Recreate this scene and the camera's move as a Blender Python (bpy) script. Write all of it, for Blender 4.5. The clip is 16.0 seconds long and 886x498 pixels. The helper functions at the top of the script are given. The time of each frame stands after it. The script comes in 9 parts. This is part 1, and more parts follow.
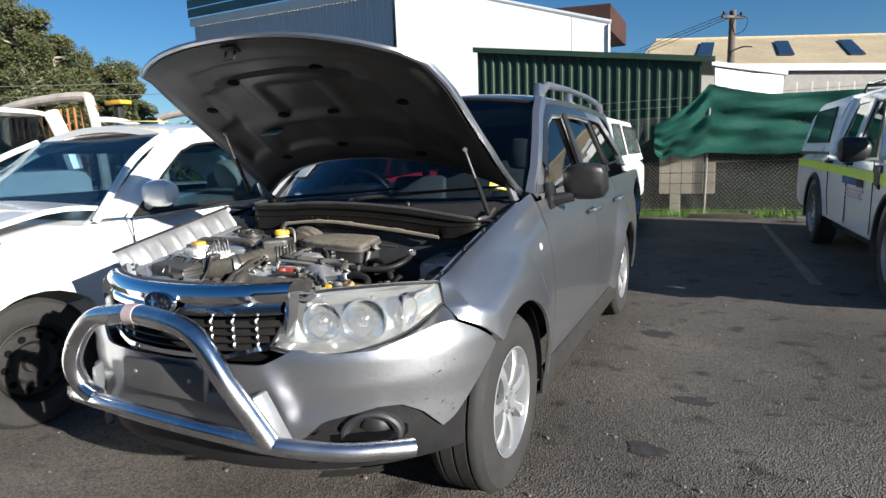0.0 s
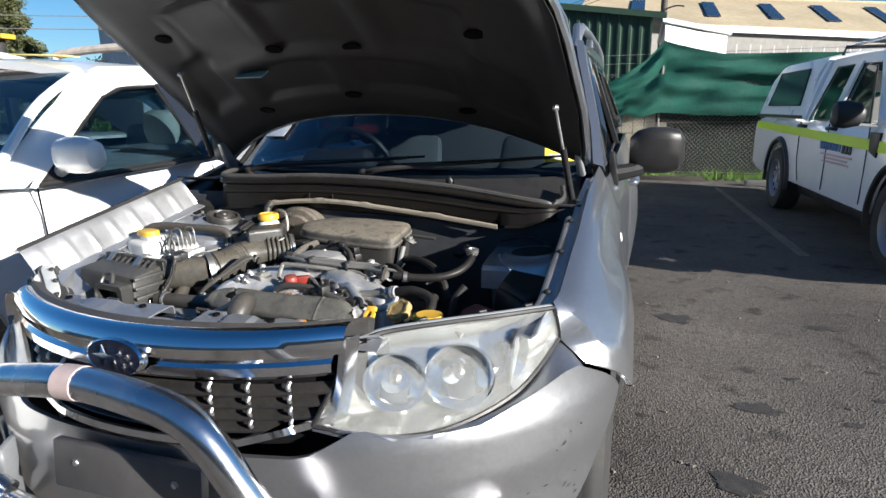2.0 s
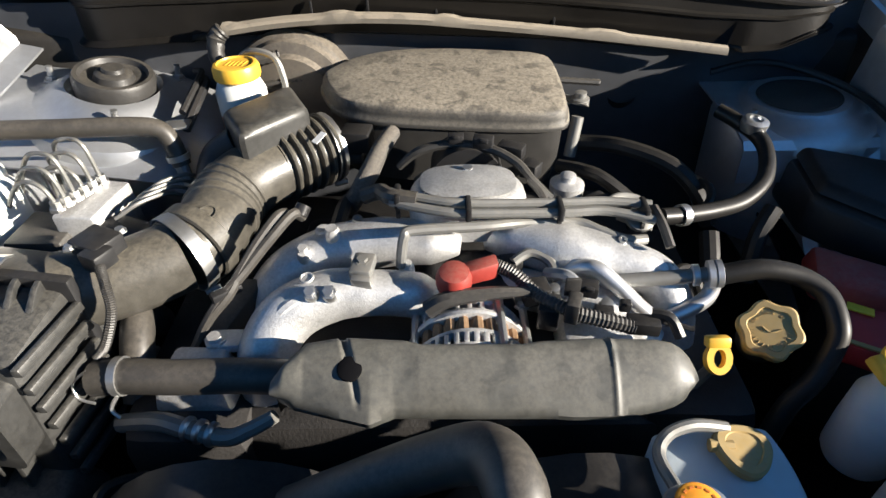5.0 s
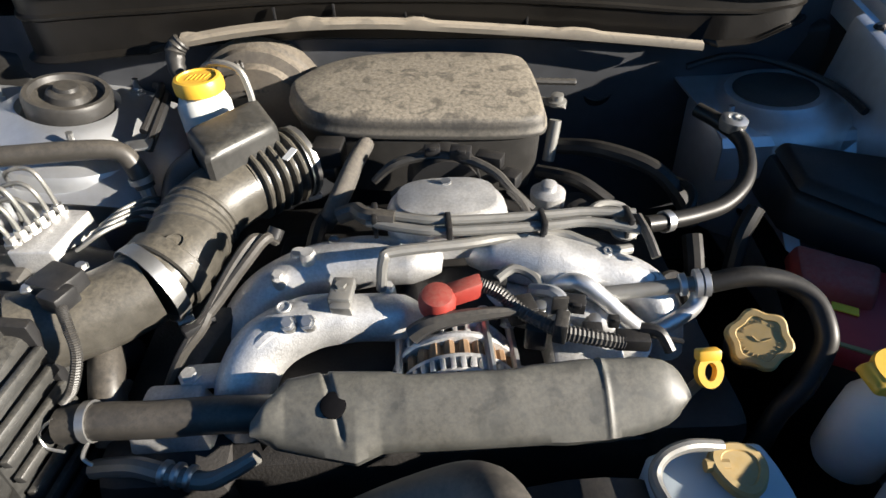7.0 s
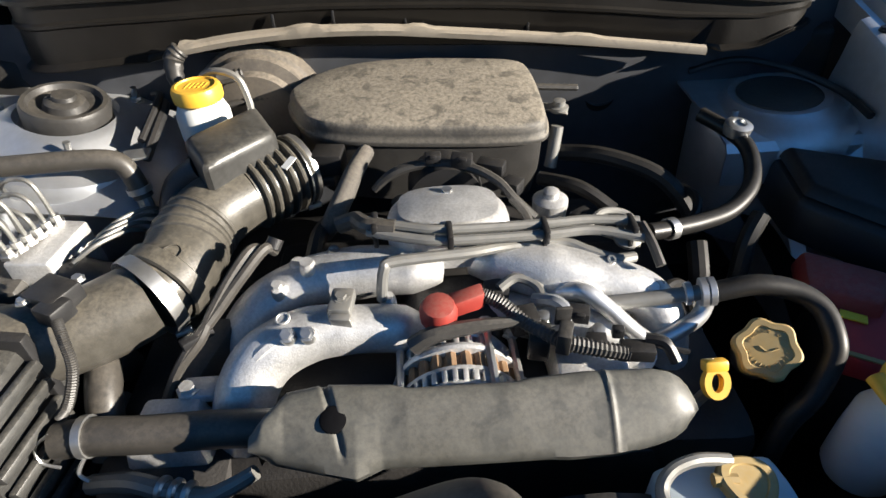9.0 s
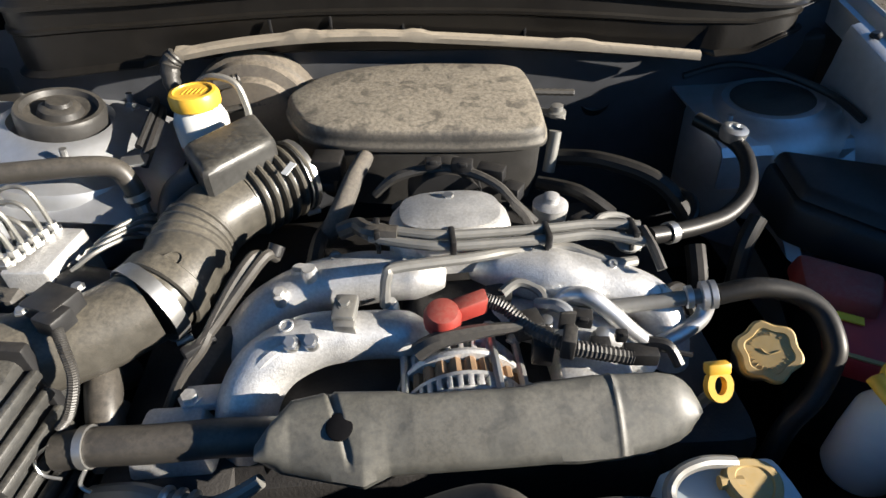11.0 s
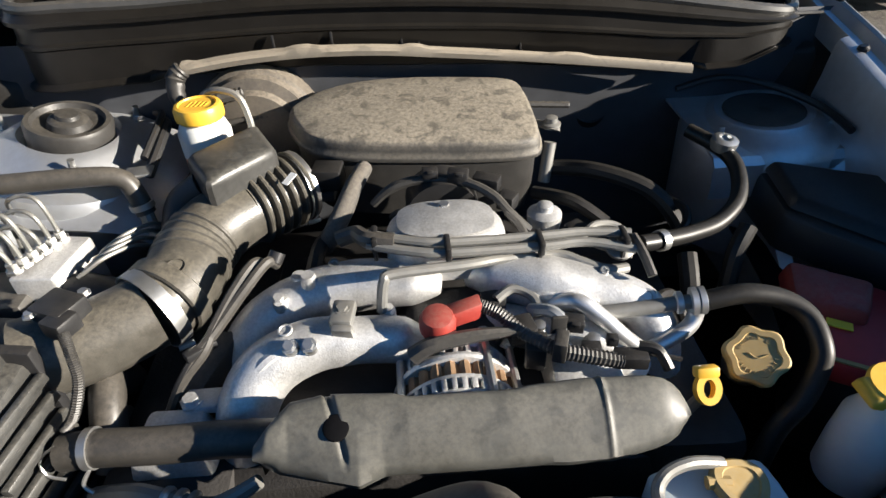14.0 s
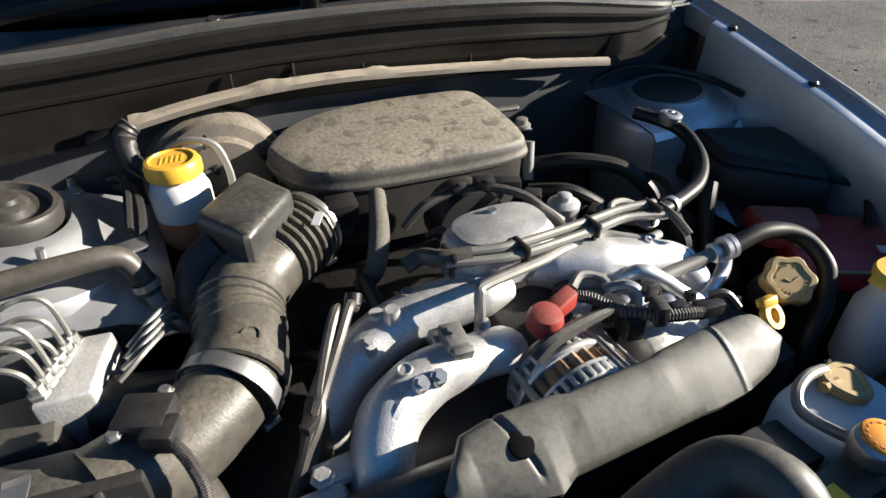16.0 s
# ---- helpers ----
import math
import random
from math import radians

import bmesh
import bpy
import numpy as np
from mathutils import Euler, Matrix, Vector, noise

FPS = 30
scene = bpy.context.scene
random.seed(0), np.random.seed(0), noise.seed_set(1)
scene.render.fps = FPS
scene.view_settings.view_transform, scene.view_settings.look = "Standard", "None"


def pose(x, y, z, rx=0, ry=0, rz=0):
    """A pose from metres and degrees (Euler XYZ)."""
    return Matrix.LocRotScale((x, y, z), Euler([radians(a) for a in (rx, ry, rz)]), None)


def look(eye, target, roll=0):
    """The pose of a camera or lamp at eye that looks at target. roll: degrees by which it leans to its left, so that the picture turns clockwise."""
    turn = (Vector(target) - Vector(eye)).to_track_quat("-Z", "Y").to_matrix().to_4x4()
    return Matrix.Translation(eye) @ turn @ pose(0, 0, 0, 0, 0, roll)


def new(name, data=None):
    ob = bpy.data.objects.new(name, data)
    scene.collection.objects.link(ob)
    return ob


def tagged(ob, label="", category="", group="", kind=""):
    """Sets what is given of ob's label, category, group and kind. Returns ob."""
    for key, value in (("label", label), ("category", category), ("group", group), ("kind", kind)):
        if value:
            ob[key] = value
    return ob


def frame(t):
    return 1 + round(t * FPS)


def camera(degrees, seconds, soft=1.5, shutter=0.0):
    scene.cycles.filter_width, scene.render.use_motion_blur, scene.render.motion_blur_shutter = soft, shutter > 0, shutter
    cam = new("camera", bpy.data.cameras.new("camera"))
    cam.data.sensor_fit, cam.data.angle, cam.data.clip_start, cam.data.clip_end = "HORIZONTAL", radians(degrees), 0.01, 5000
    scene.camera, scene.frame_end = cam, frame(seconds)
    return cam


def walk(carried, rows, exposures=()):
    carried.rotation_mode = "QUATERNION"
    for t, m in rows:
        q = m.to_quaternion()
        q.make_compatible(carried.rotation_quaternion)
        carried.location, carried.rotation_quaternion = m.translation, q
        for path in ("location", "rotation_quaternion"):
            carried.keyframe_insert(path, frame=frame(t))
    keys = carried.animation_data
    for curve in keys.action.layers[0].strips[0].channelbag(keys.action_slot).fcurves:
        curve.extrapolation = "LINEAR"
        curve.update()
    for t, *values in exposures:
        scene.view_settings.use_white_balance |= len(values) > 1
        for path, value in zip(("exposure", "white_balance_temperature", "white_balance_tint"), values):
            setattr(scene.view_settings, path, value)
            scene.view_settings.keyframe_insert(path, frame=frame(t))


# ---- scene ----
cam = camera(74.5, 16.0)
PATH = [
    (0, (1.557, -1.092, 1.261), (0.691, 0.684, 0.951), -2.1),
    (0.5, (1.435, -1.051, 1.272), (0.643, 0.759, 0.958), -3.1),
    (1, (1.314, -0.949, 1.279), (0.569, 0.873, 0.924), -0.6),
    (1.5, (1.142, -0.797, 1.295), (0.441, 1.038, 0.917), -0.9),
    (2, (0.887, -0.659, 1.288), (0.275, 1.187, 0.820), -0.7),
    (2.5, (0.648, -0.513, 1.307), (0.138, 1.339, 0.752), -1.9),
    (3, (0.412, -0.330, 1.319), (-0.116, 1.474, 0.643), -4.6),
    (3.3, (0.262, -0.241, 1.302), (-0.074, 1.576, 0.550), -2.3),
    (3.5, (0.184, -0.170, 1.315), (0.0, 1.627, 0.457), -3.2),
    (4, (0.070, -0.044, 1.295), (0.021, 1.691, 0.302), -1.8),
    (4.2, (0.050, 0.011, 1.261), (0.014, 1.697, 0.185), -0.7),
    (6.3, (0.033, 0.173, 1.283), (0.108, 1.693, -0.014), -1.8),
    (6.5, (0.034, 0.172, 1.281), (0.116, 1.698, -0.009), -1.6),
    (7, (0.035, 0.174, 1.282), (0.122, 1.707, 0.0), -1.3),
    (7.5, (0.035, 0.175, 1.281), (0.117, 1.718, 0.011), -1.5),
    (8, (0.035, 0.176, 1.281), (0.123, 1.717, 0.009), -1.4),
    (8.5, (0.037, 0.181, 1.282), (0.123, 1.721, 0.008), -1.5),
    (9, (0.037, 0.185, 1.281), (0.117, 1.726, 0.009), -1.8),
    (11.5, (0.021, 0.187, 1.283), (0.145, 1.737, 0.025), -1.3),
    (12, (0.023, 0.183, 1.283), (0.145, 1.737, 0.031), -1.5),
    (12.5, (0.024, 0.176, 1.286), (0.137, 1.736, 0.039), -1.5),
    (13, (0.024, 0.17, 1.29), (0.126, 1.742, 0.057), -1.8),
    (13.5, (0.026, 0.167, 1.288), (0.122, 1.742, 0.059), -2.1),
    (14, (0.03, 0.169, 1.288), (0.139, 1.744, 0.061), -1.6),
    (14.5, (0.026, 0.172, 1.279), (0.156, 1.749, 0.056), -0.2),
    (15, (-0.043, 0.174, 1.274), (0.153, 1.769, 0.084), -0.9),
    (15.5, (-0.168, 0.183, 1.278), (0.271, 1.741, 0.104), -0.5),
    (16, (-0.243, 0.241, 1.271), (0.485, 1.702, 0.114), -1.0),
]
walk(cam, [(t, look(eye, target, roll)) for t, eye, target, roll in PATH], [(0.0, 1.0, 6000, 10), (2.0, 1.2, 6000, 10), (2.5, 1.55, 6000, 10), (3.0, 1.62, 6100, 10), (4.0, 1.56, 6400, 10), (16.0, 1.54, 6400, 10)])
# ---- light ----
SUN_EL, SUN_AZ = 17.0, 108.0
world = bpy.data.worlds.new("sky")
world.use_nodes = True
scene.world = world
wn, wl = world.node_tree.nodes, world.node_tree.links
sky = wn.new("ShaderNodeTexSky")
sky.sky_type = "NISHITA"
sky.sun_disc = False
sky.sun_elevation, sky.sun_rotation = radians(SUN_EL), radians(SUN_AZ)
sky.air_density, sky.dust_density, sky.ozone_density = 1.0, 0.15, 4.0
wn["Background"].inputs[1].default_value = 0.05
deep = wn.new("ShaderNodeHueSaturation")
deep.inputs["Saturation"].default_value = 1.18
wl.new(sky.outputs[0], deep.inputs["Color"])
wl.new(deep.outputs[0], wn["Background"].inputs[0])
sun = new("sun", bpy.data.lights.new("sun", "SUN"))
sun.data.energy, sun.data.angle, sun.data.color = 5.0, radians(0.53), (1.0, 0.91, 0.78)
sun.matrix_world = look((0, 0, 0), (-math.cos(radians(SUN_EL)) * math.sin(radians(SUN_AZ)), -math.cos(radians(SUN_EL)) * math.cos(radians(SUN_AZ)), -math.sin(radians(SUN_EL))))


# ---- materials ----
def material(name, base, rough=0.5, metal=0.0, scale=40.0, vary=0.12, bump=0.0, bump_scale=None, coat=0.0, dust=0.0, dust_colour=(0.36, 0.31, 0.24), rough_vary=0.08, spec=0.5, random_vary=0.0, mottle=0.3):
    """A procedural surface: colour and roughness that vary at two scales, fine relief, and dust that has settled on top."""
    m = bpy.data.materials.new(name)
    m.use_nodes = True
    n, l = m.node_tree.nodes, m.node_tree.links
    b = n["Principled BSDF"]
    co = n.new("ShaderNodeTexCoord")
    big, fine = n.new("ShaderNodeTexNoise"), n.new("ShaderNodeTexNoise")
    big.inputs["Scale"].default_value, big.inputs["Detail"].default_value = scale * 0.12, 5
    fine.inputs["Scale"].default_value, fine.inputs["Detail"].default_value = scale, 6
    for t in (big, fine):
        l.new(co.outputs["Object"], t.inputs["Vector"])
    add = n.new("ShaderNodeMath")
    add.operation = "ADD"
    l.new(big.outputs[0], add.inputs[0])
    l.new(fine.outputs[0], add.inputs[1])
    ramp = n.new("ShaderNodeMapRange")
    ramp.inputs[1].default_value, ramp.inputs[2].default_value = 0.6, 1.4
    ramp.inputs[3].default_value, ramp.inputs[4].default_value = 1 - vary, 1 + vary
    l.new(add.outputs[0], ramp.inputs[0])
    mul = n.new("ShaderNodeMix")
    mul.data_type, mul.blend_type = "RGBA", "MULTIPLY"
    mul.inputs[0].default_value = 1.0
    mul.inputs[6].default_value = (*base, 1)
    value = ramp.outputs[0]
    if random_vary:
        info, rr, mm = n.new("ShaderNodeObjectInfo"), n.new("ShaderNodeMapRange"), n.new("ShaderNodeMath")
        rr.inputs[3].default_value, rr.inputs[4].default_value = 1 - random_vary, 1 + random_vary
        l.new(info.outputs["Random"], rr.inputs[0])
        mm.operation = "MULTIPLY"
        l.new(value, mm.inputs[0])
        l.new(rr.outputs[0], mm.inputs[1])
        value = mm.outputs[0]
    comb = n.new("ShaderNodeCombineColor")
    for k in range(3):
        l.new(value, comb.inputs[k])
    l.new(comb.outputs[0], mul.inputs[7])
    colour = mul.outputs[2]
    rm = n.new("ShaderNodeMapRange")
    rm.inputs[1].default_value, rm.inputs[2].default_value = 0.3, 0.7
    rm.inputs[3].default_value, rm.inputs[4].default_value = max(0.02, rough - rough_vary), min(1, rough + rough_vary)
    l.new(big.outputs[0], rm.inputs[0])
    roughness = rm.outputs[0]
    if dust:
        geo, sep, dm, dn, dp = (n.new("ShaderNodeNewGeometry"), n.new("ShaderNodeSeparateXYZ"), n.new("ShaderNodeMapRange"), n.new("ShaderNodeTexNoise"), n.new("ShaderNodeMath"))
        l.new(geo.outputs["Normal"], sep.inputs[0])
        dm.inputs[1].default_value, dm.inputs[2].default_value = 0.1, 0.95
        dm.inputs[3].default_value, dm.inputs[4].default_value = 0.12, 1.0
        l.new(sep.outputs["Z"], dm.inputs[0])
        dn.inputs["Scale"].default_value, dn.inputs["Detail"].default_value, dn.inputs["Roughness"].default_value = 190, 9, 0.8
        l.new(co.outputs["Object"], dn.inputs["Vector"])
        dr = n.new("ShaderNodeMapRange")
        dr.inputs[1].default_value, dr.inputs[2].default_value = 0.40, 0.58
        dr.inputs[3].default_value, dr.inputs[4].default_value = mottle, 1.0
        l.new(dn.outputs[0], dr.inputs[0])
        dp.operation = "MULTIPLY"
        l.new(dm.outputs[0], dp.inputs[0])
        l.new(dr.outputs[0], dp.inputs[1])
        pn, pr, pm = n.new("ShaderNodeTexNoise"), n.new("ShaderNodeMapRange"), n.new("ShaderNodeMath")
        pn.inputs["Scale"].default_value, pn.inputs["Detail"].default_value, pn.inputs["Roughness"].default_value = 34, 3, 0.55
        pn.inputs["Distortion"].default_value = 0.6
        l.new(co.outputs["Object"], pn.inputs["Vector"])
        pr.inputs[1].default_value, pr.inputs[2].default_value = 0.36, 0.46
        pr.inputs[3].default_value, pr.inputs[4].default_value = 0.5, 1.0
        l.new(pn.outputs[0], pr.inputs[0])
        pm.operation = "MULTIPLY"
        l.new(dp.outputs[0], pm.inputs[0])
        l.new(pr.outputs[0], pm.inputs[1])
        ds = n.new("ShaderNodeMath")
        ds.operation = "MULTIPLY"
        ds.inputs[1].default_value = dust
        l.new(pm.outputs[0], ds.inputs[0])
        mx = n.new("ShaderNodeMix")
        mx.data_type = "RGBA"
        l.new(ds.outputs[0], mx.inputs[0])
        l.new(colour, mx.inputs[6])
        mx.inputs[7].default_value = (*dust_colour, 1)
        colour = mx.outputs[2]
        ra = n.new("ShaderNodeMix")
        l.new(ds.outputs[0], ra.inputs[0])
        l.new(roughness, ra.inputs[2])
        ra.inputs[3].default_value = 0.9
        roughness = ra.outputs[0]
    l.new(colour, b.inputs["Base Color"])
    l.new(roughness, b.inputs["Roughness"])
    b.inputs["Metallic"].default_value = metal
    b.inputs["Specular IOR Level"].default_value = spec
    if coat:
        b.inputs["Coat Weight"].default_value, b.inputs["Coat Roughness"].default_value = coat, 0.06
    if bump:
        bt, bn = n.new("ShaderNodeBump"), n.new("ShaderNodeTexNoise")
        bn.inputs["Scale"].default_value, bn.inputs["Detail"].default_value = bump_scale or scale * 4, 4
        l.new(co.outputs["Object"], bn.inputs["Vector"])
        bt.inputs["Strength"].default_value, bt.inputs["Distance"].default_value = bump, 0.004
        l.new(bn.outputs[0], bt.inputs["Height"])
        l.new(bt.outputs[0], b.inputs["Normal"])
    return m


def glass(name, tint=(0.90, 0.96, 0.96), clear=0.93, rough=0.02, haze=0.0):
    """Thin glazing: lets most light straight through, with a Fresnel gloss."""
    m = bpy.data.materials.new(name)
    m.use_nodes = True
    n, l = m.node_tree.nodes, m.node_tree.links
    n.remove(n["Principled BSDF"])
    t, g, f, mx = n.new("ShaderNodeBsdfTransparent"), n.new("ShaderNodeBsdfGlossy"), n.new("ShaderNodeLayerWeight"), n.new("ShaderNodeMixShader")
    t.inputs[0].default_value = tuple(c * clear for c in tint) + (1,)
    g.inputs["Roughness"].default_value = rough
    f.inputs[0].default_value = 0.5
    p, a = n.new("ShaderNodeMath"), n.new("ShaderNodeMath")
    p.operation, a.operation = "POWER", "MULTIPLY_ADD"
    p.inputs[1].default_value, a.inputs[1].default_value, a.inputs[2].default_value = 4.0, 0.7, 0.03
    l.new(f.outputs["Facing"], p.inputs[0])
    l.new(p.outputs[0], a.inputs[0])
    l.new(a.outputs[0], mx.inputs[0])
    l.new(t.outputs[0], mx.inputs[1])
    l.new(g.outputs[0], mx.inputs[2])
    out = mx.outputs[0]
    if haze:
        d, hm = n.new("ShaderNodeBsdfDiffuse"), n.new("ShaderNodeMixShader")
        d.inputs[0].default_value = (0.85, 0.86, 0.84, 1)
        hm.inputs[0].default_value = haze
        l.new(out, hm.inputs[1])
        l.new(d.outputs[0], hm.inputs[2])
        out = hm.outputs[0]
    l.new(out, n["Material Output"].inputs[0])
    return m


SILVER = material("silver_paint", (0.38, 0.39, 0.41), 0.33, 0.88, 900, 0.06, coat=0.7, rough_vary=0.02)
SILVER_DULL = material("silver_bay_paint", (0.60, 0.615, 0.64), 0.42, 0.82, 60, 0.10, dust=0.1, rough_vary=0.1)
# silver underside of the bonnet, its shade put into the base colour
UNDER_SHADE = material("bonnet_underside_shade", (0.036, 0.035, 0.035), 0.5, 0.2, 30, 0.15, rough_vary=0.12)
CHROME = material("chrome", (0.82, 0.83, 0.85), 0.08, 1.0, 60, 0.03, rough_vary=0.03)
ALLOY = material("polished_alloy_tube", (0.74, 0.74, 0.75), 0.24, 1.0, 45, 0.10, bump=0.05, bump_scale=90, rough_vary=0.10)
WHEEL_SILVER = material("wheel_silver", (0.36, 0.37, 0.38), 0.38, 0.5, 80, 0.06)
CAST = material("cast_aluminium", (0.63, 0.625, 0.615), 0.42, 0.60, 320, 0.25, bump=0.15, bump_scale=520, dust=0.15)
STEEL = material("zinc_steel", (0.55, 0.55, 0.54), 0.36, 0.9, 120, 0.15, dust=0.1)
GREY_PIPE = material("grey_coated_pipe", (0.21, 0.21, 0.20), 0.45, 0.4, 120, 0.12, dust=0.25)
BLACK = material("black_plastic", (0.016, 0.016, 0.017), 0.40, 0, 60, 0.2, bump=0.08, bump_scale=900, dust=0.05, spec=0.4)
BLACK_DUSTY = material("dusty_black_plastic", (0.028, 0.028, 0.028), 0.5, 0, 70, 0.25, bump=0.15, bump_scale=700, dust=0.82, dust_colour=(0.34, 0.30, 0.235), mottle=0.45)
BLACK_SEMI = material("greyed_black_plastic", (0.030, 0.029, 0.028), 0.45, 0, 60, 0.25, bump=0.1, bump_scale=600, dust=0.20, dust_colour=(0.24, 0.21, 0.165))
RESON = material("lightly_dusted_plastic", (0.034, 0.034, 0.033), 0.36, 0, 140, 0.4, bump=0.08, bump_scale=700, dust=0.30, dust_colour=(0.25, 0.232, 0.195), mottle=0.15)
DUCTM = material("dusty_ribbed_rubber", (0.060, 0.056, 0.048), 0.33, 0, 70, 0.45, bump=0.08, bump_scale=420, dust=0.26, dust_colour=(0.30, 0.26, 0.195), mottle=0.15)
COVER = material("worn_grey_cover", (0.058, 0.059, 0.055), 0.40, 0, 60, 0.5, bump=0.05, bump_scale=1200, dust=0.46, dust_colour=(0.22, 0.205, 0.168), mottle=0.5)
RUBBER = material("rubber", (0.014, 0.0135, 0.013), 0.42, 0, 80, 0.2, dust=0.05, spec=0.3)
HOSE = material("dusty_rubber_hose", (0.042, 0.039, 0.035), 0.40, 0, 80, 0.25, dust=0.28, dust_colour=(0.22, 0.19, 0.15))
TYRE = material("tyre_rubber", (0.030, 0.029, 0.028), 0.8, 0, 60, 0.25, bump=0.1)
# near-black that paints shade into hollows and backings; also colours door seams
DARK = material("shade_and_seam_black", (0.006, 0.006, 0.007), 1.0, 0, 30, 0.2, spec=0.05)
# grimy metal; its near-black also paints shade on sedan wheels and plenum
GRIME_SHADE = material("grime_and_shade_metal", (0.030, 0.028, 0.027), 0.6, 0.3, 40, 0.4, bump=0.2, bump_scale=300)
YELLOW = material("yellow_plastic", (0.74, 0.43, 0.04), 0.42, 0, 90, 0.10, dust=0.12, dust_colour=(0.55, 0.42, 0.2))
TAN_YELLOW = material("dusty_yellow_plastic", (0.42, 0.285, 0.10), 0.55, 0, 90, 0.18, dust=0.4, dust_colour=(0.40, 0.33, 0.2))
ORANGE = material("orange_label", (0.86, 0.34, 0.03), 0.45, 0, 90, 0.08)
WHITE_TANK = material("milky_tank", (0.72, 0.73, 0.70), 0.45, 0, 60, 0.06)
RED = material("red_plastic", (0.30, 0.032, 0.024), 0.5, 0, 80, 0.25, dust=0.2)
BATTERY_RED = material("battery_red", (0.42, 0.034, 0.036), 0.4, 0, 60, 0.12)
COPPER = material("copper_winding", (0.24, 0.15, 0.085), 0.5, 0.3, 90, 0.25)
WHITE = material("white_paint", (0.83, 0.84, 0.84), 0.22, 0, 30, 0.02, coat=0.6, rough_vary=0.03)
CANOPY = material("white_canopy", (0.80, 0.81, 0.81), 0.32, 0, 30, 0.03)
GLASS_MAT = glass("car_glass", (0.62, 0.74, 0.84), 0.56)
SEDAN_GLASS = glass("bluish_car_glass", (0.50, 0.68, 0.78), 0.62)
TINT = glass("tinted_glass", (0.62, 0.68, 0.68), 0.8)
LENS = glass("lamp_lens", (0.98, 0.98, 0.96), 0.97, haze=0.08)
TRIM_GREY = material("grey_trim", (0.22, 0.23, 0.245), 0.4, 0.3, 60, 0.1)
BLOCK = material("block_cream", (0.42, 0.38, 0.30), 0.9, 0, 20, 0.2)
CABIN = material("dark_cabin_plastic", (0.045, 0.047, 0.05), 0.6, 0, 60, 0.15, bump=0.1)
SEAT = material("grey_seat_cloth", (0.16, 0.165, 0.16), 0.9, 0, 90, 0.15, bump=0.2)
BEIGE = material("beige_seat_cloth", (0.50, 0.47, 0.40), 0.85, 0, 90, 0.1, bump=0.2)
YELLOW_TAG = material("yellow_sticker", (0.86, 0.66, 0.05), 0.5, 0, 60, 0.04)
PAPER = material("white_sticker", (0.82, 0.83, 0.82), 0.6, 0, 60, 0.03)
INK = material("dark_ink", (0.03, 0.035, 0.05), 0.6, 0, 60, 0.05)
BLUE_INK = material("blue_ink", (0.05, 0.15, 0.32), 0.6, 0, 60, 0.05)
FAINT_INK = material("faint_red_ink", (0.50, 0.33, 0.33), 0.6, 0, 60, 0.05)
LIME = material("lime_reflective_tape", (0.58, 0.80, 0.03), 0.4, 0, 60, 0.05)
RUST = material("rusty_white_paint", (0.60, 0.53, 0.46), 0.6, 0, 9, 0.35, bump=0.2)
RUSTY = material("rust", (0.30, 0.13, 0.045), 0.85, 0.1, 14, 0.5, bump=0.3)
AMBER = material("amber_lens", (0.75, 0.24, 0.02), 0.2, 0, 60, 0.05)
RED_CAR = material("red_paint", (0.40, 0.02, 0.03), 0.3, 0, 30, 0.05, coat=0.5)
DARK_CAR = material("dark_paint", (0.025, 0.028, 0.035), 0.25, 0.2, 30, 0.1, coat=0.5)


# ---- shapes ----
roots = {}


def thing(name, at, label, category, group="", kind=""):
    ob = new(name)
    ob.location = at
    roots[ob] = Vector(at)
    return tagged(ob, label, category, group, kind)


def part(name, bm, mat, parent=None, label="", smooth=True, angle=35):
    """Links a bmesh, built at its place in the world, as one mesh under a thing or a part."""
    top = parent
    while top is not None and top.parent is not None:
        top = top.parent
    if top is not None:
        bmesh.ops.translate(bm, verts=bm.verts, vec=-roots.get(top, Vector((0, 0, 0))))
    bmesh.ops.recalc_face_normals(bm, faces=bm.faces)
    me = bpy.data.meshes.new(name)
    if smooth:
        lim = math.cos(radians(angle))
        for f in bm.faces:
            f.smooth = True
        for e in bm.edges:
            if len(e.link_faces) == 2 and e.link_faces[0].normal.dot(e.link_faces[1].normal) < lim:
                e.smooth = False
    bm.to_mesh(me)
    bm.free()
    me.materials.append(mat)
    ob = new(name, me)
    ob.parent = parent
    if label:
        ob["label"] = label
    return ob


def parts(name, bm, mat, parent, label="", smooth=True):
    """Links every loose piece of a bmesh as a part of its own."""
    left = set(bm.verts)
    while left:
        todo, isle = [left.pop()], set()
        while todo:
            v = todo.pop()
            isle.add(v)
            for e in v.link_edges:
                w = e.other_vert(v)
                if w in left:
                    left.discard(w)
                    todo.append(w)
        t, seen = bmesh.new(), {}
        for f in {f for v in isle for f in v.link_faces}:
            for v in f.verts:
                if v not in seen:
                    seen[v] = t.verts.new(v.co)
            t.faces.new([seen[v] for v in f.verts])
        last = part(name, t, mat, parent, label, smooth)
    bm.free()
    return last


def B():
    return bmesh.new()


def loft(bm, rows, closed=False, cap=False):
    """Skin over rows of points; closed: each row is a ring."""
    vs = [[bm.verts.new(p) for p in r] for r in rows]
    n = len(vs[0])
    for a, b in zip(vs, vs[1:]):
        for i in range(n if closed else n - 1):
            j = (i + 1) % n
            bm.faces.new((a[i], a[j], b[j], b[i]))
    if cap:
        bm.faces.new(vs[0][::-1])
        bm.faces.new(vs[-1])
    return bm


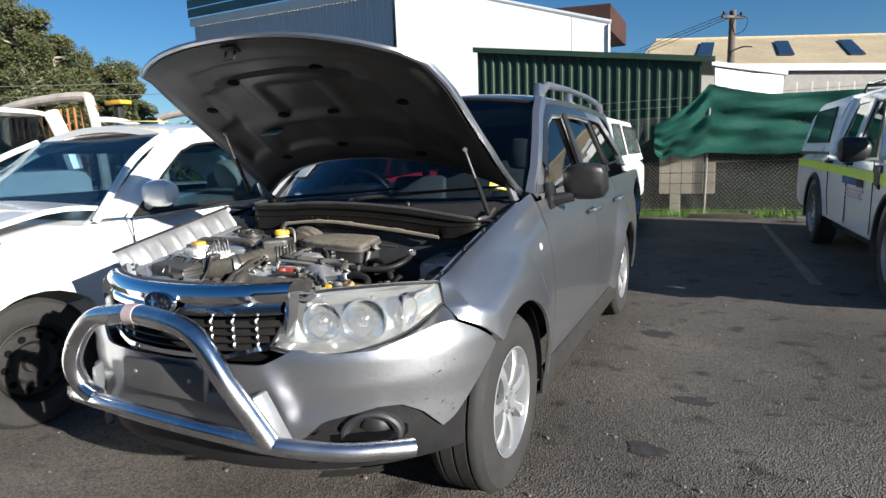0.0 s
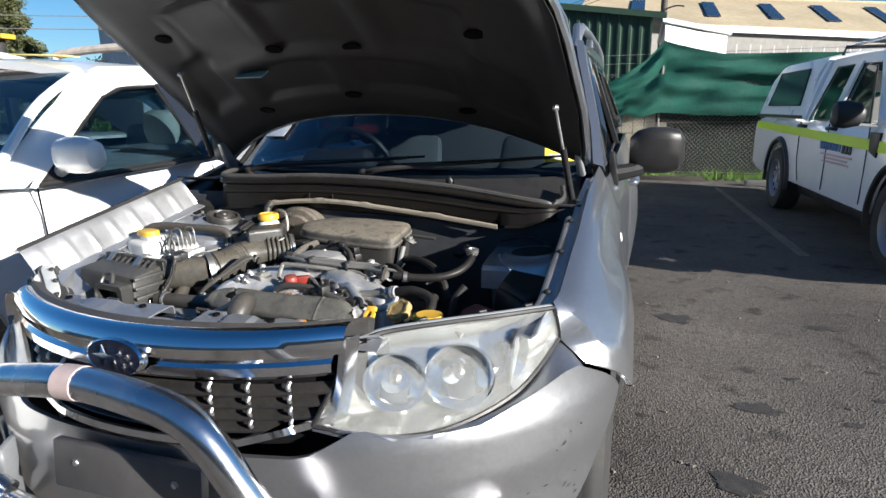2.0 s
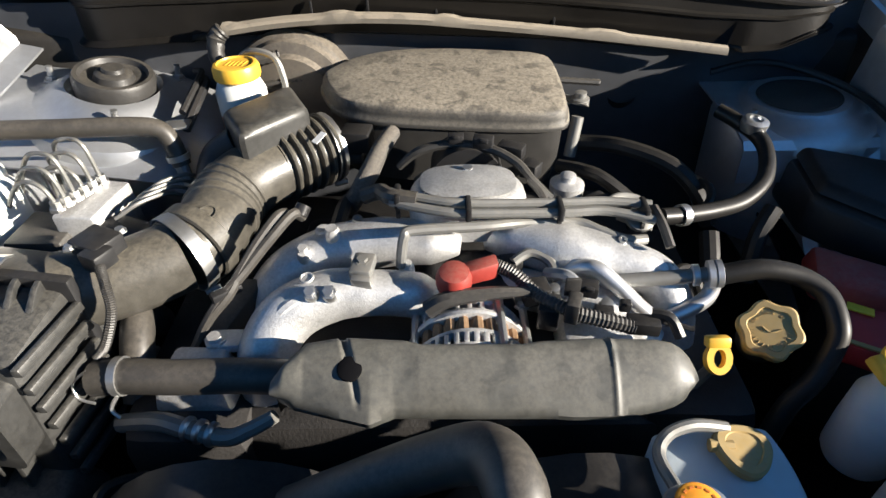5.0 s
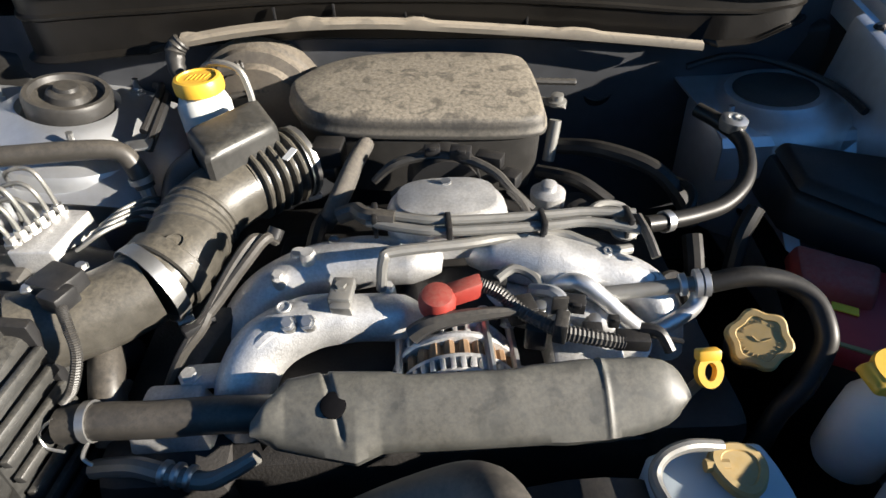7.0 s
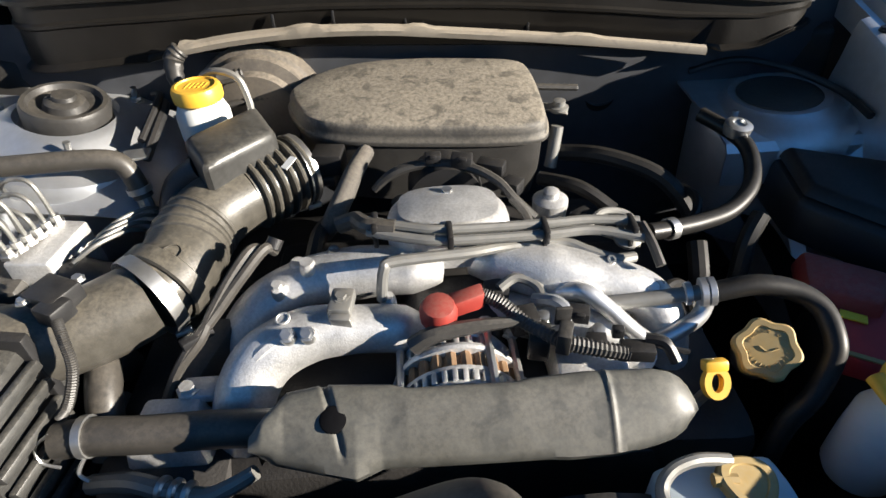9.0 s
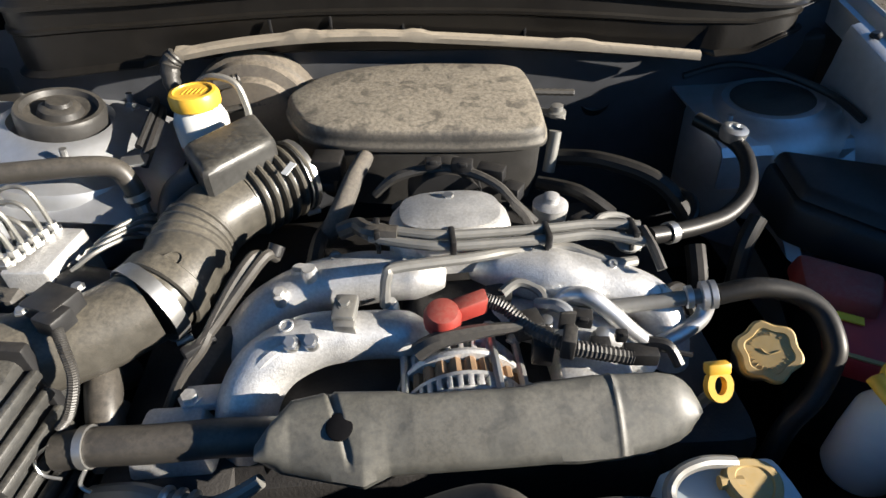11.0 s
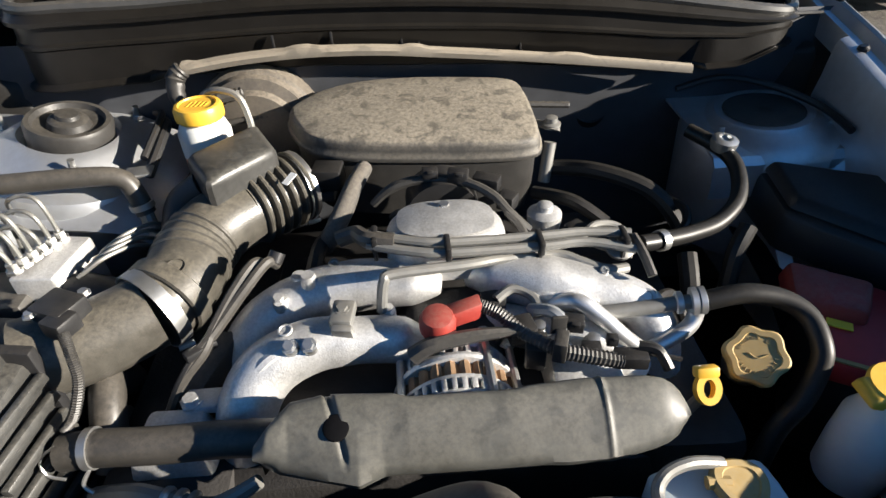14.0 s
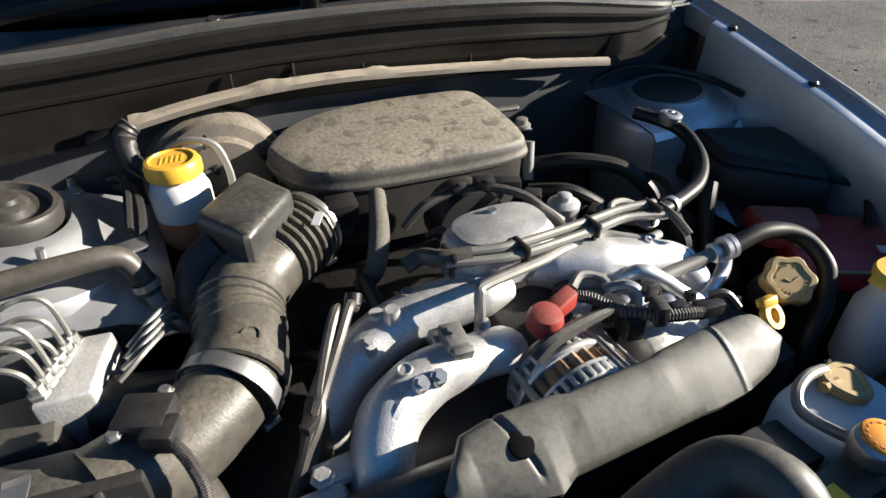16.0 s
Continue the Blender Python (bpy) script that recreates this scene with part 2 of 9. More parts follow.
def thick(bm, d):
    """Gives an open sheet thickness d, away from its face normals."""
    bmesh.ops.recalc_face_normals(bm, faces=bm.faces)
    bmesh.ops.solidify(bm, geom=bm.faces[:], thickness=d)
    return bm


def spline(pts, res=6, closed=False):
    p = [Vector(q) for q in pts]
    n, out = len(p), []
    for i in range(n if closed else n - 1):
        a, b, c, d = (p[(i - 1) % n], p[i], p[(i + 1) % n], p[(i + 2) % n]) if closed else (p[max(i - 1, 0)], p[i], p[i + 1], p[min(i + 2, n - 1)])
        for k in range(res):
            t = k / res
            out.append(0.5 * ((2 * b) + (c - a) * t + (2 * a - 5 * b + 4 * c - d) * t * t + (3 * b - a - 3 * c + d) * t ** 3))
    if not closed:
        out.append(p[-1])
    return out


def tube(bm, pts, r, seg=10, res=6, smooth=True, ridge=0.0, every=1):
    """A round tube along points; r: one radius or one for each point; ridge: a corrugation of that height."""
    p = spline(pts, res) if smooth and len(pts) > 2 else [Vector(q) for q in pts]
    m = len(p)
    if isinstance(r, (list, tuple)):
        k = len(r) - 1
        rs = [r[min(int(i / (m - 1) * k), k - 1)] + (r[min(int(i / (m - 1) * k), k - 1) + 1] - r[min(int(i / (m - 1) * k), k - 1)]) * (i / (m - 1) * k - min(int(i / (m - 1) * k), k - 1)) for i in range(m)]
    else:
        rs = [r] * m
    rows, up = [], None
    for i, c in enumerate(p):
        d = (p[min(i + 1, m - 1)] - p[max(i - 1, 0)]).normalized()
        if up is None:
            up = d.cross(Vector((0, 0, 1)) if abs(d.z) < 0.9 else Vector((1, 0, 0))).normalized()
        up = (up - d * up.dot(d)).normalized()
        side = d.cross(up)
        q = rs[i] + (ridge if ridge and (i // every) % 2 else 0)
        rows.append([c + q * (math.cos(a) * up + math.sin(a) * side) for a in (2 * math.pi * k / seg for k in range(seg))])
    return loft(bm, rows, True, True)


def lathe(bm, prof, at, axis=(0, 0, 1), seg=24, squash=1.0, lobes=0, lobe=0.0, cap=True, ring=False):
    """Turns a profile of (radius, height) round an axis."""
    q = Vector(axis).normalized().to_track_quat("Z", "Y")
    rows = []
    for r, h in prof:
        circle = []
        for k in range(seg):
            a = 2 * math.pi * k / seg
            rr = r * (1 + lobe * math.cos(lobes * a)) if lobes else r
            circle.append(Vector(at) + q @ Vector((rr * math.cos(a), rr * math.sin(a) * squash, h)))
        rows.append(circle)
    if ring:
        q0 = loft(bm, rows + rows[:1], True)
        bmesh.ops.remove_doubles(bm, verts=bm.verts, dist=1e-6)
        return q0
    return loft(bm, rows, True, cap)


def cyl(bm, a, b, r, r2=None, seg=14):
    a, b = Vector(a), Vector(b)
    return lathe(bm, [(r, 0), (r if r2 is None else r2, (b - a).length)], a, b - a, seg)


def box(bm, c, s, rz=0, rx=0, ry=0, bev=0.004, seg=2):
    t = bmesh.new()
    bmesh.ops.create_cube(t, size=1)
    bmesh.ops.scale(t, vec=s, verts=t.verts)
    if bev:
        bmesh.ops.bevel(t, geom=t.edges[:], offset=min(bev, min(s) * 0.45), segments=seg, affect="EDGES", profile=0.5)
    bmesh.ops.transform(t, matrix=pose(*c, rx, ry, rz), verts=t.verts)
    me = bpy.data.meshes.new("tmp")
    t.to_mesh(me)
    t.free()
    bm.from_mesh(me)
    bpy.data.meshes.remove(me)
    return bm


def letter(bm, ch, size, depth, m):
    """One raised character of the built-in font."""
    cu = bpy.data.curves.new("letter", "FONT")
    cu.body, cu.size, cu.extrude, cu.align_x, cu.resolution_u = ch, size, depth, "CENTER", 2
    ob = bpy.data.objects.new("letter", cu)
    bpy.context.scene.collection.objects.link(ob)
    dg = bpy.context.evaluated_depsgraph_get()
    me = bpy.data.meshes.new_from_object(ob.evaluated_get(dg))
    me.transform(m)
    bm.from_mesh(me)
    bpy.data.meshes.remove(me)
    bpy.data.objects.remove(ob)
    bpy.data.curves.remove(cu)
    return bm


def hexbox(bm, lo, hi, bev=0.004):
    """A solid between two four-cornered faces, lo and hi, with softened edges."""
    t = bmesh.new()
    a, b = [t.verts.new(p) for p in lo], [t.verts.new(p) for p in hi]
    t.faces.new(a[::-1])
    t.faces.new(b)
    for i in range(4):
        t.faces.new((a[i], a[(i + 1) % 4], b[(i + 1) % 4], b[i]))
    bmesh.ops.recalc_face_normals(t, faces=t.faces)
    if bev:
        bmesh.ops.bevel(t, geom=t.edges[:], offset=bev, segments=2, affect="EDGES", profile=0.5)
    me = bpy.data.meshes.new("tmp")
    t.to_mesh(me)
    t.free()
    bm.from_mesh(me)
    bpy.data.meshes.remove(me)
    return bm


def slab(bm, outline, z0, z1, bev=0.006, m=None, steps=3, dome=0.0):
    """A flat body with the given outline (x, y), from z0 to z1, with a rounded upper edge."""
    n = len(outline)
    cx, cy = sum(p[0] for p in outline) / n, sum(p[1] for p in outline) / n
    span = max(math.hypot(p[0] - cx, p[1] - cy) for p in outline)
    rows = [[Vector((*p, z0)) for p in outline]]
    for k in range(steps + 1):
        a = math.pi / 2 * k / steps
        f = 1 - bev * (1 - math.cos(a)) / span
        rows.append([Vector((cx + (p[0] - cx) * f, cy + (p[1] - cy) * f, z1 - bev + bev * math.sin(a))) for p in outline])
    if dome:
        for f, g in ((0.80, 0.30), (0.64, 0.55), (0.48, 0.74), (0.32, 0.88), (0.16, 0.97), (0.03, 1.0)):
            rows.append([Vector((cx + (p[0] - cx) * f, cy + (p[1] - cy) * f, z1 + dome * g)) for p in outline])
    if m:
        rows = [[m @ v for v in r] for r in rows]
    return loft(bm, rows, True, True)


def rrect(cx, cy, w, h, r, n=4, rot=0.0):
    out = []
    for k, (sx, sy) in enumerate(((1, 1), (-1, 1), (-1, -1), (1, -1))):
        for i in range(n + 1):
            a = math.pi / 2 * (k + i / n)
            x, y = sx * (w / 2 - r) + r * math.cos(a), sy * (h / 2 - r) + r * math.sin(a)
            c, s = math.cos(rot), math.sin(rot)
            out.append((cx + c * x - s * y, cy + s * x + c * y))
    return out


def smooth_ring(pts, res=4):
    return [(p.x, p.y) for p in spline([(*q, 0) for q in pts], res, True)]


def lerp(a, b, t):
    return a + (b - a) * t


def curve1(table, x):
    """Piecewise-linear look-up in a short table of (x, value)."""
    for (x0, v0), (x1, v1) in zip(table, table[1:]):
        if x <= x1:
            return lerp(v0, v1, max(0, (x - x0) / (x1 - x0)))
    return table[-1][1]


def bolt(bm, at, axis=(0, 0, 1), r=0.006, h=0.006):
    lathe(bm, [(r * 1.5, 0), (r * 1.5, h * 0.3), (r, h * 0.3), (r, h), (r * 0.6, h)], at, axis, 6 if r > 0.004 else 8)


def screw_clamp(parent, at, axis, r, w=0.012, name="hose_clamp"):
    b = B()
    lathe(b, [(r, -w / 2), (r + 0.0018, -w / 2), (r + 0.0018, w / 2), (r, w / 2)], at, axis, 20, ring=True)
    q = Vector(axis).normalized().to_track_quat("Z", "Y")
    p = Vector(at) + q @ Vector((0.6 * (r + 0.005), -0.8 * (r + 0.005), 0))
    cyl(b, p - Vector((0.008, 0.004, 0)), p + Vector((0.008, 0.004, 0)), 0.0045, seg=8)
    return part(name, b, STEEL, parent, "zinc-plated hose clamp")

# ---- ground ----
def asphalt():
    m = bpy.data.materials.new("asphalt")
    m.use_nodes = True
    n, l = m.node_tree.nodes, m.node_tree.links
    b = n["Principled BSDF"]
    co = n.new("ShaderNodeTexCoord")
    vor, no, st = n.new("ShaderNodeTexVoronoi"), n.new("ShaderNodeTexNoise"), n.new("ShaderNodeTexNoise")
    vor.inputs["Scale"].default_value = 130
    no.inputs["Scale"].default_value, no.inputs["Detail"].default_value = 1.1, 7
    st.inputs["Scale"].default_value, st.inputs["Detail"].default_value = 5.0, 5
    for t in (vor, no, st):
        l.new(co.outputs["Object"], t.inputs["Vector"])
    r1 = n.new("ShaderNodeValToRGB")
    r1.color_ramp.elements[0].position, r1.color_ramp.elements[0].color = 0.25, (0.068, 0.060, 0.052, 1)
    r1.color_ramp.elements[1].position, r1.color_ramp.elements[1].color = 0.8, (0.146, 0.129, 0.110, 1)
    l.new(no.outputs[0], r1.inputs[0])
    sep = n.new("ShaderNodeSeparateColor")
    l.new(vor.outputs["Color"], sep.inputs[0])
    r2 = n.new("ShaderNodeMapRange")
    r2.inputs[3].default_value, r2.inputs[4].default_value = 0.55, 1.5
    l.new(sep.outputs[0], r2.inputs[0])
    mu = n.new("ShaderNodeMix")
    mu.data_type, mu.blend_type = "RGBA", "MULTIPLY"
    mu.inputs[0].default_value = 1
    cc = n.new("ShaderNodeCombineColor")
    for k in range(3):
        l.new(r2.outputs[0], cc.inputs[k])
    l.new(r1.outputs[0], mu.inputs[6])
    l.new(cc.outputs[0], mu.inputs[7])
    r3 = n.new("ShaderNodeMapRange")
    r3.inputs[1].default_value, r3.inputs[2].default_value = 0.30, 0.42
    r3.inputs[3].default_value, r3.inputs[4].default_value = 0.35, 1.0
    l.new(st.outputs[0], r3.inputs[0])
    mu2 = n.new("ShaderNodeMix")
    mu2.data_type, mu2.blend_type = "RGBA", "MULTIPLY"
    mu2.inputs[0].default_value = 1
    c2 = n.new("ShaderNodeCombineColor")
    for k in range(3):
        l.new(r3.outputs[0], c2.inputs[k])
    l.new(mu.outputs[2], mu2.inputs[6])
    l.new(c2.outputs[0], mu2.inputs[7])
    l.new(mu2.outputs[2], b.inputs["Base Color"])
    b.inputs["Roughness"].default_value = 0.85
    bp = n.new("ShaderNodeBump")
    bp.inputs["Strength"].default_value, bp.inputs["Distance"].default_value = 0.9, 0.006
    l.new(vor.outputs["Distance"], bp.inputs["Height"])
    l.new(bp.outputs[0], b.inputs["Normal"])
    return m


bm = B()
rows = [[Vector((x, y, 0.02 * noise.noise(Vector((x * 0.12, y * 0.12, 3))) * (1 if abs(x) + abs(y) > 14 else 0))) for x in (-400, -120, -40, -15, -5, 0, 5, 15, 40, 120, 400)] for y in (-400, -120, -40, -12, -4, 0, 5, 9, 12, 40, 120, 400)]
ground = part("ground", loft(bm, rows), asphalt(), None, smooth=False)
tagged(ground, "worn grey asphalt yard with stains and loose stones", "ground", kind="structure")

GRASS = material("grass", (0.12, 0.23, 0.03), 0.8, 0, 3, 0.35)
LINE = material("faded_line_paint", (0.22, 0.19, 0.13), 0.85, 0, 18, 0.4)

# ---- the silver car ----
car = thing("car", (0, 2.3, 0), "silver all-wheel-drive wagon with raised bonnet and alloy nudge bar", "car")


def arch_z(y, cy, r=0.385, cz=0.34, low=0.30):
    d = abs(y - cy)
    return max(low, cz + math.sqrt(max(0, r * r - d * d))) if d < r else low


def side_x(z):
    return curve1([(0.2, 0.82), (0.30, 0.845), (0.45, 0.868), (0.62, 0.878), (0.80, 0.868), (0.92, 0.845), (1.02, 0.812), (1.06, 0.795)], z)


def fender_top(y):
    return curve1([(0.52, 0.725), (0.6, 0.742), (0.9, 0.752), (1.2, 0.752), (1.45, 0.765)], y), curve1([(0.52, 0.862), (0.66, 0.902), (0.75, 0.930), (1.0, 0.994), (1.25, 1.046), (1.45, 1.088)], y)


def flare(y, z, cy):
    d = math.hypot(y - cy, z - 0.34) - 0.385
    return 0.036 * max(0, 1 - max(0, d) / 0.16) ** 0.62 if d < 0.16 else 0


for sx in (1, -1):
    # front fender
    b = B()
    rows = []
    ys = [0.565 + 0.885 * i / 44 for i in range(45)]
    # leading edge that wraps round the tail of the lamp
    nose = [Vector((0.741, 0.549, 0.868)), Vector((0.757, 0.544, 0.796)), Vector((0.811, 0.532, 0.756))]
    rows.append([tuple(Vector((sx, 1, 1)) * (nose[0].lerp(nose[1], k / 8) if k < 8 else nose[1].lerp(nose[2], (k - 8) / 8))) for k in range(17)])
    for y in ys:
        xt, zt = fender_top(y)
        zb = arch_z(y, 0.9) if y > 0.53 else 0.5
        front = curve1([(0.50, 0.768), (0.55, 0.744), (0.60, 0.713), (0.66, 0.664), (0.685, 0.62), (0.70, 0.5), (0.8, 0.3)], y)
        zb = max(zb, front)
        row = []
        for k in range(17):
            s = k / 16
            z = lerp(zt, zb, s ** 1.15)
            e = min(1, (zt - z) / 0.16)
            x = lerp(xt, side_x(z), math.sin(e * math.pi / 2))
            x = min(x, curve1([(0.505, 0.816), (0.60, 0.858), (0.70, 0.883), (0.8, 0.9)], y))
            row.append((sx * (x + flare(y, z, 0.9)), y, z + 0.022 * math.sin(math.pi * min(1, e * 1.6)) * min(1, max(0, (y - 0.5) / 0.12))))
        rows.append(row)
    part("fender", thick(loft(b, rows), 0.012), SILVER, car)
    # side repeater and the wheel-arch liner
    b = B()
    lathe(b, [(0.017, 0), (0.017, 0.006), (0.011, 0.010)], (sx * 0.848, 1.308, 0.868), (sx, 0, 0.15), 16)
    part("side_repeater", b, WHITE_TANK, car, "small round clear side lamp")
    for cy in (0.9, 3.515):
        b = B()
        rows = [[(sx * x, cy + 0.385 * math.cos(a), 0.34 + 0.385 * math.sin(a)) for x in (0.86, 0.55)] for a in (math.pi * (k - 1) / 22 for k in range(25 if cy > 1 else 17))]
        # liner near-black, the wheel well's shade in its colour
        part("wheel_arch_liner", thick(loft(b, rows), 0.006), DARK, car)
    # doors and rear quarter
    def panel(y0, y1, name, top=1.052):
        bb = B()
        rws = []
        n = max(10, int((y1 - y0) / 0.03))
        for i in range(n + 1):
            y = lerp(y0, y1, i / n)
            zb = arch_z(y, 3.515)
            zt = top + 0.03 * (y - 1.45) / 2.5
            rw = []
            for k in range(13):
                z = lerp(zt, zb, k / 12)
                x = side_x(z) - 0.006 * math.exp(-((z - 0.46) / 0.02) ** 2) + flare(y, z, 3.515)
                if y > 4.1:
                    x -= 0.9 * (y - 4.1) ** 2
                rw.append((sx * x, y, z))
            rws.append(rw)
        return part(name, thick(loft(bb, rws), 0.015), SILVER, car)

    fd = panel(1.456, 2.49, "front_door")
    rd = panel(2.498, 3.36, "rear_door")
    panel(3.368, 4.50, "rear_quarter_panel")
    for d, y in ((fd, 2.36), (rd, 3.22)):
        b = B()
        tube(b, [(sx * 0.862, y - 0.10, 0.93), (sx * 0.893, y - 0.08, 0.935), (sx * 0.893, y + 0.07, 0.94), (sx * 0.862, y + 0.09, 0.935)], [0.010, 0.013, 0.013, 0.010], 8)
        part("handle", b, BLACK if sx < 0 else SILVER, d)
    b = B()
    rows = [[(sx * (0.80 + 0.02 * k), y, z) for k, z in ((0, 0.20), (3, 0.22), (3.4, 0.30), (3.0, 0.335))] for y in (1.28, 2.0, 3.13)]
    part("sill", thick(loft(b, rows), 0.01), BLACK_SEMI, car)
    # greenhouse: pillars, roof side, window frames
    def gx(z):
        return 0.795 - (z - 1.06) * 0.335 - 0.06 * max(0, z - 1.35) ** 1.2

    wins = [("front_side_window", [(1.60, 1.085), (1.74, 1.19), (2.06, 1.44), (2.20, 1.495), (2.45, 1.515), (2.47, 1.11)]),
            ("rear_side_window", [(2.555, 1.115), (2.545, 1.52), (3.0, 1.52), (3.18, 1.50), (3.34, 1.16)]),
            ("quarter_window", [(3.44, 1.165), (3.30, 1.49), (3.62, 1.475), (3.96, 1.25), (3.98, 1.19)])]
    b = B()
    pillar = [((1.48, 1.085), (1.60, 1.085)), ((1.62, 1.19), (1.74, 1.19)), ((1.93, 1.44), (2.06, 1.44)), ((2.06, 1.535), (2.2, 1.495)), ((2.47, 1.565), (2.46, 1.515)), ((3.0, 1.57), (3.0, 1.52)), ((3.2, 1.565), (3.2, 1.50)), ((3.72, 1.535), (3.62, 1.475)), ((4.12, 1.27), (3.96, 1.25)), ((4.2, 1.14), (3.98, 1.16))]
    loft(b, [[(sx * gx(z), y, z) for y, z in ((lerp(p[0], q[0], k / 3), lerp(p[1], q[1], k / 3)) for k in range(4))] for p, q in pillar])
    part("side_frame", thick(b, 0.03), SILVER, car)
    b = B()
    for y0, y1 in (((2.455, 1.10), (2.455, 1.52)), ((3.33, 1.12), (3.18, 1.5))):
        w = 0.10
        loft(b, [[(sx * (gx(z) - 0.004), y + d, z) for d in (0, w)] for y, z in (y0, y1)])
    parts("door_pillar", thick(b, 0.02), BLACK, car, "black door pillar")
    for wn_, poly in wins:
        b = B()
        f = b.faces.new([b.verts.new((sx * (gx(z) - 0.012), y, z)) for y, z in poly])
        w = part(wn_, thick(b, 0.004), GLASS_MAT if wn_[0] == "f" else TINT, car, smooth=False)
        w.visible_shadow = False
        b = B()
        tube(b, [(sx * (gx(z) - 0.004), y, z) for y, z in poly + poly[:1]], 0.008, 6, smooth=False)
        part("window_seal", b, RUBBER, w)
    # smoked weather shield over the door windows
    b = B()
    loft(b, [[(sx * (gx(z) + o), y, z - d) for d, o in ((-0.015, 0.004), (0.02, 0.028), (0.065, 0.032))] for y, z in ((1.72, 1.21), (1.9, 1.36), (2.06, 1.47), (2.2, 1.52), (2.5, 1.54), (2.9, 1.54), (3.15, 1.525))])
    part("weather_shield", thick(b, 0.003), material("smoked_acrylic", (0.02, 0.024, 0.03), 0.08, 0, 60, 0.05), car, "dark smoked weather shield")
    # mirror
    b = B()
    rows = []
    for k, (x, ry_, rz_) in enumerate(((0.86, 0.03, 0.05), (0.885, 0.055, 0.075), (0.93, 0.068, 0.088), (0.99, 0.068, 0.088), (1.035, 0.058, 0.078), (1.055, 0.03, 0.045))):
        rows.append([(sx * x, 1.70 + 0.035 * (x - 0.86) / 0.2 + ry_ * math.copysign(abs(math.cos(a)) ** 0.7, math.cos(a)) - 0.02 * math.sin(a), 1.125 + rz_ * math.copysign(abs(math.sin(a)) ** 0.6, math.sin(a))) for a in (2 * math.pi * i / 20 for i in range(20))])
    mir = part("mirror", loft(b, rows, True, True), BLACK, car, "black plastic door mirror")
    b = B()
    hexbox(b, [(sx * 0.79, 1.58, 1.02), (sx * 0.79, 1.72, 1.03), (sx * 0.83, 1.72, 1.01), (sx * 0.83, 1.58, 1.0)], [(sx * 0.79, 1.60, 1.13), (sx * 0.79, 1.70, 1.12), (sx * 0.81, 1.70, 1.12), (sx * 0.81, 1.60, 1.13)], 0.006)
    tube(b, [(sx * 0.80, 1.65, 1.04), (sx * 0.86, 1.67, 1.05), (sx * 0.90, 1.69, 1.06)], [0.035, 0.028, 0.03], 10)
    part("mirror_foot", b, BLACK, mir)
    b = B()
    loft(b, [[(sx * x, 1.782, z) for x in (0.885, 1.035)] for z in (1.06, 1.19)])
    part("mirror_glass", thick(b, 0.003), CHROME, mir)
    # roof rail
    b = B()
    rail = []
    for y, z, w in ((2.12, 1.545, 0.030), (2.20, 1.605, 0.034), (2.34, 1.655, 0.022), (2.8, 1.67, 0.018), (3.4, 1.665, 0.018), (3.75, 1.645, 0.022), (3.90, 1.6, 0.034), (3.98, 1.58, 0.03)):
        rail.append([(sx * (0.60 + 0.02 * math.cos(a)), y, z + w * math.sin(a)) for a in (2 * math.pi * i / 10 for i in range(10))])
    part("roof_rail", loft(b, rail, True, True), material("rail_grey", (0.16, 0.17, 0.19), 0.35, 0.4, 60, 0.06) if sx > 0 else BLACK, car)
    b = B()
    for y in (2.17, 2.85, 3.92):
        hexbox(b, [(sx * 0.58, y - 0.06, 1.56), (sx * 0.62, y - 0.06, 1.56), (sx * 0.62, y + 0.06, 1.56), (sx * 0.58, y + 0.06, 1.56)], [(sx * 0.585, y - 0.035, 1.65), (sx * 0.615, y - 0.035, 1.65), (sx * 0.615, y + 0.035, 1.65), (sx * 0.585, y + 0.035, 1.65)], 0.006)
    parts("rail_foot", b, SILVER, car)

# roof, tailgate, windscreen
b = B()
rows = []
for y, zc, xe in ((2.0, 1.585, 0.625), (2.1, 1.612, 0.635), (2.4, 1.645, 0.64), (3.0, 1.655, 0.64), (3.6, 1.645, 0.635), (4.0, 1.62, 0.62), (4.25, 1.58, 0.60)):
    rows.append([(xe * u, y + 0.10 * u * u * max(0, (2.4 - y) / 0.4), zc - 0.07 * abs(u) ** 2.6) for u in (k / 8 - 1 for k in range(17))])
part("roof", thick(loft(b, rows), 0.03), SILVER, car)
b = B()
rows = [[(w * u, y - 0.10 * u * u, z) for u in (-1, -0.5, 0, 0.5, 1)] for y, z, w in ((4.25, 1.58, 0.60), (4.42, 1.15, 0.72), (4.50, 1.0, 0.76), (4.52, 0.45, 0.80), (4.40, 0.28, 0.78))]
part("tailgate", thick(loft(b, rows), 0.03), SILVER, car)


def screen_pt(u, v):
    """Windscreen surface: u from -1 to 1 across, v from 0 at the foot to 1 at the roof."""
    w = lerp(0.735, 0.60, v)
    y0, y1 = 1.20 + 0.25 * abs(u) ** 2.4, 1.99 + 0.09 * u * u
    z = lerp(1.055, 1.585 - 0.045 * u * u, v) + 0.02 * math.sin(math.pi * v)
    return Vector((w * u, lerp(y0, y1, v), z))


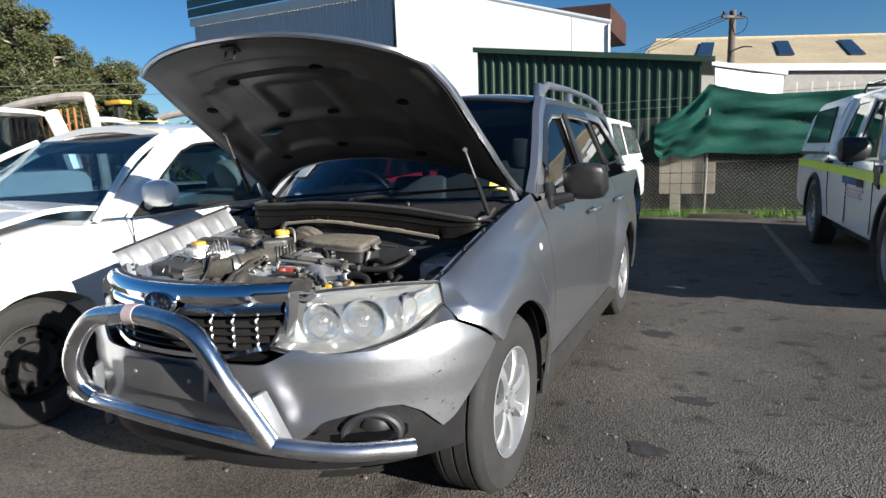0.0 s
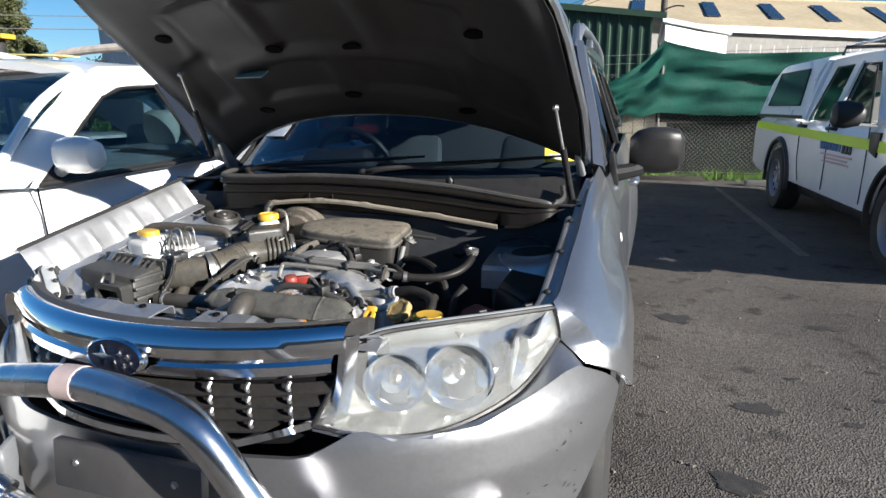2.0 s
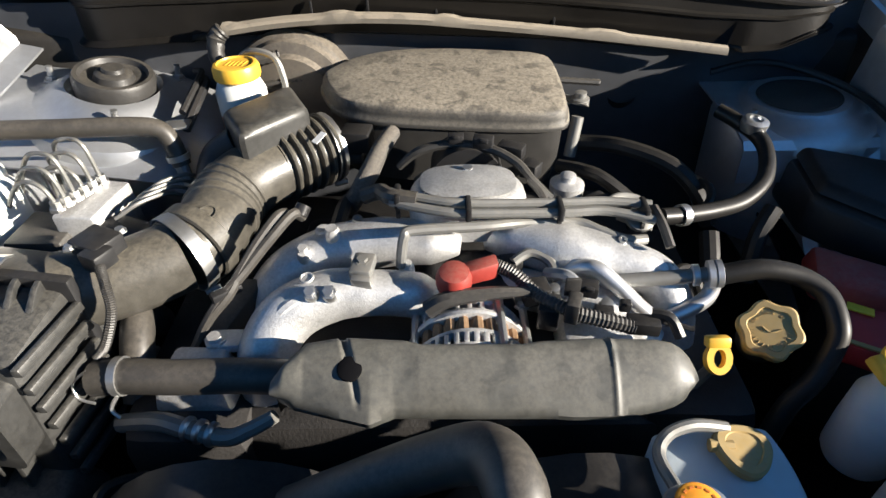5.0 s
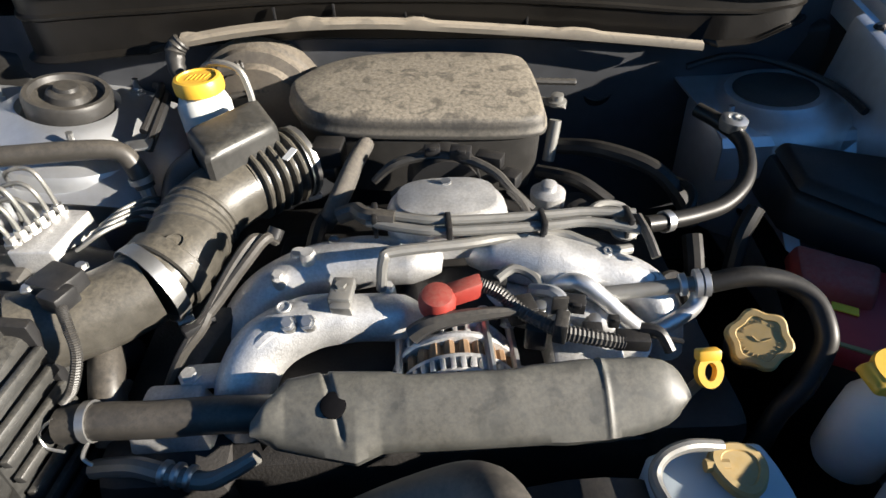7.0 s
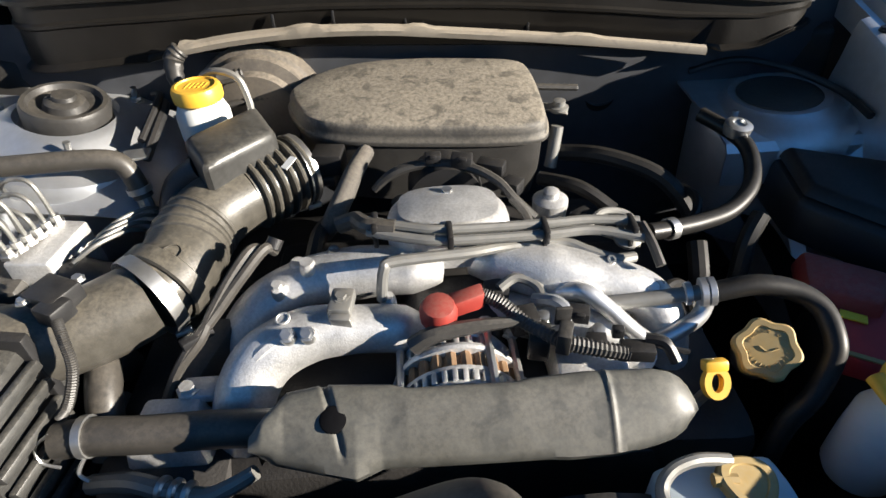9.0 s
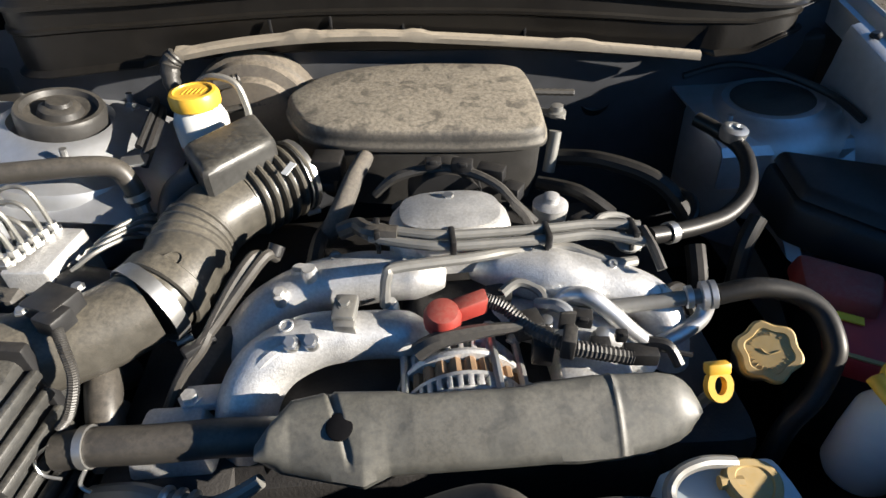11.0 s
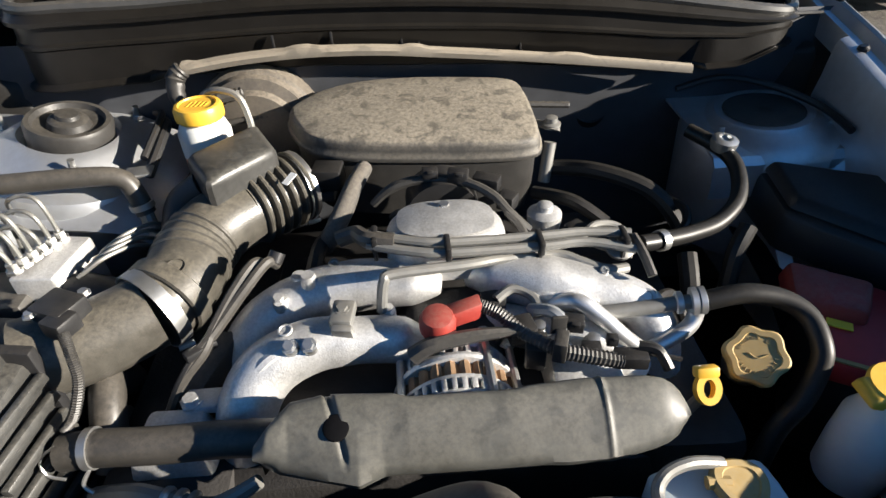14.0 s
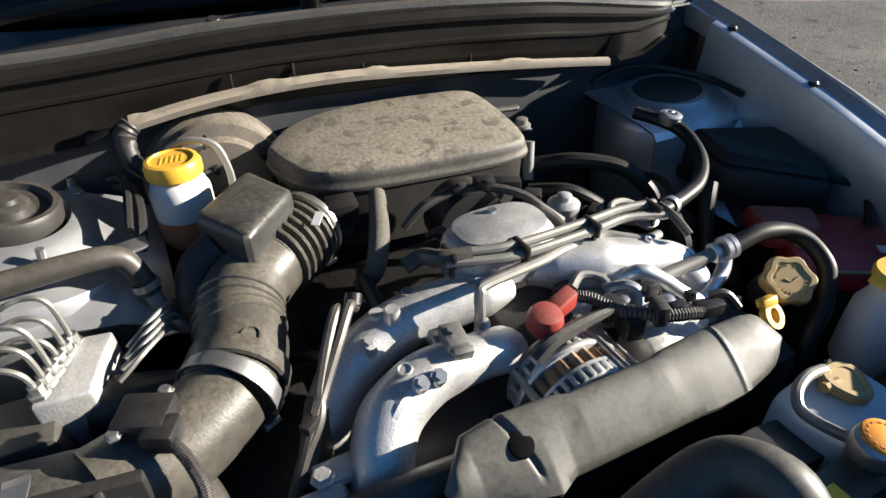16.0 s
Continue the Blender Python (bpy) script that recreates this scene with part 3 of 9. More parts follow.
b = B()
loft(b, [[screen_pt(k / 10 - 1, v / 8) for k in range(21)] for v in range(9)])
ws = part("windscreen", thick(b, 0.005), GLASS_MAT, car)
ws.visible_shadow = False
b = B()
tube(b, [screen_pt(1, v / 8) for v in range(9)] + [screen_pt(1 - k / 10, 1) for k in range(1, 21)] + [screen_pt(-1, 1 - v / 8) for v in range(1, 9)], 0.012, 6, smooth=False)
part("windscreen_seal", b, RUBBER, ws)
for sx in (1, -1):
    b = B()
    rows = []
    for y, z, x in ((1.44, 1.075, 0.765), (1.60, 1.19, 0.74), (1.78, 1.335, 0.695), (1.95, 1.47, 0.648), (2.10, 1.56, 0.62)):
        rows.append([(sx * (x - 0.035), y + 0.03, z + 0.005), (sx * (x - 0.02), y, z + 0.022), (sx * (x + 0.012), y + 0.01, z + 0.012), (sx * (x + 0.02), y + 0.06, z - 0.015), (sx * (x - 0.02), y + 0.08, z - 0.03)])
    part("windscreen_pillar", loft(b, rows, True, True), SILVER, car)

# bonnet, raised
N_UP = Vector((0, 0.49, 0.87))


def bonnet_pt(u, v, drop=0.0):
    c = Vector((0, lerp(1.25, 0.455, v), lerp(1.285, 1.735, v))) + N_UP * 0.035 * math.sin(math.pi * v)
    e = Vector((0, lerp(1.44, 0.62, v), lerp(1.10, 1.685, v))) + N_UP * 0.02 * math.sin(math.pi * v)
    if u > 0:  # this side lowered to fit its edge to the camera's view
        e.z -= 0.11 * math.sin(math.pi * v) + 0.03 * v
    p = c.lerp(e, abs(u) ** 2.3)
    w = curve1([(0, 0.735), (0.5, 0.725), (0.8, 0.70), (0.93, 0.655), (1, 0.60)], v) + (0.025 * math.sin(math.pi * v) if u > 0 else 0)
    p.x = w * u
    nose = max(0, (v - 0.86) / 0.14)
    return p - N_UP * (drop + 0.05 * nose ** 2)


b = B()
loft(b, [[bonnet_pt(k / 14 - 1, v / 20) for k in range(29)] for v in range(21)])
bonnet = part("bonnet", thick(b, 0.006), SILVER, car, "raised silver bonnet")
b = B()


def pocket(u, v):
    """Pressed relief of the inner panel: raised ribs between shallow hollows."""
    r = 0.0
    for cu, cv, su, sv in ((0, 0.52, 0.20, 0.12), (-0.45, 0.55, 0.16, 0.13), (0.45, 0.55, 0.16, 0.13), (-0.25, 0.26, 0.2, 0.08), (0.28, 0.26, 0.2, 0.08), (-0.7, 0.35, 0.10, 0.12), (0.7, 0.35, 0.10, 0.12), (0, 0.76, 0.5, 0.05)):
        d = max(abs(u - cu) / su, abs(v - cv) / sv)
        r += 0.016 * min(1, max(0, (1.15 - d) / 0.3))
    rim = max(abs(u), abs(v - 0.5) * 2)
    return 0.034 - r + 0.012 * min(1, max(0, (rim - 0.86) / 0.08)) * -1


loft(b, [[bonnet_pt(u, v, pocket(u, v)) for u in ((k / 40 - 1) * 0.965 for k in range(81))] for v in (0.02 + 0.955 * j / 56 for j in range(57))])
liner = part("inner_panel", thick(b, 0.004), UNDER_SHADE, bonnet, "pressed inner panel of the bonnet, shade in its colour")
b = B()
ring = [(u, 0.0) for u in (k / 12 - 1 for k in range(25))] + [(1, v / 12) for v in range(1, 13)] + [(1 - k / 12, 1.0) for k in range(1, 25)] + [(-1, 1 - v / 12) for v in range(1, 13)]
tube(b, [bonnet_pt(u * 0.985, 0.008 + 0.984 * v, 0.012) for u, v in ring], 0.010, 6, smooth=False)
part("hemmed_edge", b, SILVER, bonnet)
b = B()
c = bonnet_pt(0.0, 0.93, 0.05)
box(b, c, (0.07, 0.035, 0.012), rx=-30, bev=0.004)
tube(b, [c + Vector((-0.02, 0, -0.004)), c + Vector((-0.024, -0.012, -0.036)), c + Vector((0.024, -0.012, -0.036)), c + Vector((0.02, 0, -0.004))], 0.0045, 8, smooth=False)
part("bonnet_striker", b, GRIME_SHADE, bonnet)
# near-black discs on the panel paint the shade inside access holes
b = B()
for u, v in ((-0.22, 0.42), (0.12, 0.40), (-0.3, 0.70), (0.28, 0.72), (-0.68, 0.60), (0.66, 0.62), (0.0, 0.16), (0.5, 0.14), (-0.5, 0.14)):
    lathe(b, [(0.030, 0.0), (0.030, 0.003)], bonnet_pt(u, v, pocket(u, v) + 0.0055), -N_UP, 14, 0.6)
parts("access_hole", b, DARK, bonnet)
b = B()
box(b, bonnet_pt(-0.42, 0.33, 0.041), (0.10, 0.004, 0.05), rx=-62, bev=0.001)
part("information_sticker", b, material("pale_blue_sticker", (0.25, 0.42, 0.46), 0.5), bonnet)
for sx in (1, -1):
    b = B()
    top = Vector((0.677, 0.93, 1.287) if sx > 0 else (-0.538, 0.95, 1.407))
    low = Vector((0.715, 1.06, 1.03) if sx > 0 else (-0.588, 1.12, 1.131))
    mid = top.lerp(low, 0.42)
    cyl(b, top, mid, 0.004, seg=8)
    lathe(b, [(0.006, -0.008), (0.010, 0), (0.006, 0.008)], top, (1, 0, 0), 10)
    st = part("gas_strut", b, STEEL, car, "gas strut holding the bonnet")
    b = B()
    cyl(b, mid, low, 0.0095, seg=12)
    part("strut_cylinder", b, BLACK, st)
    b = B()
    hexbox(b, [(sx * 0.70, 1.36, 1.06), (sx * 0.70, 1.42, 1.06), (sx * 0.725, 1.42, 1.06), (sx * 0.725, 1.36, 1.06)], [(sx * 0.69, 1.30, 1.16), (sx * 0.69, 1.33, 1.17), (sx * 0.705, 1.33, 1.17), (sx * 0.705, 1.30, 1.16)], 0.003)
    part("bonnet_hinge", b, SILVER_DULL, car)

# front bumper
PLAN = [(0, 0.115), (0.2, 0.125), (0.38, 0.165), (0.52, 0.225), (0.64, 0.305), (0.74, 0.405), (0.81, 0.505), (0.855, 0.60), (0.878, 0.675)]


def plan_pt(s):
    k = s * (len(PLAN) - 1)
    p = spline([(*q, 0) for q in PLAN], 8)
    f = s * (len(p) - 1)
    i = min(int(f), len(p) - 2)
    return p[i].lerp(p[i + 1], f - i)


def bumper_row(s, top, low, sx, n=14, inset=0.0):
    p, q = plan_pt(s), plan_pt(min(1, s + 0.01))
    t = (q - plan_pt(max(0, s - 0.01))).normalized()
    nrm = Vector((t.y, -t.x, 0))
    out = []
    for k in range(n + 1):
        z = lerp(top, low, k / n)
        o = curve1([(0.2, -0.06), (0.30, -0.02), (0.36, 0.0), (0.42, 0.008), (0.53, 0.006), (0.60, 0.012), (0.68, 0.004), (0.72, -0.012), (0.80, -0.03), (0.9, -0.05)], z) * (1 - 0.75 * s ** 3)
        v = p + nrm * (o - inset)
        out.append((sx * v.x, v.y, z))
    return out


b = B()
rows = []
for k in range(-48, 49):
    s = abs(k) / 48
    sx = 1 if k >= 0 else -1
    top = curve1([(0, 0.672), (0.22, 0.672), (0.30, 0.722), (0.36, 0.70), (0.5, 0.703), (0.62, 0.736), (0.70, 0.756), (0.75, 0.757), (0.875, 0.706), (1, 0.648)], s)
    low = curve1([(0, 0.44), (0.3, 0.44), (0.36, 0.50), (0.5, 0.53), (0.56, 0.528), (0.62, 0.495), (0.66, 0.455), (0.69, 0.428), (0.74, 0.455), (0.80, 0.505), (0.9, 0.585), (1, 0.64)], s)
    rows.append(bumper_row(s, top, low, sx))
bumper_top = {}
for k in (1, -1):
    bumper_top[k] = [rows[48 + k * i][0] for i in range(49)]
bumper = part("front_bumper", thick(loft(b, rows), 0.012), SILVER, car, "scuffed silver front bumper")
b = B()
rows = [bumper_row(abs(k) / 40 * 0.79, 0.545 if abs(k) > 14 else 0.45, 0.33, 1 if k >= 0 else -1, 8, 0.016) for k in range(-40, 41)]
part("lower_grille_panel", thick(loft(b, rows), 0.01), BLACK, bumper, "black lower bumper insert")
for sx in (1, -1):
    for k in range(4):
        b = B()
        z = 0.325 + 0.045 * k
        loft(b, [[(sx * (plan_pt(s).x), plan_pt(s).y - 0.002 + d, z + h) for d, h in ((0.015, -0.008), (-0.012, 0), (0.015, 0.008))] for s in (0.34, 0.38, 0.42, 0.46, 0.50)])
        part("bumper_slat", thick(b, 0.003), BLACK, bumper)
    f = plan_pt(0.515)
    ax = Vector((sx * 0.55, -1, 0)).normalized()
    c = Vector((sx * 0.632, 0.275, 0.455))
    b = B()
    lathe(b, [(0.098, -0.022), (0.092, 0.002), (0.082, 0.006), (0.068, 0.0), (0.054, -0.03), (0.050, -0.045)], c, ax, 28, 0.70, cap=False)
    fog = part("fog_lamp", thick(b, 0.002), material("dark_grey_bumper_plastic", (0.035, 0.036, 0.039), 0.42, 0.1, 60, 0.15) if sx > 0 else bpy.data.materials["dark_grey_bumper_plastic"], bumper, "dark round fog lamp recess")
    b = B()
    lathe(b, [(0.045, -0.035), (0.045, -0.022), (0.03, -0.012), (0.005, -0.008)], c + Vector((sx * 0.012, 0, 0.002)), ax, 20)
    part("fog_lens", b, BLACK, fog)
b = B()
box(b, (0.0, 0.085, 0.612), (0.36, 0.022, 0.10), rx=-6, bev=0.006)
plate = part("number_plate_holder", b, material("grey_plate_plastic", (0.085, 0.082, 0.082), 0.5, 0.1, 30, 0.2), bumper, "empty grey number plate holder")
b = B()
for x in (-0.12, 0.12):
    bolt(b, (x, 0.076, 0.622), (0, -1, 0), 0.006, 0.004)
parts("screw", b, STEEL, plate)
# scuffs on the corner
b = B()
rnd = random.Random(5)
for k in range(13):
    s, z = rnd.uniform(0.58, 0.74), rnd.uniform(0.47, 0.66)
    p = plan_pt(s)
    t = (plan_pt(s + 0.02) - p).normalized()
    nn = Vector((t.y, -t.x, 0))
    o = p + nn * (curve1([(0.42, 0.008), (0.53, 0.006), (0.60, 0.012), (0.68, 0.004)], z) * (1 - 0.75 * s ** 3) + 0.0015)
    L = rnd.uniform(0.002, 0.010)
    w = rnd.uniform(0.0008, 0.0022)
    sl = rnd.uniform(-0.4, 0.8)
    b.faces.new([b.verts.new(v) for v in (o + t * -L + Vector((0, 0, z - L * sl)), o + Vector((0, 0, z - w)), o + t * L + Vector((0, 0, z + L * sl)), o + Vector((0, 0, z + w)))])
parts("scuff", b, BLACK_SEMI, bumper, "dark scratches in the paint", smooth=False)

# grille
def gy(x):
    return 0.112 + 0.57 * x ** 2 + 0.6 * x ** 4


b = B()
rows = []
for k in range(-20, 21):
    x = 0.408 * k / 20
    y, zc = gy(x), 0.872 + 0.004 * abs(k / 20) ** 1.5
    rows.append([(x, y + 0.034, zc + 0.030), (x, y + 0.022, zc + 0.035), (x, y + 0.008, zc + 0.033), (x, y - 0.006, zc + 0.022), (x, y - 0.012, zc + 0.004), (x, y - 0.004, zc - 0.018), (x, y + 0.015, zc - 0.024)])
grille = part("grille", thick(loft(b, rows), 0.006), CHROME, car, "chrome-barred radiator grille")
b = B()
rows = []
for k in range(-16, 17):
    x = 0.385 * k / 16
    rows.append([(x, gy(x) + 0.004, 0.812 + 0.004 * abs(k / 16)), (x, gy(x) - 0.008, 0.822 + 0.004 * abs(k / 16)), (x, gy(x) - 0.006, 0.838 + 0.004 * abs(k / 16)), (x, gy(x) + 0.006, 0.850 + 0.004 * abs(k / 16))])
part("wing_bar", thick(loft(b, rows), 0.004), CHROME, grille)
b = B()
rows = []
for k in range(-20, 21):
    x = 0.40 * k / 20
    zb = 0.685 + 0.045 * max(0, abs(k / 20) - 0.55) / 0.45
    rows.append([(x, gy(x) + 0.02, zb + 0.016), (x, gy(x) - 0.006, zb + 0.014), (x, gy(x) - 0.008, zb), (x, gy(x) + 0.02, zb - 0.008)])
part("lower_chrome_lip", thick(loft(b, rows), 0.004), CHROME, grille)
for sx in (1, -1):
    b = B()
    loft(b, [[(sx * x, gy(x) + o, z) for x, o in ((xx - 0.014, 0.0), (xx, -0.008), (xx + 0.012, 0.012))] for xx, z in ((0.412, 0.885), (0.402, 0.80), (0.383, 0.715))])
    part("chrome_end", thick(b, 0.004), CHROME, grille)
for k in range(4):
    b = B()
    z = 0.712 + 0.024 * k
    w = 0.385 + 0.006 * k
    loft(b, [[(w * j / 10, gy(w * j / 10) + d, z + h) for d, h in ((0.03, 0.006), (0.006, -0.006), (0.004, -0.001), (0.03, 0.010))] for j in range(-10, 11)])
    part("grille_slat", thick(b, 0.002), BLACK, grille)
b = B()
for x in (-0.31, -0.25, -0.19, 0.17, 0.24, 0.31):
    for k in range(4):
        z = 0.712 + 0.024 * k
        tube(b, [(x, gy(x) + 0.006, z + 0.006), (x, gy(x) + 0.002, z + 0.014), (x, gy(x) + 0.010, z + 0.022)], 0.004, 6)
parts("bright_clip", b, STEEL, grille)
# near-black sheet paints the shade behind the grille
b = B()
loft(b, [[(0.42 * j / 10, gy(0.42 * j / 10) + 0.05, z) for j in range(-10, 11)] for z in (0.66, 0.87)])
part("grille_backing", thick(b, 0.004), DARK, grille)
b = B()
lathe(b, [(0.068, -0.004), (0.068, 0.006), (0.063, 0.010), (0.060, 0.006)], (0, 0.100, 0.852), (0, -1, 0.12), 32, 0.52)
badge = part("badge", b, CHROME, grille, "oval chrome badge")
b = B()
lathe(b, [(0.060, 0.0), (0.060, 0.0085), (0.01, 0.0095)], (0, 0.100, 0.852), (0, -1, 0.12), 32, 0.52)
part("badge_field", b, material("badge_blue", (0.006, 0.008, 0.018), 0.25, 0, 60, 0.05, coat=0.3), badge)
b = B()
for x, z, r in ((-0.020, 0.005, 0.027), (0.018, 0.009, 0.010), (0.036, 0.004, 0.010), (0.008, -0.010, 0.010), (0.027, -0.014, 0.010), (0.043, -0.008, 0.009)):
    y = 0.0885 + 0.12 * z
    star = []
    for j in range(8):
        a = math.pi / 4 * j
        q = r if j % 2 == 0 else r * 0.28
        star.append(b.verts.new((x + q * math.cos(a), y, 0.852 + z + q * math.sin(a) * 0.75)))
    b.faces.new(star)
parts("badge_shape", thick(b, 0.002), CHROME, badge, smooth=False)

# headlights
for sx in (1, -1):
    top = [(0.400, 0.262, 0.856), (0.445, 0.312, 0.868), (0.55, 0.388, 0.872), (0.65, 0.460, 0.873), (0.737, 0.552, 0.866)]
    bot = [(0.350, 0.185, 0.722), (0.46, 0.215, 0.700), (0.58, 0.285, 0.700), (0.69, 0.405, 0.735), (0.752, 0.55, 0.80)]
    tp, bt = spline(top, 6), spline(bot, 6)

    def lamp(j, k, inset=0.0):
        s = k / 8
        p = tp[j].lerp(bt[j], s)
        o = 0.022 * math.sin(math.pi * s) * math.sin(math.pi * min(1, (j + 2) / 28))
        d = Vector((0.55, -0.83, 0.1))
        p = p + d * (o - inset)
        return (sx * p.x, p.y, p.z)

    b = B()
    loft(b, [[lamp(j, k) for k in range(9)] for j in range(len(tp))])
    hl = part("headlight", thick(b, 0.003), LENS, car, "clear headlight with chrome reflectors")
    b = B()
    loft(b, [[lamp(j, k, 0.004 + 0.062 * min(1, 4 * math.sin(math.pi * k / 8) ** 0.5) * min(1, 4 * min(j, len(tp) - 1 - j) / (len(tp) - 1))) for k in range(9)] for j in range(len(tp))])
    part("lamp_housing", thick(b, 0.004), material("lamp_silver", (0.78, 0.79, 0.80), 0.16, 0.85, 60, 0.10), hl)
    # painted shelf between the lamp and the bumper
    b = B()
    rows = []
    for i in range(25):
        f = i / 24
        o, q = Vector(bumper_top[sx][int(round(lerp(16, 37, f)))]), Vector((sx * bt[i].x, bt[i].y, bt[i].z - 0.006))
        rows.append([o, o.lerp(q, 0.5) + Vector((0, 0, 0.003)), q, q + Vector((-sx * 0.02, 0.03, -0.01))])
    part("bumper_shelf", thick(loft(b, rows), 0.004), SILVER, bumper)
    b = B()
    rim = [lamp(j, 0, 0) for j in range(len(tp))] + [lamp(len(tp) - 1, k, 0) for k in range(9)] + [lamp(j, 8, 0) for j in range(len(tp) - 1, -1, -1)] + [lamp(0, k, 0) for k in range(8, -1, -1)]
    tube(b, rim, 0.005, 6, smooth=False)
    part("lamp_seal", b, BLACK, hl)
    for x, y, z, r in ((0.475, 0.285, 0.785, 0.058), (0.585, 0.345, 0.785, 0.066)):
        b = B()
        lathe(b, [(r * 0.2, -0.05), (r * 0.5, -0.04), (r * 0.8, -0.018), (r, 0.012), (r * 1.05, 0.014)], (sx * x, y, z), (sx * 0.35, -1, 0), 24, cap=False)
        part("reflector", thick(b, 0.001), CHROME, hl)
        b = B()
        lathe(b, [(0.004, -0.04), (0.012, -0.03), (0.012, 0.0), (0.004, 0.008)], (sx * x, y, z), (sx * 0.35, -1, 0), 12)
        part("bulb", b, STEEL, hl)
    b = B()
    lathe(b, [(0.012, -0.03), (0.034, 0.0), (0.036, 0.002)], (sx * 0.675, 0.445, 0.80), (sx * 0.8, -0.6, 0), 16, 1.5, cap=False)
    part("indicator_reflector", thick(b, 0.001), CHROME, hl)

# nudge bar
b = B()
tube(b, [(0.42, 0.080, 0.470), (0.375, 0.055, 0.565), (0.32, 0.03, 0.665), (0.255, 0.02, 0.770), (0.20, 0.02, 0.808), (0.12, 0.02, 0.825), (0, 0.025, 0.832), (-0.14, 0.03, 0.818), (-0.24, 0.035, 0.795), (-0.335, 0.04, 0.722), (-0.392, 0.045, 0.63), (-0.385, 0.06, 0.548), (-0.33, 0.07, 0.508)], 0.0305, 16, 8)
bar = part("nudge_bar", b, ALLOY, car, "polished alloy tube nudge bar")
b = B()
tube(b, [(-0.76, 0.29, 0.42), (-0.60, 0.16, 0.452), (-0.36, 0.072, 0.497), (0, 0.035, 0.505), (0.30, 0.055, 0.487), (0.44, 0.085, 0.468), (0.60, 0.16, 0.446), (0.70, 0.235, 0.436), (0.765, 0.295, 0.428)], 0.0265, 16, 8)
part("cross_tube", b, ALLOY, bar)
b = B()
for sx in (1, -1):
    hexbox(b, [(sx * 0.41, 0.12, 0.43), (sx * 0.425, 0.115, 0.43), (sx * 0.44, 0.17, 0.42), (sx * 0.425, 0.17, 0.42)], [(sx * 0.345, 0.09, 0.60), (sx * 0.36, 0.085, 0.60), (sx * 0.375, 0.13, 0.61), (sx * 0.36, 0.13, 0.61)], 0.005)
parts("bar_bracket", b, TRIM_GREY, bar)
b = B()
lathe(b, [(0.0313, -0.022), (0.0313, 0.022)], (-0.02, 0.0245, 0.832), (1, 0, 0.03), 20)
part("tape", b, material("faded_pink_tape", (0.50, 0.40, 0.38), 0.5), bar)

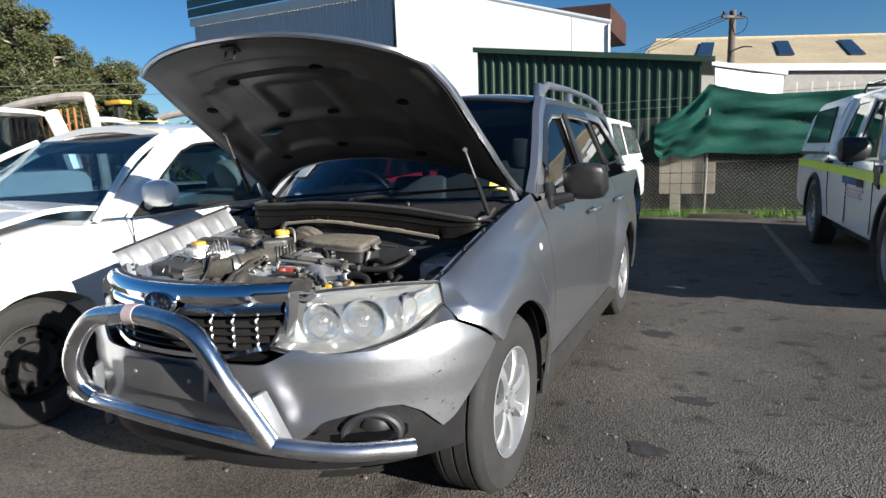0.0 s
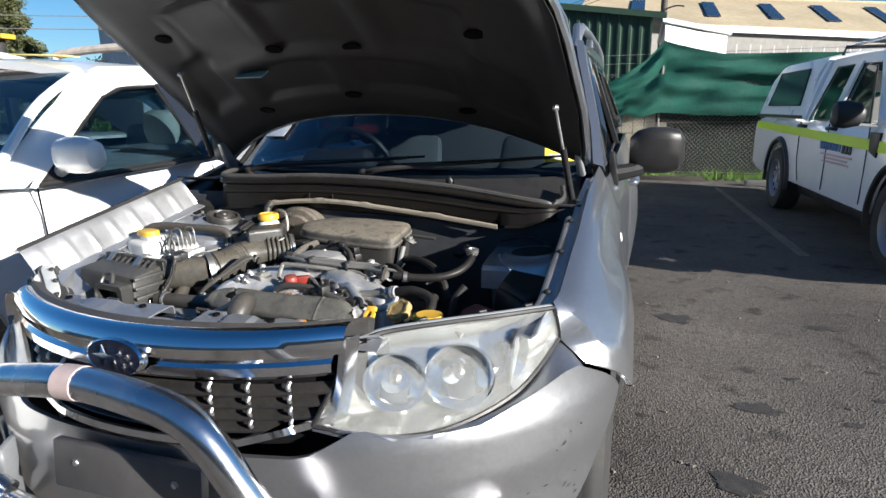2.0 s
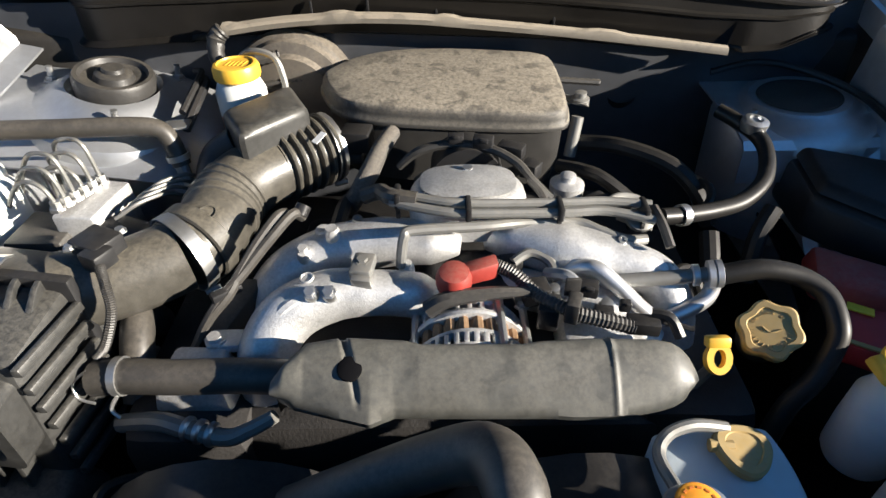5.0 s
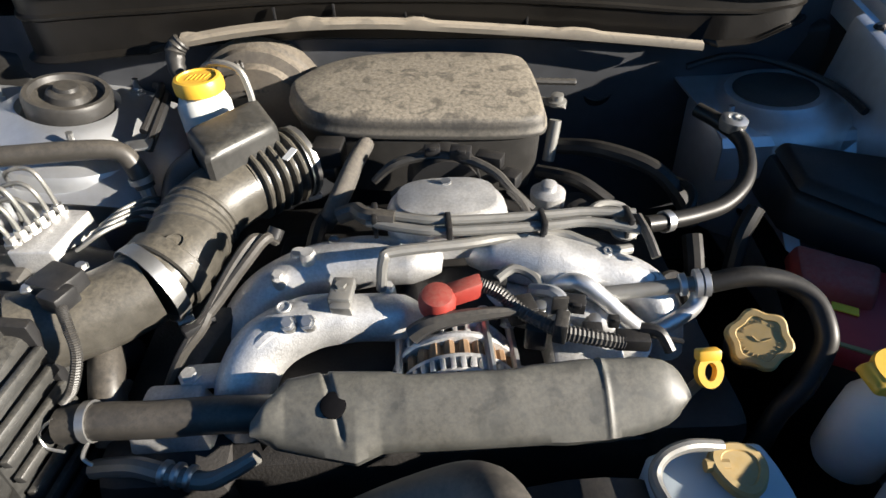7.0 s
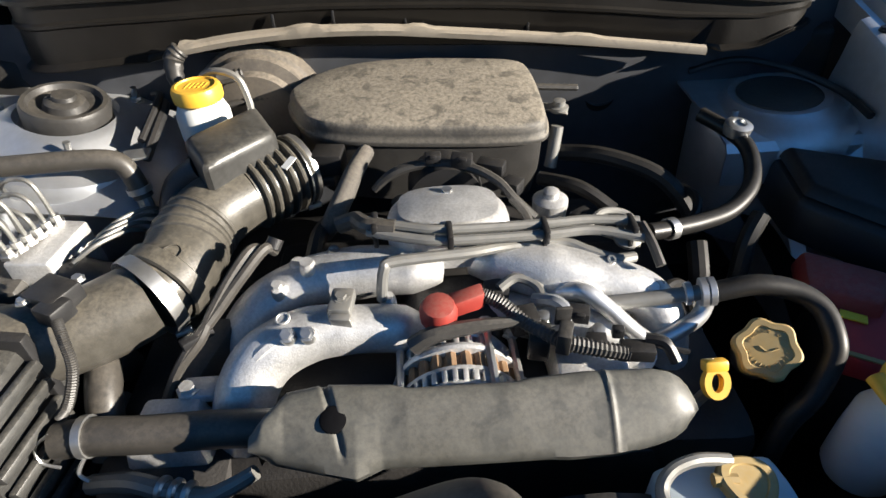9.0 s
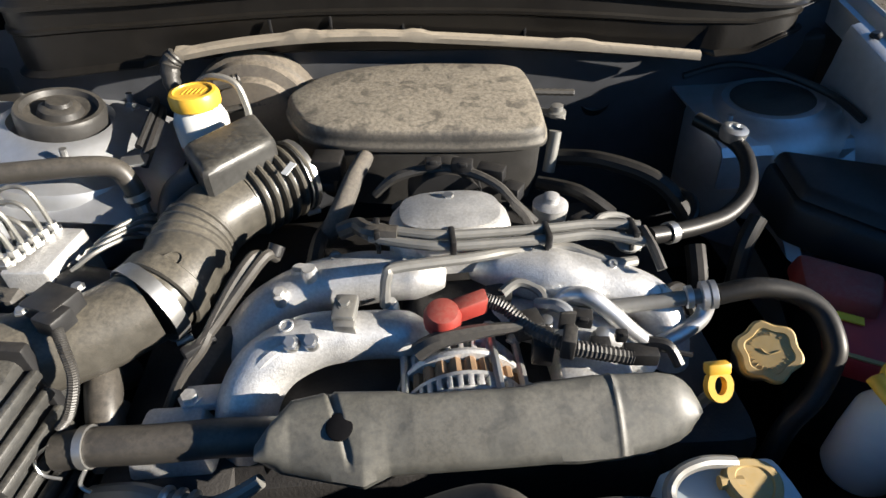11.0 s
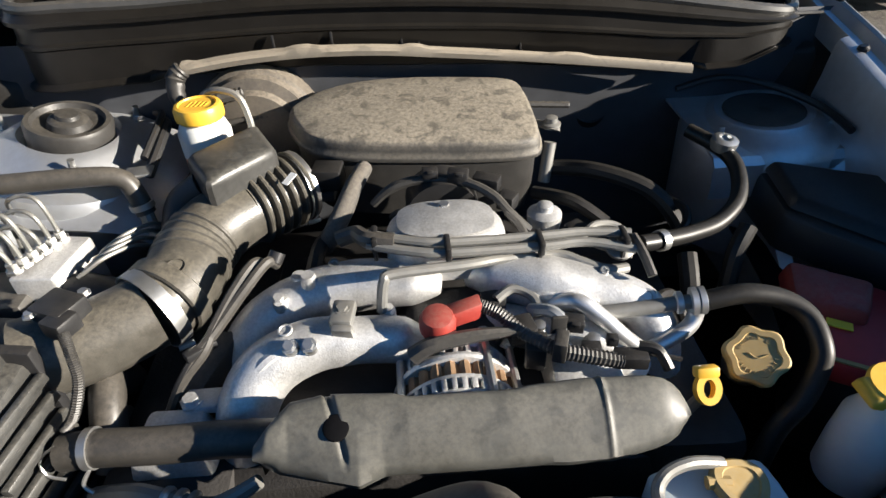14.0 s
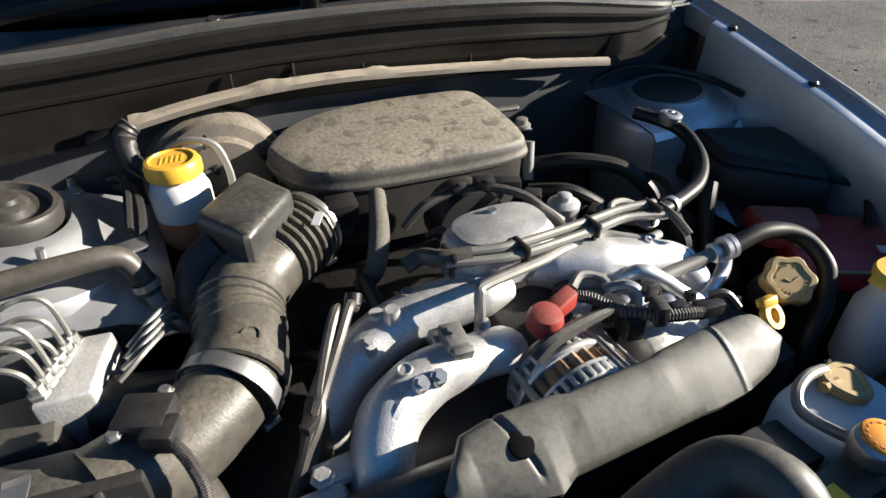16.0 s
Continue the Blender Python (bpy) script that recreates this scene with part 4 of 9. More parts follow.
# wheels
def wheel(sx, at, parent, r=0.338, w=0.215, alloy=True, name="wheel", metal=None):
    at = Vector(at)
    b = B()
    prof = [(r * 0.60, -w * 0.42), (r * 0.64, -w * 0.47), (r * 0.80, -w * 0.5), (r * 0.93, -w * 0.46), (r * 0.975, -w * 0.38)]
    for g in (-0.24, 0.0, 0.24):
        prof += [(r * 0.995, w * (g - 0.09)), (r * 0.995, w * (g - 0.025)), (r * 0.968, w * (g - 0.022)), (r * 0.968, w * (g + 0.022)), (r * 0.995, w * (g + 0.025)), (r * 0.995, w * (g + 0.09))]
    prof += [(r * 0.975, w * 0.38), (r * 0.93, w * 0.46), (r * 0.80, w * 0.5), (r * 0.64, w * 0.47), (r * 0.60, w * 0.42)]
    lathe(b, prof, at, (sx, 0, 0), 48, ring=True)
    wh = part(name, b, TYRE, parent, "black tyre on a silver wheel")
    b = B()
    R = r * 0.615
    lathe(b, [(R, w * 0.46), (R * 0.97, w * 0.47), (R * 0.92, w * 0.40), (R * 0.88, w * 0.1), (R * 0.86, -w * 0.3), (R * 0.86, -w * 0.32), (R * 0.90, -w * 0.3)], at, (sx, 0, 0), 40, cap=False)
    rim = part("rim", b, metal or WHEEL_SILVER, wh, "silver wheel rim")
    b = B()
    lathe(b, [(0.03, -w * 0.2), (R * 0.80, -w * 0.2), (R * 0.80, -w * 0.26), (0.03, -w * 0.26)], at, (sx, 0, 0), 30)
    part("brake", b, GRIME_SHADE, wh)
    if alloy:
        b = B()
        for k in range(7):
            a = 2 * math.pi * k / 7 + 0.3
            d, t = Vector((0, math.cos(a), math.sin(a))), Vector((0, -math.sin(a), math.cos(a)))
            rows = []
            for q, hw, off in ((0.20, 0.020, 0.38), (0.40, 0.018, 0.43), (0.65, 0.020, 0.45), (0.85, 0.027, 0.43), (0.96, 0.036, 0.39)):
                c = at + d * R * q + Vector((sx * w * off, 0, 0))
                rows.append([c - t * hw - Vector((sx * 0.04, 0, 0)), c - t * hw * 0.9 - Vector((sx * 0.008, 0, 0)), c - t * hw * 0.5, c + t * hw * 0.5, c + t * hw * 0.9 - Vector((sx * 0.008, 0, 0)), c + t * hw - Vector((sx * 0.04, 0, 0))])
            loft(b, rows, True, True)
        parts("spoke", b, metal or WHEEL_SILVER, wh)
        b = B()
        lathe(b, [(0.058, w * 0.28), (0.060, w * 0.38), (0.032, w * 0.40), (0.03, w * 0.45), (0.012, w * 0.46)], at, (sx, 0, 0), 20)
        for k in range(5):
            a = 2 * math.pi * k / 5
            cyl(b, at + Vector((sx * w * 0.34, 0.048 * math.cos(a), 0.048 * math.sin(a))), at + Vector((sx * w * 0.44, 0.048 * math.cos(a), 0.048 * math.sin(a))), 0.009, 0.008, 6)
        part("hub", b, metal or WHEEL_SILVER, wh)
    else:
        b = B()
        lathe(b, [(R * 0.9, w * 0.2), (R * 0.80, w * 0.30), (R * 0.55, w * 0.32), (R * 0.45, w * 0.2), (R * 0.25, w * 0.22), (R * 0.22, w * 0.36), (R * 0.05, w * 0.38)], at, (sx, 0, 0), 32)
        part("wheel_disc", b, metal or WHEEL_SILVER, wh)
        # vent holes are near-black discs, their shade painted on
        b = B()
        for k in range(10):
            a = 2 * math.pi * k / 10
            lathe(b, [(R * 0.09, 0), (R * 0.09, 0.004)], at + Vector((sx * (w * 0.30 + 0.003), R * 0.67 * math.cos(a), R * 0.67 * math.sin(a))), (sx, 0, 0), 10)
        parts("vent_hole", b, DARK, wh)
    return wh


for sx in (1, -1):
    for cy in (0.9, 3.515):
        wheel(sx, (sx * 0.755, cy, 0.338), car, w=0.225)

# ---- other vehicles ----
def body_sides(par, name, prof, x0, x1, mat, cy=(), r=0.4, cz=0.36, tumble=0.0, belt=1.0, label=""):
    """A car body between its two flanks, from a table of (y, low z, high z)."""
    b = B()
    ys = []
    for (ya, *_), (yb, *_) in zip(prof, prof[1:]):
        n = max(1, int(abs(yb - ya) / 0.06))
        ys += [lerp(ya, yb, k / n) for k in range(n)]
    ys.append(prof[-1][0])
    rows = []
    xm, hw = (x0 + x1) / 2, (x1 - x0) / 2
    for y in ys:
        lo = curve1([(p[0], p[1]) for p in prof], y)
        hi = curve1([(p[0], p[2]) for p in prof], y)
        for c in cy:
            lo = max(lo, arch_z(y, c, r, cz, lo))
        ring = []
        for u, q in ((-1, 0), (-1, 0.3), (-1, 0.6), (-1, 0.85), (-0.93, 0.97), (-0.6, 1.0), (0, 1.012), (0.6, 1.0), (0.93, 0.97), (1, 0.85), (1, 0.6), (1, 0.3), (1, 0)):
            z = lerp(lo, hi, q)
            w = hw * (1 - 0.03 * (1 - min(1, z / 0.6)) - tumble * max(0, z - belt) - 0.02 * max(0, z - 0.75))
            ring.append((xm + u * w, y, z))
        rows.append(ring)
    return part(name, thick(loft(b, rows), 0.02), mat, par, label)


def cabin(par, sx_faces, base, roof, mat, glass_mat, frame=0.05, drop=0.035):
    """Pillars, roof and panes of a cabin; base and roof: (x0, x1, y0, y1, z)."""
    bx0, bx1, by0, by1, bz = base
    rx0, rx1, ry0, ry1, rz = roof
    b = B()
    n = 8
    rows = []
    for j in range(n + 1):
        y = lerp(ry0, ry1, j / n)
        rows.append([(lerp(rx0, rx1, k / n), y, rz - drop * (2 * k / n - 1) ** 2 - 0.03 * (2 * j / n - 1) ** 4) for k in range(n + 1)])
    rf = part("roof", thick(loft(b, rows), 0.04), mat, par)
    pil = []
    for bx, rx in ((bx0, rx0), (bx1, rx1)):
        for by, ry in ((by0, ry0), (by1, ry1)):
            b = B()
            tube(b, [(bx, by, bz), (lerp(bx, rx, 0.5), lerp(by, ry, 0.5), lerp(bz, rz, 0.53)), (rx, ry, rz - drop - 0.02)], frame, 8)
            part("pillar", b, mat, par)
    b = B()
    b.faces.new([b.verts.new(p) for p in ((bx0 + 0.03, by0, bz), (bx1 - 0.03, by0, bz), (rx1 - 0.03, ry0, rz - drop - 0.02), (rx0 + 0.03, ry0, rz - drop - 0.02))])
    p = part("windscreen", thick(b, 0.005), glass_mat, par, smooth=False)
    p.visible_shadow = False
    b = B()
    b.faces.new([b.verts.new(p) for p in ((bx0 + 0.03, by1, bz), (bx1 - 0.03, by1, bz), (rx1 - 0.03, ry1, rz - drop - 0.02), (rx0 + 0.03, ry1, rz - drop - 0.02))])
    p = part("rear_window", thick(b, 0.005), glass_mat, par, smooth=False)
    p.visible_shadow = False


def side_panes(par, sx, panes, xz, glass_mat, seal=RUBBER):
    for nm, poly in panes:
        b = B()
        b.faces.new([b.verts.new((xz(z), y, z)) for y, z in poly])
        w = part(nm, thick(b, 0.005), glass_mat, par, smooth=False)
        w.visible_shadow = False
        b = B()
        tube(b, [(xz(z) + 0.004 * sx, y, z) for y, z in poly + poly[:1]], 0.009, 6, smooth=False)
        part("window_seal", b, seal, w)


def seat(par, x, y, z, mat, back=0.62, lean=0.16, head=True):
    b = B()
    box(b, (x, y, z + 0.08), (0.50, 0.50, 0.16), bev=0.05, seg=3)
    hexbox(b, [(x - 0.24, y + 0.18, z + 0.1), (x + 0.24, y + 0.18, z + 0.1), (x + 0.24, y + 0.30, z + 0.1), (x - 0.24, y + 0.30, z + 0.1)], [(x - 0.20, y + 0.22 + lean, z + back), (x + 0.20, y + 0.22 + lean, z + back), (x + 0.20, y + 0.30 + lean, z + back), (x - 0.20, y + 0.30 + lean, z + back)], 0.04)
    s = part("seat", b, mat, par)
    if head:
        b = B()
        rows = []
        for q, f in ((-0.10, 0.5), (-0.085, 0.8), (-0.03, 1), (0.03, 1), (0.085, 0.85), (0.10, 0.5)):
            rows.append([(x + 0.125 * f * math.cos(a), y + 0.26 + lean + 0.055 * f * math.sin(a), z + back + 0.13 + q) for a in (2 * math.pi * k / 16 for k in range(16))])
        loft(b, rows, True, True)
        part("headrest", b, mat, s)


# white sedan beside it
sedan = thing("car", (-2.25, 1.6, 0), "white sedan with dented bonnet and beige seats", "car")
SX = -1.385


def sedan_x(z):
    return SX - 0.42 * max(0, z - 1.0) ** 1.15


body_sides(sedan, "body", [(-0.38, 0.30, 0.55), (-0.33, 0.22, 0.70), (-0.1, 0.20, 0.80), (0.05, 0.20, 0.83), (0.4, 0.20, 0.93), (0.75, 0.22, 0.985), (0.95, 0.22, 1.005), (1.4, 0.22, 1.01), (2.2, 0.22, 1.05), (3.2, 0.22, 1.07), (4.1, 0.22, 1.05), (4.4, 0.30, 0.95)], -3.18, SX, WHITE, (0.52, 3.30), 0.365, 0.33, label="white sedan body")
b = B()
rows = []
for v in range(13):
    t = v / 12
    rows.append([(lerp(-3.06, -1.50 - 0.04 * t, u / 12), lerp(0.92, -0.30, t) + 0.05 * (2 * u / 12 - 1) ** 2, lerp(1.065, 0.90, t) + 0.035 * math.sin(math.pi * u / 12) + 0.018 * math.sin(9 * t) * (u / 12) ** 2 + 0.045 * (u / 12) ** 3 * math.sin(math.pi * min(1, t * 1.2))) for u in range(13)])
part("bonnet", thick(loft(b, rows), 0.025), WHITE, sedan, "buckled white bonnet standing proud")
b = B()
box(b, (-2.25, 0.3, 0.84), (1.5, 0.9, 0.06), bev=0.01)
bay = part("engine_cavity", b, GRIME_SHADE, sedan)
b = B()
rnd = random.Random(9)
for k in range(26):
    x, y = rnd.uniform(-1.7, -1.45), rnd.uniform(-0.1, 0.7)
    box(b, (x, y, 0.88 + rnd.uniform(0, 0.03)), (rnd.uniform(0.03, 0.09), rnd.uniform(0.03, 0.09), 0.05), rz=rnd.uniform(0, 90), bev=0.006)
parts("bay_part", b, BLACK_SEMI, bay)
b = B()
tube(b, [(-1.62, 0.1, 0.90), (-1.55, 0.25, 0.915), (-1.52, 0.45, 0.93)], 0.016, 8)
part("bay_rail", b, RUSTY, bay)
cabin(sedan, None, (-3.12, SX - 0.03, 0.86, 3.9, 1.0), (-2.93, -1.60, 1.50, 3.0, 1.58), WHITE, SEDAN_GLASS, 0.020, 0.085)
sedan_panes = [("front_side_window", [(1.06, 1.015), (1.30, 1.20), (1.52, 1.36), (1.66, 1.405), (1.88, 1.42), (2.02, 1.05)]), ("rear_side_window", [(2.12, 1.055), (2.0, 1.425), (2.5, 1.41), (2.82, 1.31), (2.95, 1.09)])]
side_panes(sedan, 1, sedan_panes, sedan_x, SEDAN_GLASS)
b = B()
loft(b, [[(sedan_x(z) + 0.006, y + d, z) for d in (-0.01, 0.11)] for y, z in ((2.02, 1.04), (1.89, 1.43))])
parts("door_pillar", thick(b, 0.012), DARK_CAR, sedan, "dark blue-black door pillar")
for side in (1, -1):
    b = B()
    rows = []
    for ya, za, xa, yb, zb in ((0.84, 0.985, SX - 0.10, 1.03, 1.0), (1.0, 1.105, SX - 0.135, 1.19, 1.125), (1.17, 1.22, SX - 0.17, 1.35, 1.25), (1.34, 1.335, SX - 0.205, 1.50, 1.355), (1.49, 1.452, SX - 0.25, 1.62, 1.408), (1.66, 1.512, SX - 0.28, 1.76, 1.425), (2.0, 1.535, SX - 0.28, 2.0, 1.435), (2.5, 1.525, SX - 0.28, 2.5, 1.425), (2.85, 1.475, SX - 0.27, 2.80, 1.335), (3.3, 1.33, SX - 0.24, 3.05, 1.20), (3.9, 1.05, SX - 0.12, 3.3, 1.06)):
        xb = sedan_x(zb) + 0.012
        row = [(xa, ya, za), (lerp(xa, xb, 0.45) + 0.008, lerp(ya, yb, 0.45), lerp(za, zb, 0.45) + 0.022), (lerp(xa, xb, 0.85) + 0.010, lerp(ya, yb, 0.85), lerp(za, zb, 0.85) + 0.010), (xb, yb, zb), (xb - 0.012, yb + 0.01, zb - 0.006)]
        rows.append([(x if side > 0 else -4.565 - x, y, z) for x, y, z in row])
    part("roof_side_panel", thick(loft(b, rows), 0.01), WHITE, sedan)
b = B()
b.faces.new([b.verts.new((sedan_x(z) + 0.008, y, z)) for y, z in ((0.99, 1.005), (1.28, 1.19), (1.33, 1.02))])
part("mirror_sail", thick(b, 0.008), BLACK, sedan, smooth=False)
b = B()
loft(b, [[(-2.95, y, z) for y in (0.95, 2.0, 3.2)] for z in (0.95, 1.10)])
part("far_door", thick(b, 0.03), CABIN, sedan)
b = B()
loft(b, [[(x, y, 1.455 - 0.06 * ((x + 2.26) / 0.66) ** 2) for x in (-2.9, -2.5, -2.26, -2.0, -1.63)] for y in (1.55, 2.3, 2.98)])
part("headlining", thick(b, 0.01), SEAT, sedan)
for y in (1.03, 2.06):
    b = B()
    tube(b, [(SX + 0.016, y, 1.0), (SX + 0.018, y + 0.01, 0.7), (SX + 0.004, y + 0.02, 0.25)], 0.004, 5)
    part("door_seam", b, DARK, sedan)
b = B()
tube(b, [(SX + 0.012, 1.05, 1.008), (SX + 0.02, 1.6, 1.028), (SX + 0.016, 2.3, 1.05)], 0.011, 6)
part("belt_trim", b, BLACK, sedan)
b = B()
tube(b, [(SX + 0.01, 1.78, 0.90), (SX + 0.045, 1.81, 0.905), (SX + 0.045, 1.97, 0.91), (SX + 0.01, 2.0, 0.91)], 0.013, 8)
part("handle", b, WHITE, sedan)
b = B()
rows = []
for x, ry_, rz_ in ((-1.345, 0.03, 0.04), (-1.32, 0.055, 0.066), (-1.26, 0.065, 0.076), (-1.19, 0.062, 0.072), (-1.145, 0.045, 0.055), (-1.13, 0.02, 0.03)):
    rows.append([(x, 1.13 + ry_ * math.cos(a) - 0.03 * (x + 1.34), 1.125 + rz_ * math.copysign(abs(math.sin(a)) ** 0.75, math.sin(a))) for a in (2 * math.pi * i / 28 for i in range(28))])
loft(b, rows, True, True)
tube(b, [(-1.40, 1.16, 1.05), (-1.34, 1.15, 1.075), (-1.29, 1.14, 1.09)], 0.026, 8)
part("mirror", b, WHITE, sedan, "white door mirror")
b = B()
box(b, (-2.0, 1.66, 1.575), (0.34, 0.10, 0.006), rz=4, ry=3, bev=0.002)
part("roof_sticker", b, material("faded_yellow_marking", (0.72, 0.60, 0.22), 0.6), sedan)
b = B()
box(b, (-2.25, 1.10, 0.92), (1.55, 0.36, 0.14), bev=0.05)
part("dashboard", b, CABIN, sedan)
seat(sedan, -1.80, 1.75, 0.45, BEIGE)
seat(sedan, -2.65, 1.75, 0.45, BEIGE)
b = B()
box(b, (-2.25, 2.75, 0.62), (1.35, 0.5, 0.22), bev=0.06)
box(b, (-2.25, 3.0, 0.95), (1.35, 0.16, 0.5), rx=-14, bev=0.05)
part("rear_seat", b, BEIGE, sedan)
# rims coloured near-black, the neighbouring car's shadow put into them
for sx, x in ((1, SX - 0.20), (-1, -2.98)):
    for y in (0.52, 3.30):
        wheel(sx, (x, y, 0.325), sedan, 0.325, 0.2, False, metal=GRIME_SHADE)

# white dual-cab with canopy
ute = thing("utility_truck", (3.55, 6.2, 0), "white dual-cab utility with canopy and lime side stripe", "truck")
UX, UY = 2.66, 0.0
body_sides(ute, "body", [(3.72, 0.50, 0.85), (3.85, 0.42, 1.05), (4.05, 0.40, 1.14), (5.0, 0.40, 1.20), (5.2, 0.40, 1.12), (8.8, 0.42, 1.14), (9.05, 0.50, 1.12)], UX, 4.46, WHITE, (4.50, 7.75), 0.46, 0.38)
b = B()
box(b, (3.56, 6.4, 0.40), (1.5, 4.9, 0.30), bev=0.03)
part("underbody", b, GRIME_SHADE, ute)


def ute_x(z):
    return UX + 0.012 - 0.0 + 0.30 * max(0, z - 1.1) + 0.02


cabin(ute, None, (UX + 0.05, 4.41, 5.02, 6.98, 1.12), (UX + 0.24, 4.22, 5.62, 6.95, 1.79), WHITE, GLASS_MAT, 0.06)
side_panes(ute, -1, [("front_side_window", [(5.30, 1.13), (5.72, 1.62), (6.05, 1.66), (6.08, 1.13)]), ("rear_side_window", [(6.18, 1.13), (6.16, 1.66), (6.70, 1.66), (6.86, 1.13)])], ute_x, TINT)
b = B()
loft(b, [[(ute_x(z) - 0.008, y, z) for y in ys_] for z, ys_ in ((1.11, (6.06, 6.20)), (1.68, (6.04, 6.18)))])
loft(b, [[(ute_x(z) - 0.006, y, z) for y in ys_] for z, ys_ in ((1.11, (6.86, 6.99)), (1.68, (6.70, 6.97)))])
loft(b, [[(ute_x(z) - 0.006, y, z) for y in (5.6, 7.0)] for z in (1.655, 1.74)])
part("side_frame", thick(b, 0.02), WHITE, ute)
b = B()
rows = []
for y, sc in ((7.0, 1.0), (7.06, 1.02), (8.7, 1.02), (8.95, 0.97), (9.02, 0.9)):
    xm = 3.56
    rows.append([(xm + u * 0.885 * (1 - t * 0.16), y + (0.0 if y < 8 else -0.22 * t), 1.13 + t * 0.70 * sc) for u, t in ((-1, 0), (-1, 0.25), (-1, 0.7), (-0.93, 0.92), (-0.6, 1.0), (0, 1.03), (0.6, 1.0), (0.93, 0.92), (1, 0.7), (1, 0.25), (1, 0))])
part("canopy", thick(loft(b, rows), 0.03), CANOPY, ute, "white moulded canopy")


def can_x(z):
    return 3.56 - 0.885 * (1 - 0.16 * (z - 1.13) / 0.7) - 0.008


side_panes(ute, -1, [("canopy_window", [(7.25, 1.28), (7.30, 1.68), (8.45, 1.68), (8.62, 1.28)])], can_x, TINT)
b = B()
loft(b, [[(UX - 0.006, y, 1.15 + d) for d in (-0.018, 0.018)] for y in (6.98, 8.0, 9.0)])
part("canopy_seal", thick(b, 0.006), BLACK, ute)
b = B()
loft(b, [[(UX - 0.004 + 0.0, y, z + d) for d in (-0.045, 0.045)] for y, z in ((3.95, 0.93), (5.2, 0.955), (7.0, 0.99), (8.95, 1.02))])
part("side_stripe", thick(b, 0.003), LIME, ute, "lime reflective stripe")
for y in (5.18, 6.12, 7.0):
    b = B()
    tube(b, [(UX - 0.002, y, 1.1), (UX - 0.002, y, 0.7), (UX - 0.002, y + (0.02 if y < 7 else -0.1), 0.45)], 0.005, 5)
    part("door_seam", b, BLACK, ute)
for y in (6.0, 6.88):
    b = B()
    tube(b, [(UX, y - 0.1, 1.055), (UX - 0.035, y - 0.08, 1.06), (UX - 0.035, y + 0.07, 1.06), (UX, y + 0.09, 1.06)], 0.018, 8)
    part("handle", b, BLACK, ute)
b = B()
rows = [[(x, 5.34 + ry_ * math.cos(a), 1.20 + rz_ * math.copysign(abs(math.sin(a)) ** 0.7, math.sin(a))) for a in (2 * math.pi * i / 16 for i in range(16))] for x, ry_, rz_ in ((2.66, 0.04, 0.05), (2.62, 0.07, 0.10), (2.52, 0.08, 0.12), (2.44, 0.07, 0.11), (2.41, 0.03, 0.06))]
part("mirror", loft(b, rows, True, True), BLACK, ute, "large black door mirror")
b = B()
hexbox(b, [(UX - 0.012, 4.98, 0.86), (UX + 0.01, 4.98, 0.86), (UX + 0.01, 5.12, 0.90), (UX - 0.012, 5.12, 0.90)], [(UX - 0.012, 4.94, 1.06), (UX + 0.01, 4.94, 1.06), (UX + 0.01, 5.14, 1.06), (UX - 0.012, 5.14, 1.06)], 0.004)
part("side_vent", b, BLACK, ute)
for y, w, z, h, mt in ((6.02, 0.56, 0.895, 0.085, BLUE_INK), (5.60, 0.24, 0.885, 0.085, INK), (5.86, 0.80, 0.81, 0.02, FAINT_INK), (5.86, 0.60, 0.775, 0.018, FAINT_INK), (5.86, 0.70, 0.74, 0.016, FAINT_INK)):
    n = int(w / 0.075) if h > 0.05 else 1
    for k in range(n):
        b = B()
        ww = w / n
        box(b, (UX - 0.004, y - w / 2 + ww * (k + 0.5), z), (0.005, ww * (0.74 if n > 1 else 1), h), bev=0)
        part("sign_writing", b, mt, ute, smooth=False)
b = B()
for y in (5.75, 6.75):
    tube(b, [(2.9, y, 1.78), (2.92, y, 1.86), (4.2, y, 1.86), (4.22, y, 1.78)], 0.018, 8, smooth=False)
rack = parts("roof_rack", b, BLACK, ute)
b = B()
for x in (3.0, 3.56, 4.1):
    box(b, (x, 6.25, 1.885), (0.05, 1.5, 0.025), bev=0.006)
parts("rack_slat", b, WHITE, rack)
b = B()
for c in (4.50, 7.75):
    loft(b, [[(UX - o, c + q * math.cos(a), 0.38 + q * math.sin(a)) for q, o in ((0.46, 0.0), (0.475, 0.03), (0.50, 0.035), (0.53, 0.0))] for a in (math.pi * (k / 20 * 1.1 - 0.05) for k in range(21))])
parts("arch_flare", thick(b, 0.01), BLACK, ute)
for sx, x in ((-1, UX + 0.10), (1, 4.36)):
    for y in (4.50, 7.75):
        wheel(sx, (x, y, 0.385), ute, 0.385, 0.25, False)
b = B()
box(b, (3.56, 5.4, 1.0), (1.5, 0.4, 0.25), bev=0.05)
part("dashboard", b, CABIN, ute)
seat(ute, 3.1, 5.95, 0.75, SEAT)
seat(ute, 4.0, 5.95, 0.75, SEAT)
ute.rotation_euler = (0, 0, radians(3.0))

